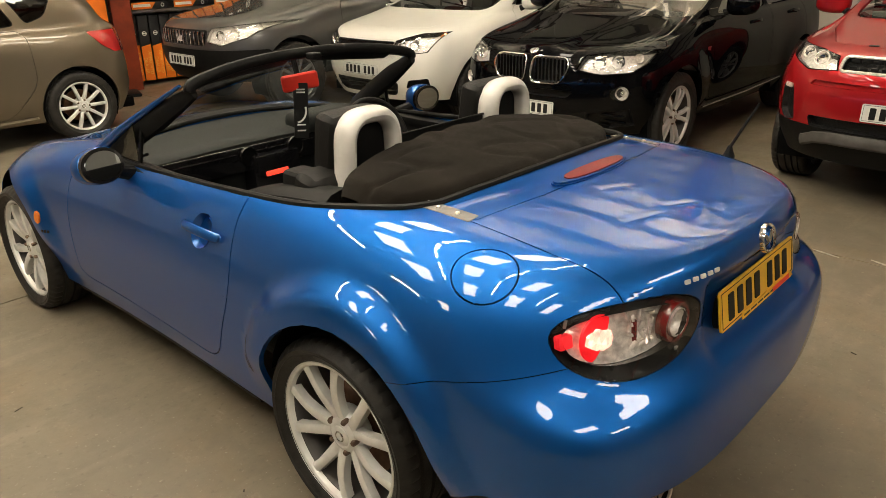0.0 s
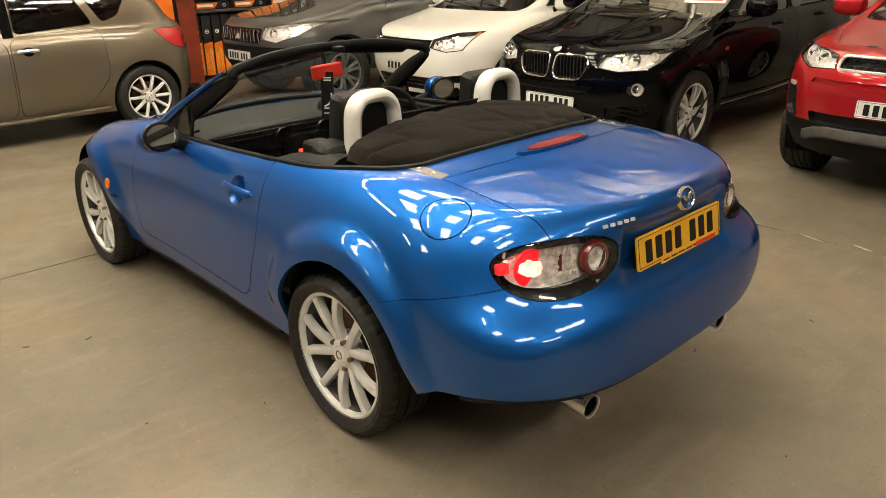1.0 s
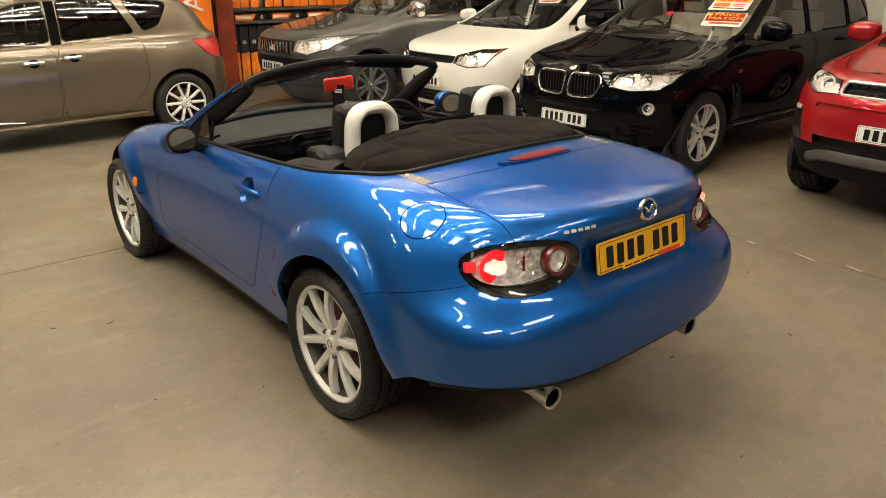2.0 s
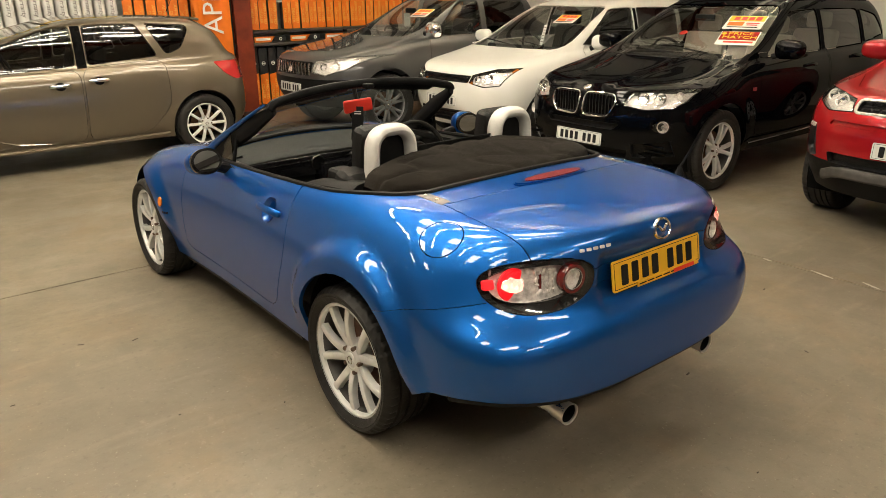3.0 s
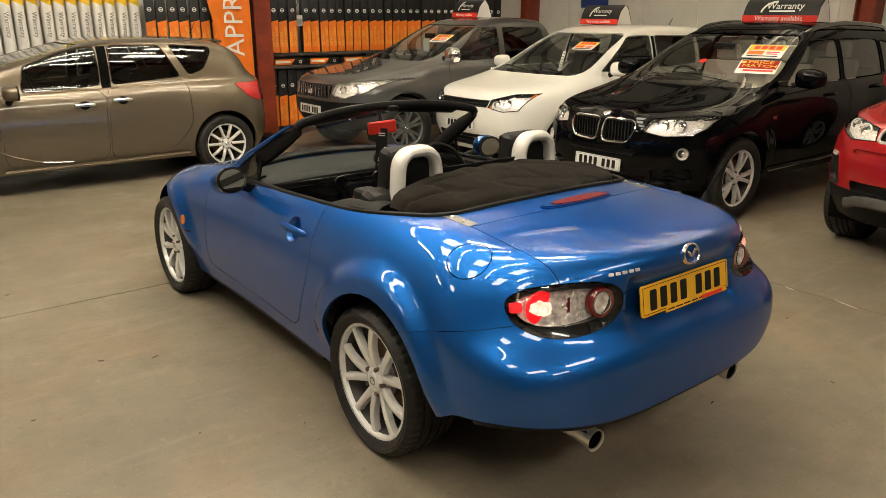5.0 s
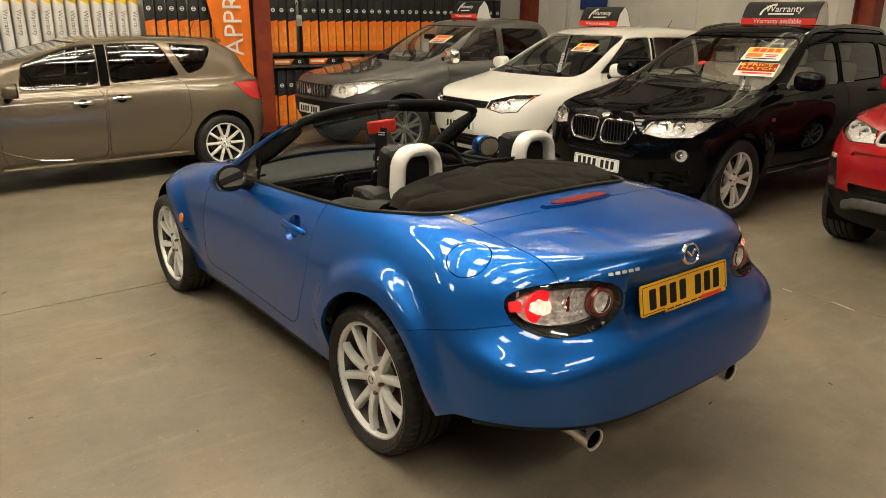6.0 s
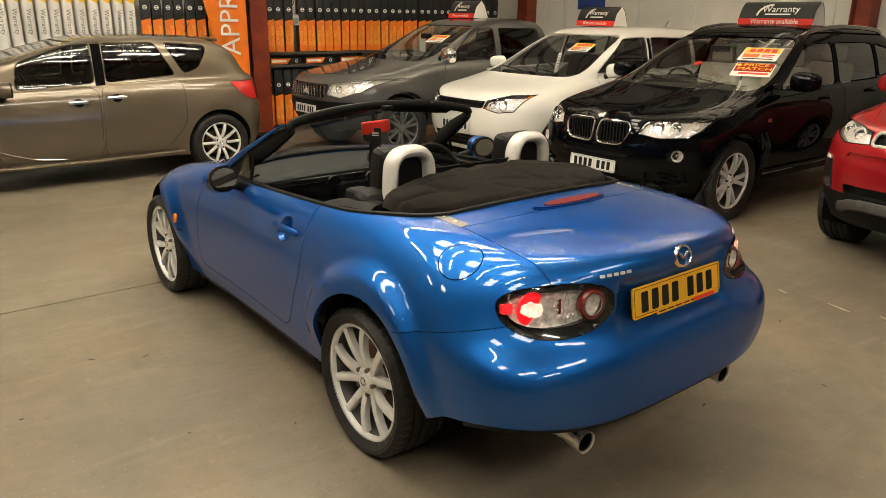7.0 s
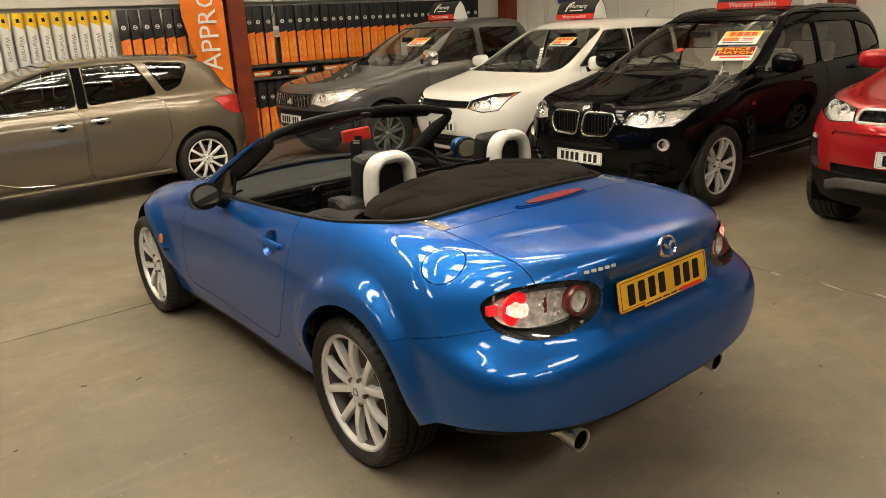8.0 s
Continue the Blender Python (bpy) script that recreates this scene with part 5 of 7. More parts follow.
# ---- the other cars; each is built about its rear axle, nose towards +y ----
def car_rings(wb, ro, fo, hw, sill, bump, nose, cowl, belt, roof, cy, ty, ry, by, rw, fr=0.75, rr=0.5, nf=2.8, swell=0.02):
    """Outlines of a closed car: hw half width, sill/bump/nose/cowl/belt/roof heights, cy cowl, ty roof front, ry roof rear, by rear window foot."""
    yr, yf = -ro, wb + fo
    fl = [(yr, 1), (-0.5, 1), (0, 1 + swell), (0.6, 1 - swell * 0.5), (wb - 0.6, 1 - swell * 0.5), (wb, 1 + swell), (wb + 0.5, 1), (yf, 1)]
    side = lambda a, b, c: [(yr, a), (0, a), (wb * 0.6, (a + b) / 2), (wb, b), (yf, c)]
    return [
        ring(hw * 0.90, yr + 0.10, yf - 0.12, rr, fr, sill, 2.6, nf, fl),
        ring(hw * 0.965, yr + 0.02, yf - 0.03, rr, fr, sill + (bump - sill) * 0.45, 2.6, nf, fl),
        ring(hw * 0.99, yr, yf, rr, fr, side(bump, bump, bump), 2.6, nf, fl),
        ring(hw * 0.99, yr + 0.01, yf - 0.01, rr, fr, side(bump + (belt - bump) * 0.45, bump + (nose - bump) * 0.6, bump + (nose - bump) * 0.5), 2.6, nf, fl),
        ring(hw * 0.97, yr + 0.03, yf - 0.05, rr, fr * 1.05, side(belt - 0.16, nose - 0.02, nose - 0.08), 2.6, nf, fl),
        ring(hw * 0.93, yr + 0.05, yf - 0.11, rr, fr * 1.1, [(yr, belt - 0.05), (wb * 0.6, cowl - 0.03), (cy, cowl - 0.04), (wb, nose + 0.05), (yf, nose - 0.02)], 2.6, nf),
        ring(hw * 0.87, yr + 0.08, yf - 0.24, rr, fr * 0.9, [(yr, belt), (wb * 0.5, cowl + 0.01), (cy, cowl), (wb, nose + (cowl - nose) * 0.55), (yf, nose + 0.02)], 2.8, nf),
        ring(hw * 0.855, -by, cy, rr, 0.30, [(-by, belt + 0.02), (cy - 0.5, cowl + 0.03), (cy, cowl + 0.03)], 3.2, 3.2),
        ring((hw * 0.855 + rw) / 2 + 0.013, (-by - ry) / 2 - 0.06, (cy + ty) / 2, rr, 0.28, [(-ry, (belt + roof) / 2 + 0.02), (ty, (cowl + roof) / 2 + 0.02)], 3.4, 3.4),
        ring(rw, -ry, ty, rr, 0.30, [(-ry, roof - 0.11), (wb * 0.3, roof - 0.06), (ty, roof - 0.10)], 3.6, 4.6),
        ring(rw * 0.90, -ry + 0.07, ty - 0.09, rr, 0.32, [(-ry, roof - 0.06), (wb * 0.3, roof - 0.02), (ty, roof - 0.055)], 3.6, 3.8),
        ring(rw * 0.5, -ry + 0.25, ty - 0.3, 0.3, 0.3, [(-ry, roof - 0.03), (wb * 0.3, roof), (ty, roof - 0.03)], 3, 3),
        ring(0.0, -ry + 0.5, ty - 0.6, 0.2, 0.2, [(-ry, roof - 0.02), (wb * 0.3, roof + 0.005), (ty, roof - 0.02)], 3, 3),
    ]


SKINS = {}


def carcass(car, paint, rings, wb, arch, panes, screen, doors, posts=(), dome=0):
    """Skins a car, opens its arches and windows and fits the glass. Returns the skin for more cuts."""
    bm = refine(hull(rings, 4), [(y, arch * 0.93, arch + 0.05, arch + 0.16, 0.015) for y in (0, wb)], 18)
    for v in bm.verts:
        if dome and v.normal.z > 0.4 and dome < v.co.y < wb + 0.72 and v.co.z < 1.2:
            edge = 0.20 + 0.20 * (wb + 0.72 - v.co.y) / (wb + 0.72 - dome)
            t = min(1, max(0, (edge + 0.05 - abs(v.co.x)) / 0.07))
            v.co.z += 0.016 * t * t * (3 - 2 * t)
    SKINS[car.name] = skin_of(bm)
    for cy in (0, wb):
        for s in (-1, 1):
            bmesh.ops.delete(bm, geom=region(bm, ellipse(cy, arch * 0.93, arch, arch, 36), (1, 2), lambda c, n: c.x * s > 0.3), context="FACES")
    glazed = []
    for poly, g in panes:
        for s in (-1, 1):
            glazed.append((lift(bm, region(bm, rounded(poly, 0.05, 3), (1, 2), lambda c, n: c.x * s > 0.3 and abs(n.x) > 0.35)), g, "side_window"))
    base, top, z0, z1, ymin = screen
    glazed.append((lift(bm, region(bm, rounded([(-base, z0), (base, z0), (top, z1), (-top, z1)], 0.08, 3), (0, 2), lambda c, n: c.y > ymin and n.y > 0.2)), GLASS, "windscreen"))
    for poly in posts:
        for s in (-1, 1):
            t = lift(bm, region(bm, poly, (1, 2), lambda c, n: c.x * s > 0.3 and abs(n.x) > 0.35))
            part("pillar_trim", edge_in(t, 0.006, 0.001, 0.002), DARK, car)
    shut = []
    for poly in doors:
        for s in (-1, 1):
            shut.append(lift(bm, region(bm, rounded(poly, 0.12, 5), (1, 2), lambda c, n: c.x * s > 0.3 and abs(n.x) > 0.3)))
    for t in shut:
        part("door", edge_in(t, 0.03, 0.0035), paint, car)
    for t, g, name in glazed:
        part(name, edge_in(t, 0.006, 0.012, 0.008), g, car).visible_shadow = False
    return bm


def seat(car, x, y, z, material, row=1.0):
    """A front or rear seat seen through the glass."""
    ob = new("seat")
    ob.parent = car
    ob.matrix_basis = pose(x, y, z)
    part("cushion", box(0.5, 0.5, 0.16, (0, 0.05, 0.0), 0.06, seg=3), material, ob)
    part("backrest", box(0.48, 0.14, 0.62, (0, -0.24, 0.32), 0.06, turn=pose(0, 0, 0, 14), seg=3), material, ob)
    part("headrest", box(0.26, 0.10, 0.17, (0, -0.33, 0.72), 0.045, seg=3), material, ob)
    return ob


def cabin(car, hw, wb, cowl, seats, floor=0.42, wheel_side=1):
    part("cabin_floor", box(hw * 1.5, wb * 0.95, 0.05, (0, wb * 0.42, floor)), DARK, car)
    part("dashboard", box(hw * 1.5, 0.42, 0.22, (0, wb - 0.60, cowl - 0.12), 0.06, seg=3), DASH, car)
    part("steering_wheel", lathe([(0.185 + 0.014 * math.cos(a), 0.014 * math.sin(a)) for a in np.linspace(0, 2 * math.pi, 9)], 28, "y"), BLACK_PLASTIC, car).matrix_basis = pose(wheel_side * 0.37, wb - 0.98, cowl - 0.02, -22)
    for s in (-1, 1):
        seat(car, s * 0.38, wb - 1.40, floor + 0.22, seats)
        seat(car, s * 0.38, wb - 2.35, floor + 0.24, seats)
    part("interior_mirror", box(0.22, 0.03, 0.065, (0, wb - 1.02, cowl + 0.36), 0.02), BLACK_PLASTIC, car)


NOSE = (0, -1, 0)
HEAD_BEZEL = shader("headlamp_bezel", (0.60, 0.59, 0.57), 0.22, 0.75, vary=0.25, scale=40, bump=0.4, bump_scale=50)
MESH_BLACK = shader("grille_mesh", (0.008, 0.008, 0.008), 0.45, vary=0.3, scale=90, bump=0.8, bump_scale=90)


def ahead(c, n):
    return c.y > 2.6 and n.y > 0.02


def on_nose(tree, x, z):
    return cast(tree, (x, 9, z), NOSE)


def opening(car, bm, poly, name, material, depth=0.05, test=ahead):
    """A sunk opening in the nose. Returns it."""
    return part(name, edge_in(lift(bm, region(bm, poly, (0, 2), test)), -depth, 0.0, depth), material, car)


def nose_line(tree, poly, r, n=3):
    """A thin frame round an outline on the nose."""
    pts = []
    for i in range(len(poly)):
        a, b = Vector(poly[i - 1]), Vector(poly[i])
        for k in range(n):
            q = a.lerp(b, k / n)
            p, nn = on_nose(tree, q.x, q.y)
            pts.append(p + nn * 0.003)
    return tube(pts, r, 6, closed=True)


def bars(car, tree, spots, material, depth, size, name="slat"):
    for x, z in spots:
        p, nn = on_nose(tree, x, z)
        part(name, box(*size, p - Vector((0, depth, 0)), 0.003), material, car)


def bonnet_of(car, bm, paint, wb, hw, cy, end):
    poly = [(-hw * 0.80, cy - 0.02), (-hw * 0.76, wb), (-hw * 0.62, end - 0.12), (-hw * 0.3, end), (hw * 0.3, end), (hw * 0.62, end - 0.12), (hw * 0.76, wb), (hw * 0.80, cy - 0.02), (0, cy + 0.02)]
    t = lift(bm, region(bm, poly[:-1], (0, 1), lambda c, n: n.z > 0.5 and c.y > cy - 0.1 and c.z > 0.7))
    part("bonnet", edge_in(t, 0.012, 0.002), paint, car)


def wipers(car, tree, cy, cowl):
    part("scuttle", tube([(-0.62, cy - 0.14, cowl + 0.005), (-0.3, cy - 0.01, cowl + 0.02), (0.3, cy - 0.01, cowl + 0.02), (0.62, cy - 0.14, cowl + 0.005)], 0.03, 8, flat=0.6), BLACK_PLASTIC, car)
    for x in (-0.45, 0.12):
        part("wiper", tube([(x, cy - 0.02, cowl + 0.045), (x + 0.25, cy - 0.06, cowl + 0.07), (x + 0.50, cy - 0.12, cowl + 0.085)], 0.008, 6), BLACK_PLASTIC, car)


def screen_card(car, tree, x, z, w, h, rows):
    """Price cards inside the windscreen: white card, coloured fields, bars for what cannot be read."""
    p, n = cast(tree, (x, 9, z), NOSE)
    m = mount(p + n * 0.004, n)
    world_m = car.matrix_world @ m
    ob = thing("windscreen_card", "white price card with red and yellow print in the windscreen", "card", world_m, "windscreen cards")
    part("card", slab(rounded(rect(w, h), 0.01), 0.002), PALE, ob, smooth=False)
    if rows:
        part("red_field", slab(rect(w * 0.94, h * 0.62, 0, h * 0.16), 0.001, pose(0, -0.001, 0)), RED_FIELD, ob, "dark red printed field", smooth=False)
        for k, t in enumerate(rows):
            part("lettering", words(t, h * 0.27, 0.0005), YELLOW, ob, smooth=False).matrix_basis = pose(0.01, -0.003, h * (0.31 - 0.27 * k)) @ Matrix.Diagonal((1.35, 1, 1, 1))
        part("bar", slab(rect(w * 0.74, h * 0.13, 0.02, -h * 0.29), 0.001, pose(0, -0.0015, 0)), RED_INK, ob, smooth=False)
        part("badge", lathe([(0, -0.003), (h * 0.09, -0.003)], 16, "y", (-w * 0.40, 0, h * 0.30)), YELLOW, ob, smooth=False)
    else:
        part("yellow_field", slab(rect(w * 0.94, h * 0.40, 0, h * 0.28), 0.001, pose(0, -0.001, 0)), YELLOW, ob, smooth=False)
        for k in range(4):
            part("bar", slab(rect(w * 0.15, h * 0.26, w * (-0.27 + 0.19 * k), h * 0.28), 0.001, pose(0, -0.002, 0)), RED_INK, ob, smooth=False)
        part("orange_field", slab(rect(w * 0.42, h * 0.28, -w * 0.22, -h * 0.12), 0.001, pose(0, -0.0015, 0)), ORANGE, ob, smooth=False)
        for k in range(2):
            part("bar", slab(rect(w * (0.34 - 0.06 * k), h * 0.07, w * 0.22, -h * (0.06 + 0.13 * k)), 0.001, pose(0, -0.0015, 0)), RED_INK, ob, smooth=False)
        part("bar", slab(rect(w * 0.8, h * 0.06, 0, -h * 0.36), 0.001, pose(0, -0.0015, 0)), GREY_PLASTIC, ob, smooth=False)
    return ob


def roof_sign(x, y, z, w, h=0.24):
    """A folded warranty board that stands on a car roof, facing the aisle."""
    ob = thing("roof_sign", "black and red warranty board standing on a car roof", "sign", pose(x, y, z, 0, 0, -90), "roof signs")
    bm = bmesh.new()
    rows = []
    n = 8
    for i in range(n + 1):
        a = i / n
        yy, zz = 0.14 * a ** 1.6, h * (1 - (1 - a) ** 1.5) * 0.98
        rows.append([bm.verts.new((-w / 2, yy, zz)), bm.verts.new((w / 2, yy, zz))])
    for i in range(n):
        yy, zz = 0.14 + 0.14 * ((i + 1) / n), h * (1 - ((i + 1) / n) ** 2) * 0.98
        rows.append([bm.verts.new((-w / 2, yy, zz)), bm.verts.new((w / 2, yy, zz))])
    for a, b in zip(rows, rows[1:]):
        bm.faces.new((a[0], a[1], b[1], b[0]))
    bm.faces.new([r[0] for r in rows])
    bm.faces.new([r[1] for r in rows][::-1])
    bmesh.ops.recalc_face_normals(bm, faces=bm.faces)
    part("board", bm, BLACK_CARD, ob)
    tilt = pose(0, -0.004, 0, -16, 0, 0)
    part("red_band", box(w, 0.006, h * 0.27, (0, 0.0, h * 0.135), 0.001), RED_INK, ob, smooth=False)
    part("lettering", words("Warranty available", w * 0.085, 0.001), PALE, ob, smooth=False).matrix_basis = pose(0, -0.006, h * 0.14)
    part("lettering", words("Warranty", w * 0.125, 0.001), PALE, ob, smooth=False).matrix_basis = pose(w * 0.06, 0.025, h * 0.66, -24, 0, 0)
    part("bar", slab(rect(w * 0.34, h * 0.06), 0.001), PALE, ob, smooth=False).matrix_basis = pose(w * 0.03, 0.010, h * 0.45, -20, 0, 0)
    part("swoosh", tube([(-w * 0.24 + w * 0.20 * (1 - math.cos(a)), -0.002 + 0.05 * math.sin(a), h * 0.40 + h * 0.46 * math.sin(a)) for a in np.linspace(0, 1.5, 9)], 0.011, 6, flat=0.4), PALE, ob)
    for s in (-1, 1):
        part("end_cap", slab([(0, 0), (0.27, 0), (0.20, h * 0.7), (0.14, h * 0.98), (0.05, h * 0.6)], 0.004, pose(s * (w / 2 + 0.004), 0, 0, 0, 0, 90)), PALE, ob, smooth=False)
    return ob


def dress_black(bm):
    tree = SKINS[black.name]
    for s in (-1, 1):
        cut_lamp(black, bm, [(0.42, 0.785), (0.60, 0.755), (0.79, 0.770), (0.855, 0.83), (0.875, 0.925), (0.66, 0.922), (0.46, 0.89)], s, ahead,
                 [(0.56, 0.835, 0.05, CHROME, "bowl"), (0.675, 0.84, 0.05, CHROME, "bowl"), (0.775, 0.86, 0.034, LAMP_SILVER, "bowl"), (0.675, 0.84, 0.018, CHROME, "bulb")], LAMP_BEZEL, 0.045)
        cut_lamp(black, bm, ellipse(0.74, 0.62, 0.06, 0.055, 20), s, ahead, [(0.74, 0.62, 0.046, LAMP_SILVER, "bowl"), (0.74, 0.62, 0.02, CHROME, "bulb")], GLOSS_BLACK, 0.03, "fog_lamp")
        kid = rounded([(s * 0.025, 0.70), (s * 0.03, 0.865), (s * 0.33, 0.865), (s * 0.365, 0.80), (s * 0.30, 0.675), (s * 0.06, 0.665)], 0.05, 3)
        g = opening(black, bm, kid, "kidney_grille", MESH_BLACK, 0.05)
        part("grille_frame", nose_line(tree, kid, 0.009), CHROME, g, "chrome grille frame")
        bars(g, tree, [(s * (0.06 + 0.034 * k), 0.77) for k in range(9)], GLOSS_BLACK, 0.02, (0.009, 0.03, 0.17))
        side_in = opening(black, bm, [(s * 0.50, 0.33), (s * 0.80, 0.36), (s * 0.80, 0.50), (s * 0.52, 0.46)], "side_intake", MESH_BLACK, 0.05)
        bars(side_in, tree, [(s * 0.66, 0.40), (s * 0.66, 0.45)], BLACK_PAINT, 0.03, (0.26, 0.02, 0.02))
        door_mirror(black, s * 1.02, 1.98, 1.19, BLACK_PAINT, s, (0.13, 0.10, 0.085), (0.14, 0.05, -0.07))
        for y in (1.28, 0.30):
            p, n = cast(tree, (s * 3, y, 1.0), (-s, 0, 0)) if y > 0.9 else cast(tree, (s * 3, y, 1.03), (-s, 0, 0))
            pull_handle(black, p, n, BLACK_PAINT, None, 0.22)
        part("roof_rail", tube(spline([(s * 0.60, -0.45, 1.56), (s * 0.625, -0.2, 1.63), (s * 0.63, 0.6, 1.665), (s * 0.62, 1.15, 1.63), (s * 0.60, 1.38, 1.57)], 6), 0.022, 8, flat=0.7), GLOSS_BLACK, black)
        part("sill_strip", tube([(s * 0.915, 0.48, 0.40), (s * 0.912, 1.4, 0.37), (s * 0.915, 2.33, 0.37)], 0.008, 6), CHROME, black)
        p, n = cast(tree, (s * 3, 2.34, 0.86), (-s, 0, 0))
        placed(part("wing_badge", slab([(-0.04, -0.01), (0.03, -0.02), (0.045, 0.015), (-0.03, 0.015)], 0.006, pose(0, -0.004, 0)), CHROME, black), mount(p, n))
    opening(black, bm, rounded([(-0.36, 0.57), (0.36, 0.57), (0.42, 0.625), (-0.42, 0.625)], 0.02), "upper_intake", MESH_BLACK, 0.05)
    low = opening(black, bm, rounded([(-0.44, 0.31), (0.44, 0.31), (0.48, 0.40), (-0.48, 0.40)], 0.02), "lower_intake", MESH_BLACK, 0.06)
    p, n = on_nose(tree, 0, 0.475)
    number_plate(black, mount(p + n * 0.012, (0, 1, 0.05)), WHITE_PLATE)
    p, n = on_nose(tree, 0, 0.905)
    placed(part("nose_badge", lathe([(0, -0.006), (0.034, -0.006), (0.040, -0.002), (0.042, 0.006)], 24, "y"), CHROME, black, "plain round chrome badge"), mount(p, n))
    wipers(black, tree, 2.40, 1.10)
    screen_card(black, tree, -0.49, 1.405, 0.36, 0.25, ())
    screen_card(black, tree, -0.575, 1.275, 0.36, 0.25, ("PRICE", "MATCH"))
    tax = part("tax_disc", lathe([(0, -0.004), (0.04, -0.004), (0.042, 0)], 20, "y"), RED_INK, black)
    p, n = cast(tree, (0.05, 9, 1.32), NOSE)
    tax.matrix_basis = mount(p - n * 0.02, n)
    bonnet_of(black, bm, BLACK_PAINT, 2.81, 0.935, 2.42, 3.40)


def dress_white(bm):
    tree = SKINS[white.name]
    for s in (-1, 1):
        cut_lamp(white, bm, [(0.40, 0.765), (0.58, 0.725), (0.72, 0.745), (0.79, 0.925), (0.62, 0.915), (0.42, 0.85)], s, ahead,
                 [(0.48, 0.80, 0.036, CHROME, "bowl"), (0.585, 0.805, 0.05, CHROME, "bowl"), (0.735, 0.875, 0.042, AMBER, "block"), (0.675, 0.888, 0.032, AMBER, "block")], LAMP_BEZEL, 0.045)
        fog = opening(white, bm, rounded([(s * 0.52, 0.40), (s * 0.72, 0.42), (s * 0.72, 0.50), (s * 0.56, 0.48)], 0.02), "fog_recess", BLACK_PLASTIC, 0.04)
        door_mirror(white, s * 1.0, 1.96, 1.15, WHITE_PAINT, s, (0.125, 0.09, 0.08), (0.13, 0.05, -0.07))
        for y in (1.18, 0.25):
            p, n = cast(tree, (s * 3, y, 0.96), (-s, 0, 0))
            pull_handle(white, p, n, WHITE_PAINT, GREY_PLASTIC, 0.22)
    g = opening(white, bm, rounded([(-0.39, 0.765), (0.39, 0.765), (0.41, 0.84), (-0.41, 0.84)], 0.02), "grille", MESH_BLACK, 0.04)
    bars(g, tree, [(0, 0.785), (0, 0.82)], GLOSS_BLACK, 0.02, (0.8, 0.02, 0.01))
    low = opening(white, bm, rounded([(-0.40, 0.32), (0.40, 0.32), (0.46, 0.46), (-0.46, 0.46)], 0.05), "lower_intake", MESH_BLACK, 0.06)
    bars(low, tree, [(0, 0.37), (0, 0.42)], GLOSS_BLACK, 0.03, (0.8, 0.02, 0.016))
    p, n = on_nose(tree, 0, 0.56)
    number_plate(white, mount(p + n * 0.012, (0, 1, 0.05)), WHITE_PLATE)
    wipers(white, tree, 2.36, 1.05)
    screen_card(white, tree, -0.32, 1.38, 0.30, 0.20, ())
    bonnet_of(white, bm, WHITE_PAINT, 2.65, 0.915, 2.38, 3.22)
    placed(part("roof_aerial", tube([(0, 0, 0), (0, -0.12, 0.14)], [0.007, 0.004], 6), BLACK_PLASTIC, white), pose(0.0, -0.20, 1.565))


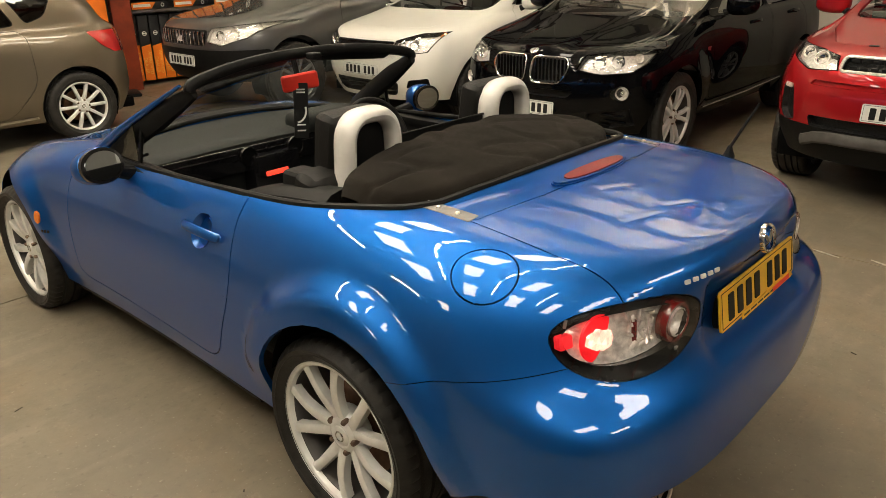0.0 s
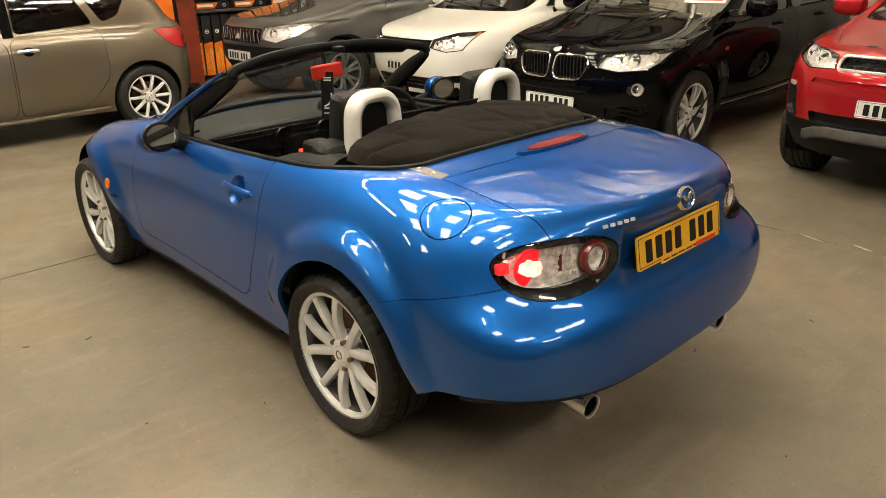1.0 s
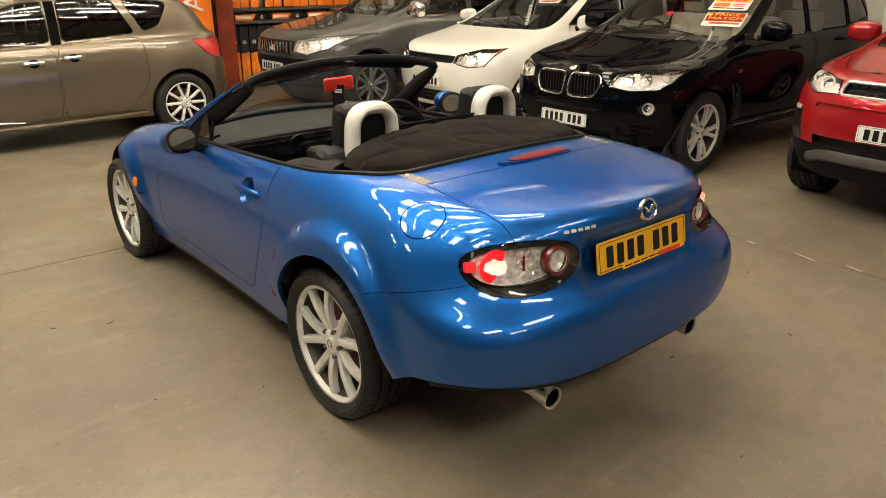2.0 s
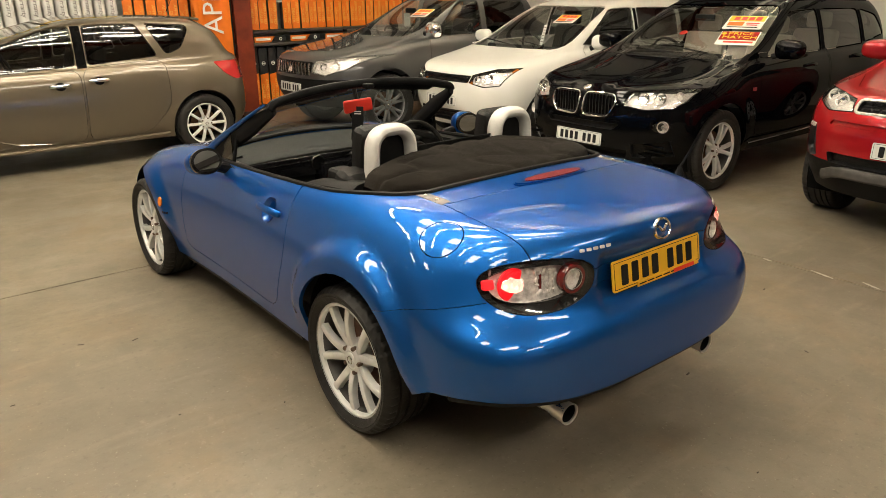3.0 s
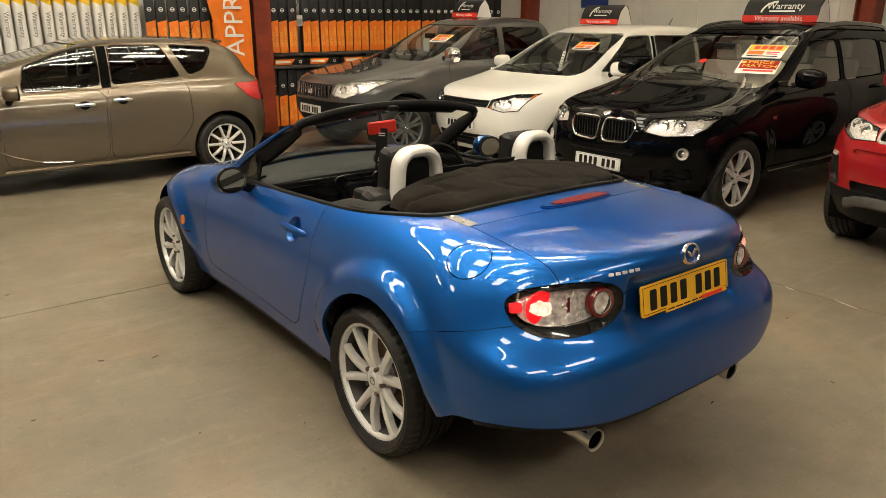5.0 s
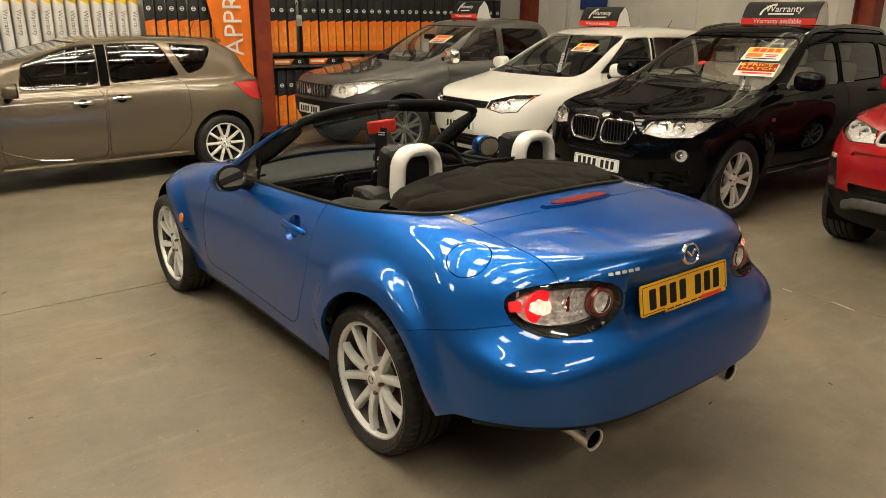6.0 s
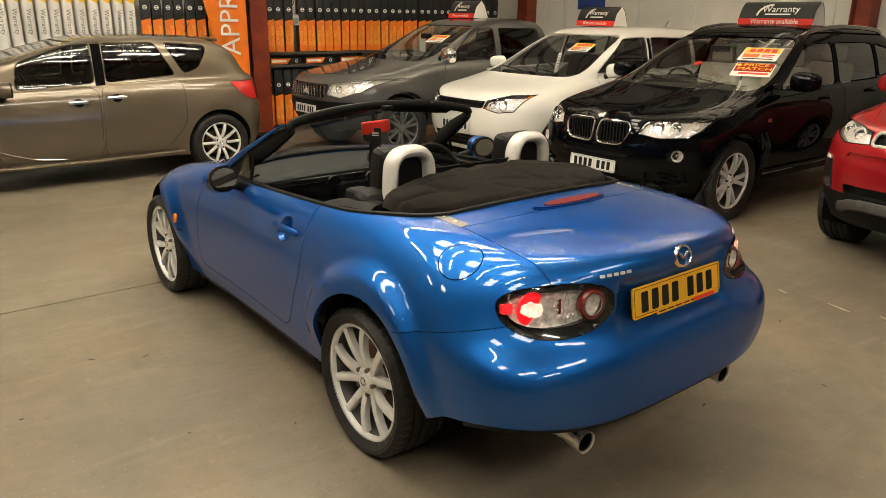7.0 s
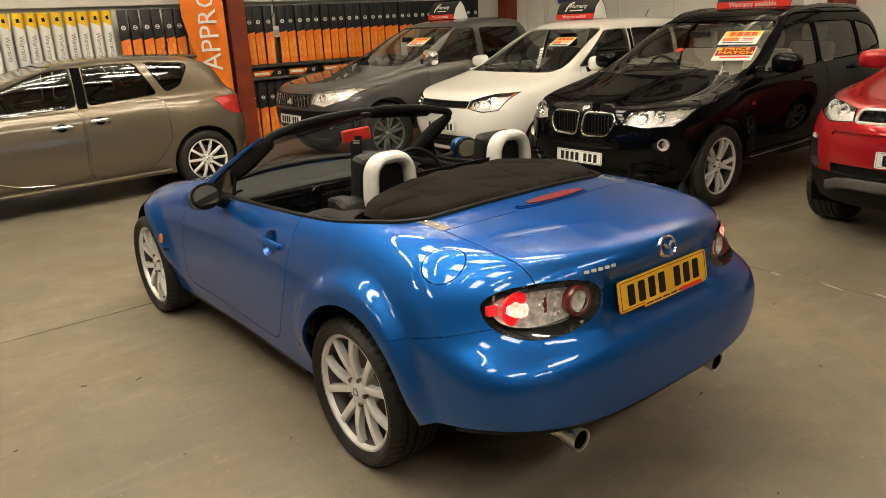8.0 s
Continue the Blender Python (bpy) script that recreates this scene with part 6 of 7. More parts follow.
def dress_red(bm):
    tree = SKINS[red.name]
    for s in (-1, 1):
        cut_lamp(red, bm, [(0.46, 0.90), (0.66, 0.885), (0.84, 0.95), (0.88, 1.03), (0.62, 1.01), (0.48, 0.985)], s, ahead,
                 [(0.60, 0.945, 0.04, CHROME, "bowl"), (0.60, 0.945, 0.052, LAMP_SILVER, "ring"), (0.72, 0.965, 0.045, LAMP_SILVER, "ring"), (0.72, 0.965, 0.03, CHROME, "bowl")], LAMP_BEZEL, 0.045)
        slot = opening(red, bm, rounded([(s * 0.70, 0.55), (s * 0.79, 0.53), (s * 0.84, 0.58), (s * 0.84, 0.76), (s * 0.74, 0.77)], 0.02), "side_intake", MESH_BLACK, 0.04)
        p, n = on_nose(tree, s * 0.78, 0.765)
        placed(part("lamp_strip", slab(rounded(rect(0.10, 0.03), 0.01), 0.01, pose(0, -0.008, 0)), LAMP_SILVER, slot), mount(p, n))
        door_mirror(red, s * 1.00, 1.78, 1.21, RED_PAINT, s, (0.13, 0.10, 0.085), (0.13, 0.05, -0.07), GLOSS_BLACK)
    frame = rounded([(-0.45, 0.90), (0.45, 0.90), (0.44, 0.985), (-0.44, 0.985)], 0.03)
    g = opening(red, bm, frame, "grille", MESH_BLACK, 0.04)
    part("grille_frame", nose_line(tree, frame, 0.011), LAMP_SILVER, g, "silver grille frame")
    bars(g, tree, [(-0.38 + 0.063 * k, z) for k in range(13) for z in (0.922, 0.962)], GREY_PLASTIC, 0.02, (0.045, 0.015, 0.02), "mesh_bar")
    opening(red, bm, rounded([(-0.62, 0.80), (0.62, 0.80), (0.60, 0.83), (-0.60, 0.83)], 0.012), "nose_slot", RED_PAINT, 0.018)
    low = opening(red, bm, rounded([(-0.58, 0.53), (0.58, 0.53), (0.60, 0.605), (-0.60, 0.605)], 0.025), "lower_intake", MESH_BLACK, 0.05)
    for k in range(5):
        p, n = cast(tree, (-0.34 + 0.17 * k, 9, 1.035), NOSE)
        placed(part("bonnet_bar", slab(rounded(rect(0.06, 0.03), 0.008, 2), 0.006, pose(0, -0.004, 0)), GREY_PLASTIC, red), mount(p, n))
    p, n = on_nose(tree, 0, 0.675)
    number_plate(red, mount(p + n * 0.012, (0, 1, 0.05)), WHITE_PLATE)
    skirt = lift(bm, region(bm, [(2.95, 0.1), (4.1, 0.1), (4.1, 0.535), (2.98, 0.535)], (1, 2), lambda c, n: c.y > 2.9))
    part("bumper_skirt", edge_in(skirt, 0.02, 0.001), BLACK_PLASTIC, red, "black plastic lower bumper")
    pts = []
    for x in np.linspace(-0.62, 0.62, 15):
        p, n = on_nose(tree, float(x), 0.43 + 0.05 * min(1, max(0, 0.62 - abs(x)) / 0.12))
        pts.append(p + n * 0.01)
    part("skid_strip", tube(pts, 0.042, 8, flat=0.5), ALLOY_DIM, red, "satin silver skid strip")
    wipers(red, tree, 2.25, 1.14)
    bonnet_of(red, bm, RED_PAINT, 2.66, 0.95, 2.27, 3.20)


def dress_grey(bm):
    tree = SKINS[grey.name]
    for s in (-1, 1):
        cut_lamp(grey, bm, [(0.44, 0.80), (0.62, 0.76), (0.80, 0.84), (0.89, 0.99), (0.72, 0.97), (0.46, 0.93)], s, ahead,
                 [(0.56, 0.86, 0.045, CHROME, "bowl"), (0.68, 0.875, 0.05, LAMP_SILVER, "bowl"), (0.79, 0.92, 0.035, LAMP_SILVER, "bowl")], HEAD_BEZEL, 0.045)
        cut_lamp(grey, bm, ellipse(0.66, 0.55, 0.055, 0.055, 20), s, ahead, [(0.66, 0.55, 0.04, CHROME, "bowl")], GLOSS_BLACK, 0.03, "fog_lamp")
        if s < 0:
            door_mirror(grey, s * 1.02, 2.38, 1.25, CHROME, s, (0.115, 0.09, 0.10), (0.14, 0.05, -0.04))
        for y in (1.50, 0.48):
            p, n = cast(tree, (s * 3, y, 1.05), (-s, 0, 0))
            pull_handle(grey, p, n, CHROME, GREY_PLASTIC, 0.22)
    g = opening(grey, bm, rounded([(-0.42, 0.755), (0.42, 0.755), (0.44, 0.915), (-0.44, 0.915)], 0.04), "grille", MESH_BLACK, 0.05)
    bars(g, tree, [(-0.40 + 0.066 * k, 0.835) for k in range(13)], CHROME, 0.004, (0.020, 0.03, 0.14), "chrome_slat")
    p, n = on_nose(tree, 0, 0.83)
    placed(part("nose_badge", slab([(-0.05, -0.04), (0.05, -0.04), (0.0, 0.05)], 0.01, pose(0, -0.01, 0)), LAMP_SILVER, grey, "plain bright badge", smooth=False), mount(p, n))
    skirt = lift(bm, region(bm, [(2.98, 0.2), (4.1, 0.2), (4.1, 0.72), (3.35, 0.72), (3.2, 0.60)], (1, 2), lambda c, n: c.y > 2.9))
    part("bumper_skirt", edge_in(skirt, 0.02, 0.001), BLACK_PLASTIC, grey, "dark lower bumper")
    p, n = on_nose(tree, 0, 0.60)
    number_plate(grey, mount(p + n * 0.012, (0, 1, 0.05)), WHITE_PLATE)
    wipers(grey, tree, 2.45, 1.16)
    screen_card(grey, tree, -0.30, 1.43, 0.32, 0.20, ())
    card = thing("green_card", "pale green paper card on the dash", "card", grey.matrix_world @ pose(-0.02, 2.06, 1.34, 0, 0, 180))
    part("paper", slab(rect(0.14, 0.17), 0.002), GREEN_CARD, card, smooth=False)
    bonnet_of(grey, bm, GREY_PAINT, 3.0, 0.905, 2.47, 3.52)


def dress_greige(bm):
    tree = SKINS[greige.name]
    for s in (-1, 1):
        t = lift(bm, region(bm, rounded([(-0.16, 0.995), (-0.28, 0.86), (-0.40, 0.79), (-0.80, 0.79), (-0.80, 1.0)], 0.03), (1, 2), lambda c, n: c.x * s > 0.25 and c.y < -0.1))
        part("tail_lamp", edge_in(t, 0.015, 0.003), RED_LENS, greige, "unlit red tail lamp")
        for y, z in ((1.43, 0.85), (1.06, 0.88)):
            p, n = cast(tree, (s * 3, y, z), (-s, 0, 0))
            pull_handle(greige, p, n, CHROME, DARK, 0.20)
        door_mirror(greige, s * 1.0, 2.06, 1.02, GREIGE_PAINT, s, (0.12, 0.10, 0.075), (0.10, 0.04, -0.10))
        part("sill_strip", tube([(s * 0.862, 0.42, 0.27), (s * 0.868, 1.3, 0.255), (s * 0.862, 2.22, 0.255)], 0.018, 8), GREIGE_PAINT, greige)
        crease = []
        for y, z in ((2.35, 0.55), (2.19, 0.43), (1.97, 0.345), (1.85, 0.315), (1.6, 0.29)):
            p, n = cast(tree, (s * 3, y, z), (-s, 0, 0))
            crease.append(p - n * 0.004)
        part("door_crease", tube(spline(crease, 5), 0.010, 8), GREIGE_PAINT, greige)
    part("roof_spoiler", box(0.96, 0.10, 0.030, (0, -0.145, 1.440), 0.012, turn=pose(0, 0, 0, 10)), GREIGE_PAINT, greige)
    placed(part("roof_aerial", tube([(0, 0, 0), (0, -0.07, 0.13)], [0.006, 0.003], 6), BLACK_PLASTIC, greige), pose(0, 0.0, 1.51))


roof_sign(5.68, 2.02, 1.675, 0.84)
roof_sign(5.4, 4.28, 1.625, 0.62)
roof_sign(4.72, 6.18, 1.70, 0.56)

# black estate-bodied 4x4
black = thing("black_suv_car", "glossy black five-door off-roader parked nose out", "car", pose(6.54, 2.04, 0, 0, 0, 90), "parked cars")
bk = dict(wb=2.81, ro=0.96, fo=0.84, hw=0.945, sill=0.28, bump=0.55, nose=0.93, cowl=1.09, belt=1.15, roof=1.68, cy=2.40, ty=1.50, ry=0.72, by=0.92, rw=0.63)
bm = carcass(black, BLACK_PAINT, car_rings(**bk), 2.81, 0.405,
             [([(2.0, 1.115), (0.92, 1.12), (0.90, 1.52), (1.42, 1.51)], GLASS_SMOKE), ([(0.84, 1.12), (-0.02, 1.14), (-0.02, 1.50), (0.82, 1.52)], GLASS_TINT), ([(-0.09, 1.15), (-0.62, 1.22), (-0.46, 1.43), (-0.09, 1.50)], GLASS_TINT)],
             (0.815, 0.635, 1.115, 1.560, 1.2),
             [[(2.20, 1.16), (2.25, 0.42), (0.90, 0.40), (0.87, 1.16)], [(0.85, 1.16), (0.86, 0.40), (0.45, 0.42), (0.0, 0.78), (-0.04, 1.16)]],
             [[(0.912, 1.13), (0.848, 1.13), (0.83, 1.51), (0.892, 1.51)], [(-0.028, 1.16), (-0.082, 1.16), (-0.082, 1.485), (-0.028, 1.485)]], 2.42)
dress_black(bm)
part("body", edge_in(bm, 0.02, 0.001), BLACK_PAINT, black)
wells(black, 0.80, (0, 2.81), 0.39)
part("floor_pan", box(1.3, 4.2, 0.1, (0, 1.35, 0.32), 0.02), DARK, black)
four_wheels(black, 0.80, 2.81, 0.36, width=0.245, rim=0.25, spokes=5, twin=0.13, spread=0.15, dish=0.03)
cabin(black, 0.935, 2.81, 1.08, BEIGE_CLOTH)

# white small off-roader
white = thing("white_suv_car", "white five-door crossover parked nose out", "car", pose(6.55, 4.20, 0, 0, 0, 90), "parked cars")
wk = dict(wb=2.65, ro=0.88, fo=0.86, hw=0.915, sill=0.27, bump=0.55, nose=0.92, cowl=1.05, belt=1.11, roof=1.63, cy=2.36, ty=1.46, ry=0.55, by=0.80, rw=0.63, fr=0.85)
bm = carcass(white, WHITE_PAINT, car_rings(**wk), 2.65, 0.385,
             [([(2.05, 1.11), (1.06, 1.12), (1.04, 1.505), (1.44, 1.50)], GLASS_SMOKE), ([(0.98, 1.12), (0.16, 1.16), (0.16, 1.49), (0.96, 1.505)], GLASS_SMOKE), ([(0.09, 1.17), (-0.42, 1.24), (-0.30, 1.43), (0.09, 1.49)], GLASS_TINT)],
             (0.74, 0.60, 1.08, 1.53, 1.0),
             [[(2.05, 1.12), (2.10, 0.42), (1.04, 0.40), (1.01, 1.12)], [(0.99, 1.12), (1.0, 0.40), (0.42, 0.42), (0.14, 0.75), (0.12, 1.12)]],
             [[(1.05, 1.13), (0.99, 1.13), (0.97, 1.495), (1.03, 1.495)]])
dress_white(bm)
part("body", edge_in(bm, 0.02, 0.001), WHITE_PAINT, white)
wells(white, 0.79, (0, 2.65), 0.37)
part("floor_pan", box(1.3, 4.0, 0.1, (0, 1.3, 0.32), 0.02), DARK, white)
four_wheels(white, 0.79, 2.65, 0.345, width=0.225, rim=0.23, spokes=5, twin=0.15, spread=0.17)
cabin(white, 0.915, 2.65, 1.03, LEATHER)

# red compact off-roader
red = thing("red_suv_car", "bright red compact off-roader parked nose out", "car", pose(6.68, -0.59, 0, 0, 0, 90), "parked cars")
rk = dict(wb=2.66, ro=0.80, fo=0.86, hw=0.95, sill=0.30, bump=0.60, nose=1.0, cowl=1.12, belt=1.20, roof=1.62, cy=2.25, ty=1.35, ry=0.60, by=0.76, rw=0.66, fr=0.85, nf=2.9)
bm = carcass(red, RED_PAINT, car_rings(**rk), 2.66, 0.405,
             [([(2.0, 1.18), (1.02, 1.18), (1.00, 1.50), (1.36, 1.50)], GLASS_TINT), ([(0.94, 1.18), (0.12, 1.22), (0.12, 1.49), (0.92, 1.50)], GLASS_TINT)],
             (0.71, 0.60, 1.15, 1.515, 1.0),
             [[(2.05, 1.21), (2.10, 0.45), (1.00, 0.43), (0.97, 1.21)]])
wells(red, 0.81, (0, 2.66), 0.39)
part("floor_pan", box(1.3, 3.8, 0.1, (0, 1.3, 0.34), 0.02), DARK, red)
four_wheels(red, 0.81, 2.66, 0.36, width=0.235, rim=0.24, spokes=5, twin=0.15, spread=0.17)
cabin(red, 0.95, 2.66, 1.12, LEATHER)
dress_red(bm)
part("body", edge_in(bm, 0.02, 0.001), RED_PAINT, red)

# grey pick-up
grey = thing("grey_pickup_truck", "dark grey double-cab pick-up truck with chrome grille", "pick-up truck", pose(6.03, 6.10, 0, 0, 0, 90), "parked cars")
gk = dict(wb=3.0, ro=1.25, fo=0.88, hw=0.905, sill=0.38, bump=0.62, nose=0.99, cowl=1.14, belt=1.16, roof=1.71, cy=2.45, ty=1.62, ry=-0.22, by=-0.10, rw=0.62, fr=0.8)
bm = carcass(grey, GREY_PAINT, car_rings(**gk), 3.0, 0.43,
             [([(2.22, 1.17), (1.36, 1.17), (1.34, 1.585), (1.66, 1.58)], GLASS_SMOKE), ([(1.27, 1.17), (0.42, 1.19), (0.50, 1.57), (1.25, 1.585)], GLASS_TINT)],
             (0.68, 0.57, 1.17, 1.605, 1.3),
             [[(2.30, 1.16), (2.35, 0.48), (1.34, 0.48), (1.30, 1.16)], [(1.28, 1.16), (1.30, 0.48), (0.55, 0.48), (0.32, 0.8), (0.30, 1.16)]])
dress_grey(bm)
part("body", edge_in(bm, 0.02, 0.001), GREY_PAINT, grey)
wells(grey, 0.78, (0, 3.0), 0.41)
part("floor_pan", box(1.3, 4.6, 0.1, (0, 1.3, 0.42), 0.02), DARK, grey)
four_wheels(grey, 0.775, 3.0, 0.38, width=0.245, rim=0.235, spokes=6, twin=0.13, spread=0.14, alloy=ALLOY_GREY)
cabin(grey, 0.905, 3.0, 1.10, LEATHER, floor=0.5)

# greige people carrier
greige = thing("greige_mpv_car", "greige metallic five-door people carrier parked side on", "car", pose(0.91, 6.64, 0, 0, 0, 90), "parked cars")
pk = dict(wb=2.644, ro=0.68, fo=0.87, hw=0.895, sill=0.22, bump=0.52, nose=0.85, cowl=1.0, belt=1.05, roof=1.495, cy=2.75, ty=1.50, ry=0.24, by=0.48, rw=0.64, fr=0.85, rr=0.4)
bm = carcass(greige, GREIGE_PAINT, car_rings(**pk), 2.644, 0.365,
             [([(1.97, 0.99), (1.24, 1.03), (1.22, 1.415), (1.45, 1.40), (1.92, 1.24)], GLASS_SMOKE), ([(1.13, 1.03), (0.41, 1.085), (0.58, 1.42), (1.11, 1.42)], GLASS_TINT), ([(0.32, 1.09), (0.15, 1.15), (0.02, 1.35), (0.05, 1.39), (0.49, 1.42)], GLASS_TINT)],
             (0.68, 0.58, 1.04, 1.435, 1.2),
             [[(2.20, 0.97), (2.20, 0.30), (1.25, 0.27), (1.22, 1.0)], [(1.20, 1.01), (1.23, 0.27), (0.62, 0.29), (0.36, 0.58), (0.36, 1.05)]],
             [[(1.232, 1.005), (1.138, 1.01), (1.12, 1.415), (1.212, 1.412)]])
dress_greige(bm)
part("body", edge_in(bm, 0.02, 0.001), GREIGE_PAINT, greige)
wells(greige, 0.77, (0, 2.644), 0.35)
part("floor_pan", box(1.3, 3.8, 0.1, (0, 1.3, 0.26), 0.02), DARK, greige)
four_wheels(greige, 0.775, 2.644, 0.325, width=0.215, rim=0.225, spokes=10, twin=0, dish=0.02)
cabin(greige, 0.895, 2.644, 0.96, LEATHER, floor=0.36)

# ---- wall stock: rows of upright roof boards on two racks ----
FRONT = 8.35
UP_Z, LOW_Z, BOARD_H = 1.17, 0.06, 0.85
word_approved = mesh_from("words", words("APPROVED", 0.062, 0.001), ORANGE_INK, False)
word_dealer = mesh_from("words", words("DEALER", 0.062, 0.001), ORANGE_INK, False)
word_warranty = mesh_from("words", words("Warranty", 0.078, 0.001), GREY_INK, False)


def orange_board():
    ob = thing("roof_board", "black and orange printed roof board standing on a rack", "sign board", group="orange roof boards")
    w, d, h = 0.124, 0.22, BOARD_H
    part("board", box(w, d, h, (0, d / 2, h / 2), 0.006), BLACK_CARD, ob)
    part("orange_field", slab([(-w / 2, 0.004), (w / 2, 0.004), (w / 2, h * 0.565), (-w / 2, h * 0.53)], 0.004, pose(0, -0.004, 0)), ORANGE, ob, smooth=False)
    part("roundel", lathe([(0.020, -0.006), (0.030, -0.006)], 20, "y", (0, 0, h * 0.73)), PALE, ob, smooth=False)
    part("roundel_bar", slab(rect(0.05, 0.012, 0, h * 0.73), 0.002, pose(0, -0.007, 0)), PALE, ob, smooth=False)
    for me, x, z in ((word_approved, 0.027, 0.235), (word_dealer, -0.030, 0.20)):
        t = part("lettering", me, PALE, ob)
        t.matrix_basis = pose(x, -0.0055, z, 0, 90, 0) @ Matrix.Diagonal((1.0, 1, 0.95, 1))
    return ob


def white_board():
    ob = thing("white_board", "white roof board with yellow cap and dark lettering", "sign board", group="white roof boards")
    h = BOARD_H
    n = 14
    for name, z0, z1, material in (("board", 0, h * 0.80, PALE), ("yellow_cap", h * 0.80, h, YELLOW)):
        bm = bmesh.new()
        rows = []
        for i in range(n + 1):
            a = math.pi * i / n
            x, y = -0.062 * math.cos(a), 0.055 - 0.055 * math.sin(a)
            cut = 0.03 * math.cos(a)
            rows.append([bm.verts.new((x, y, z0 + (cut if z0 else 0))), bm.verts.new((x, y, z1 + (0 if z0 else cut)))])
        rows.append([bm.verts.new((0.062, 0.2, z0)), bm.verts.new((0.062, 0.2, z1))])
        rows.insert(0, [bm.verts.new((-0.062, 0.2, z0)), bm.verts.new((-0.062, 0.2, z1))])
        for a, b in zip(rows, rows[1:]):
            bm.faces.new((a[0], b[0], b[1], a[1]))
        bm.faces.new([r[1] for r in rows])
        bm.faces.new([r[0] for r in rows][::-1])
        bmesh.ops.recalc_face_normals(bm, faces=bm.faces)
        part(name, bm, material, ob)
    t = part("lettering", word_warranty, INK, ob)
    t.matrix_basis = pose(0, -0.0035, h * 0.50, 0, 90, 0)
    part("mark", slab([(-0.02, h * 0.87), (0.02, h * 0.87), (0.012, h * 0.93), (-0.02, h * 0.92)], 0.002, pose(0, -0.003, 0)), INK, ob, smooth=False)
    return ob


rng = random.Random(4)
ob1 = orange_board()
spots = [(0.99 + i * 0.152, UP_Z) for i in range(11)] + [(2.80 + i * 0.152, UP_Z) for i in range(3)] + [(3.34 + i * 0.152, UP_Z) for i in range(27)]
spots += [(2.42 + i * 0.152, LOW_Z) for i in range(24)]
for k, (x, z) in enumerate(spots):
    m = pose(x + rng.uniform(-0.006, 0.006), FRONT + rng.uniform(-0.012, 0.012), z, 0, rng.uniform(-0.6, 0.6), -14 + rng.uniform(-3, 3))
    if k == 0:
        ob1.matrix_basis = m
    else:
        copy_thing(ob1, m)
ob2 = white_board()
for k in range(17):
    x = 0.80 - k * 0.152
    m = pose(x + rng.uniform(-0.005, 0.005), FRONT + rng.uniform(-0.01, 0.01), UP_Z, 0, rng.uniform(-0.5, 0.5), -4 + rng.uniform(-2, 2))
    if k == 0:
        ob2.matrix_basis = m
    else:
        copy_thing(ob2, m)

rack = thing("wall_rack", "dark steel rack shelves along the wall", "shelf")
part("shelf_board", box(9.2, 0.42, 0.035, (3.2, FRONT + 0.20, 1.145), 0.004), SHELF_STEEL, rack)
part("shelf_board", box(6.0, 0.52, 0.035, (5.0, FRONT + 0.15, 0.965), 0.004), SHELF_STEEL, rack)
for x in (-1.2, 1.08, 2.45, 4.6, 6.6, 7.7):
    part("upright", box(0.05, 0.05, 1.16, (x, FRONT + 0.38, 0.58), 0.004), SHELF_STEEL, rack)
for k, x in enumerate((2.98, 3.58, 4.2)):
    ob = thing("lying_board", "orange and black roof board lying flat on a shelf", "sign board", pose(x, FRONT - 0.06, 0.985), "lying roof boards")
    part("board", box(0.53, 0.30, 0.09, (0.02, 0.15, 0.05), 0.02), BLACK_CARD, ob)
    part("orange_field", slab([(-0.24, 0.008), (0.03, 0.008), (0.10, 0.092), (-0.24, 0.092)], 0.006, pose(0, -0.008, 0)), ORANGE, ob, smooth=False)
    part("roundel", lathe([(0.016, -0.010), (0.026, -0.010)], 16, "y", (0.19, 0, 0.05)), PALE, ob, smooth=False)
    part("lettering", slab(rect(0.24, 0.035, -0.10, 0.052), 0.003, pose(0, -0.011, 0)), PALE, ob, smooth=False)

flag = thing("feather_flag", "orange feather flag with pale lettering", "flag", pose(1.96, FRONT - 0.42, 0, 0, 0, -18))
bm = bmesh.new()
rows = []
for j in range(25):
    v = j / 24
    z = 0.62 + 2.8 * v
    left, right = -0.02 - 0.28 * min(1, v * 2.2) , 0.27 - 0.02 * v
    rows.append([bm.verts.new((left + (right - left) * i / 10, 0.022 * math.sin(i * 0.9 + v * 3) + 0.01 * math.sin(v * 9), z)) for i in range(11)])
for a, b in zip(rows, rows[1:]):
    for i in range(10):
        bm.faces.new((a[i], a[i + 1], b[i + 1], b[i]))
part("cloth", edge_in(bm, 0.003), ORANGE, flag)
part("pole", tube([(0.28, 0, 0.0), (0.27, 0, 3.45)], 0.012, 8), GREY_PLASTIC, flag)
part("flag_base", box(0.4, 0.4, 0.04, (0.28, 0, 0.02), 0.01), BLACK_PLASTIC, flag)
w = part("lettering", words("APPROVED", 0.36, 0.001), PALE, flag, smooth=False)
w.matrix_basis = pose(0.04, -0.035, 2.06, 0, -90, 0)

structure("wall_rail_1", box(X1 - X0, 0.10, 0.09, ((X0 + X1) / 2, Y1 - 0.05, 2.13), 0.01), WALL_PANEL, "pale sheeting rail on the wall")
structure("wall_rail_2", box(X1 - X0, 0.06, 0.05, ((X0 + X1) / 2, Y1 - 0.03, 2.36), 0.01), WALL_PANEL, "pale sheeting rail on the wall")
for i, y in enumerate(np.arange(-2.8, 8.3, 1.1)):
    structure("wall_joint_%d" % (i + 1), box(0.012, 0.018, ROOF_Z, (X1 - 0.006, float(y), ROOF_Z / 2)), CONDUIT, "panel joint cover strip")
sw = thing("switch_box", "grey wall switch box with a black cable", "switch box", pose(3.225, FRONT + 0.05, 1.66))
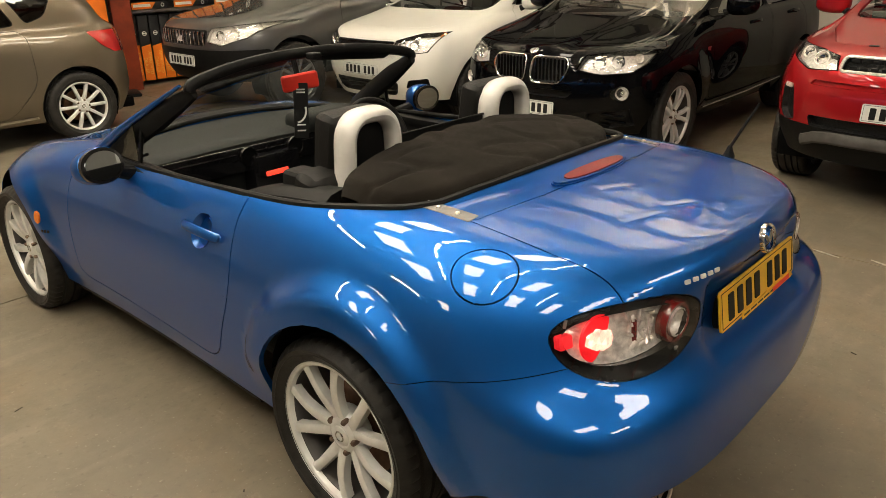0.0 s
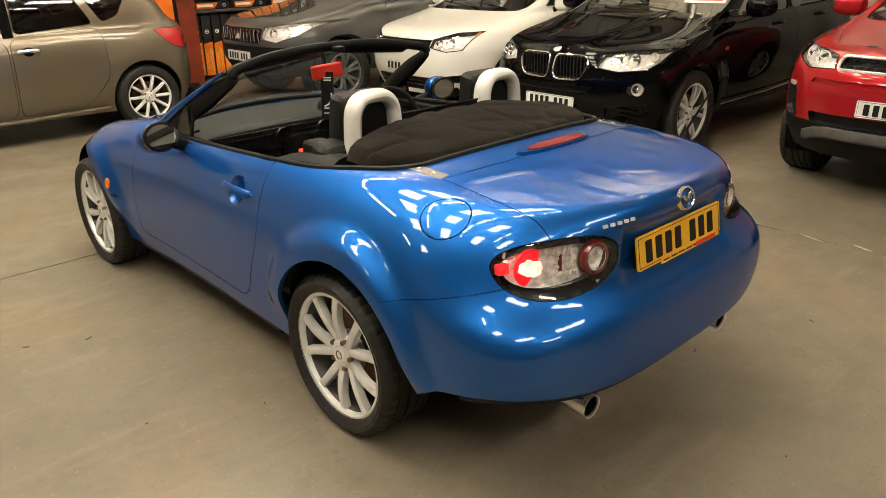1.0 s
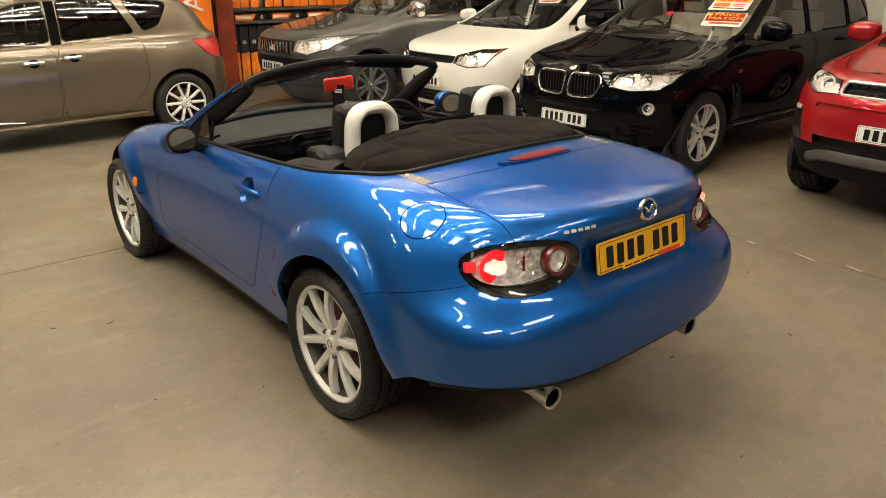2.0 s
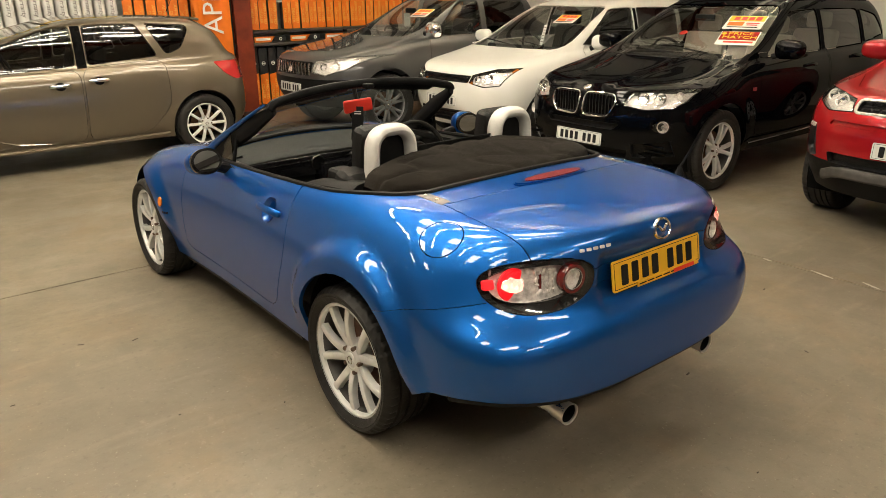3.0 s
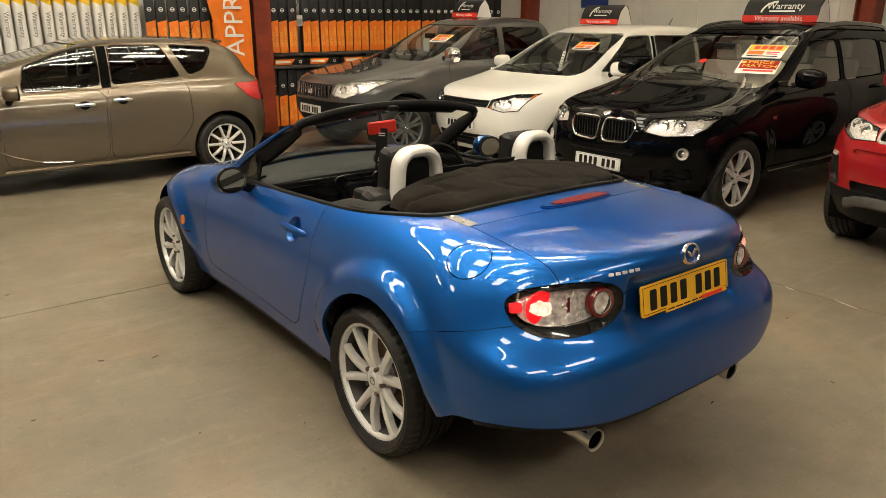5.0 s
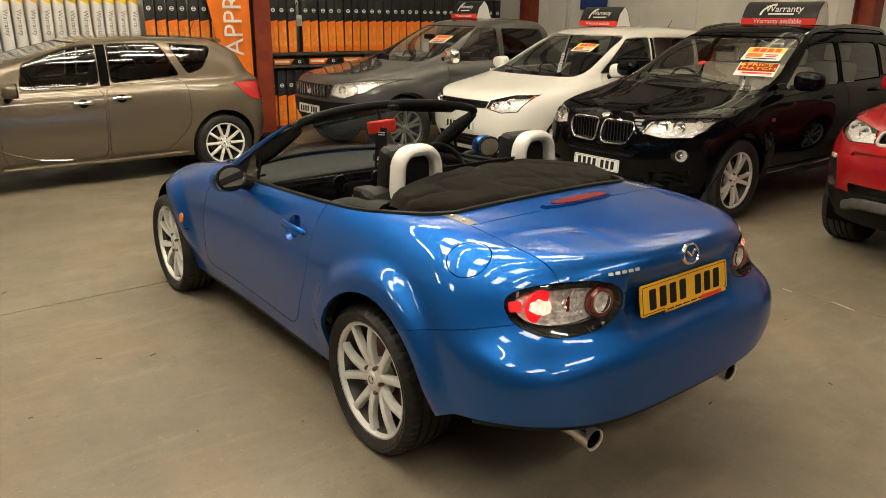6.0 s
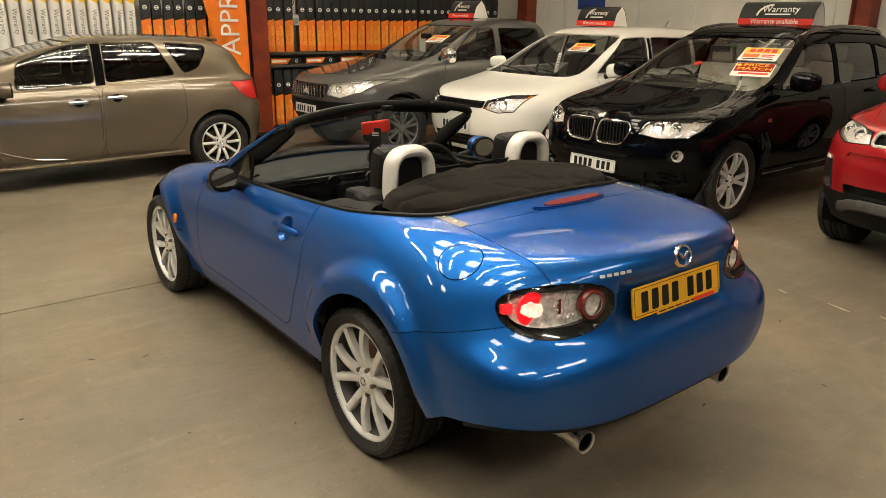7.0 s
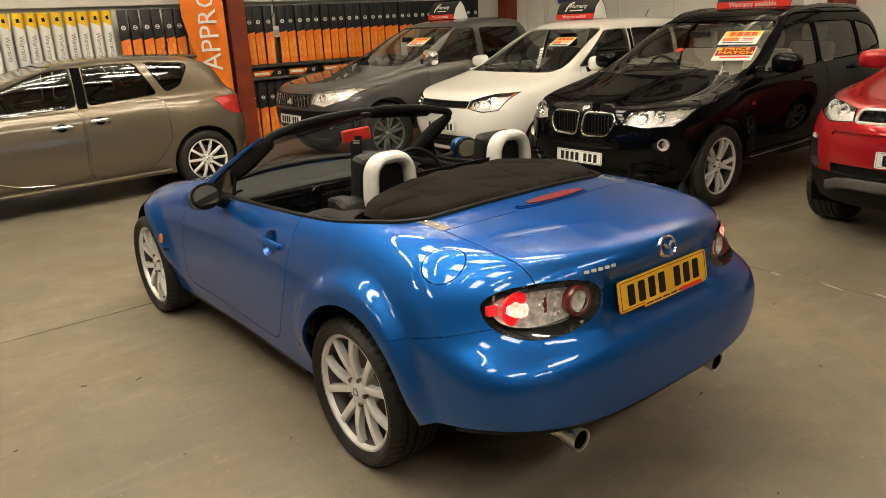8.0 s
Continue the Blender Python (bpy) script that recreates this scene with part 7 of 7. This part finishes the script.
part("case", box(0.13, 0.08, 0.16, (0, 0, -0.02), 0.014), CONDUIT, sw)
part("window", box(0.09, 0.012, 0.09, (0, -0.04, -0.035), 0.004), GREEN_CARD, sw)
part("cable", tube(spline([(-0.02, 0, 0.06), (-0.035, 0.0, 0.16), (0.03, 0.02, 0.30), (0.05, 0.05, 0.7)], 6), 0.007, 6), BLACK_PLASTIC, sw)
board = thing("blue_wall_sign", "dark blue sign board on the wall", "sign", pose(X1 - 0.02, 7.05, 2.08, 0, 0, -90))
part("panel", box(0.62, 0.03, 0.42, (0, 0, 0), 0.005), BLUE_SIGN, board)


# small litter on the floor
DIRT = shader("dirt", (0.05, 0.04, 0.03), 0.9, vary=0.3, scale=90)
for k, (x, y, sx, sy, a) in enumerate(((-1.27, 1.42, 0.035, 0.008, 20), (-1.51, 1.54, 0.03, 0.012, -30), (0.65, -0.65, 0.028, 0.014, 10), (-0.95, 0.35, 0.012, 0.008, 50), (-1.9, 1.1, 0.02, 0.01, 0), (-1.35, 0.55, 0.01, 0.01, 0),
                                       (1.3, -0.9, 0.025, 0.01, 70), (1.9, -0.35, 0.02, 0.012, 15), (-1.75, 2.9, 0.03, 0.015, 40), (0.2, -1.25, 0.012, 0.008, 0), (2.1, 0.4, 0.03, 0.008, -50), (-2.3, 3.3, 0.04, 0.012, 5))):
    bit = thing("floor_crumb", "small dark crumb of dirt lying on the concrete", "dirt", pose(x, y, 0.002, 0, 0, a), "floor crumbs")
    part("crumb", box(sx, sy * 0.6, 0.003, (0, 0, 0.0), 0.0014), DIRT, bit)
CHIP = shader("pale_chip", (0.42, 0.39, 0.33), 0.85, vary=0.2, scale=60)
for x, y, ln, a in ((2.41, -0.46, 0.16, 76), (2.45, -0.74, 0.12, 72), (2.40, -0.10, 0.07, 80), (2.44, 0.72, 0.10, 84), (2.46, 1.05, 0.06, 70), (2.43, -1.35, 0.09, 78)):
    chip = thing("floor_chip", "pale chipped edge along the concrete joint", "chip", pose(x, y, 0.0015, 0, 0, a), "floor chips")
    t = bmesh.new()
    n = 9
    top = [t.verts.new((ln * (i / (n - 1) - 0.5), 0.010 * math.sin(math.pi * (i + 0.4) / n) * (0.6 + 0.4 * math.cos(i * 2.3)), 0.0015)) for i in range(n)]
    low = [t.verts.new((v.co.x, -v.co.y * 0.7 - 0.002, 0.0015)) for v in top]
    for k in range(n - 1):
        t.faces.new((low[k], low[k + 1], top[k + 1], top[k]))
    part("chip", edge_in(t, 0.003), CHIP, chip, smooth=False)

p, n = cast(SKINS[white.name], (-0.18, 9, 1.25), NOSE)
strip = thing("paper_strip", "narrow white printed paper strip inside a windscreen", "paper", white.matrix_world @ mount(p - n * 0.05, (0, 1, 0.35)))
part("paper", slab(rect(0.05, 0.24), 0.001), PALE, strip, smooth=False)
for k in range(6):
    part("bar", slab(rect(0.036, 0.008, 0, 0.09 - 0.034 * k), 0.001, pose(0, -0.001, 0)), GREY_INK, strip, smooth=False)
for k, y in enumerate((7.62, 7.70)):
    pipe = thing("wall_conduit", "thin pale electrical conduit clipped to the wall", "conduit", pose(X1 - 0.03, y, 0), "wall conduits")
    part("pipe", tube([(0, 0, 1.2), (0, 0, 3.0), (0, 0, ROOF_Z - 0.2)], 0.011, 8), CONDUIT, pipe)
    for z in (1.6, 2.2, 2.8, 3.6, 4.4):
        part("clip", box(0.026, 0.034, 0.02, (0.008, 0, z), 0.004), CONDUIT, pipe)
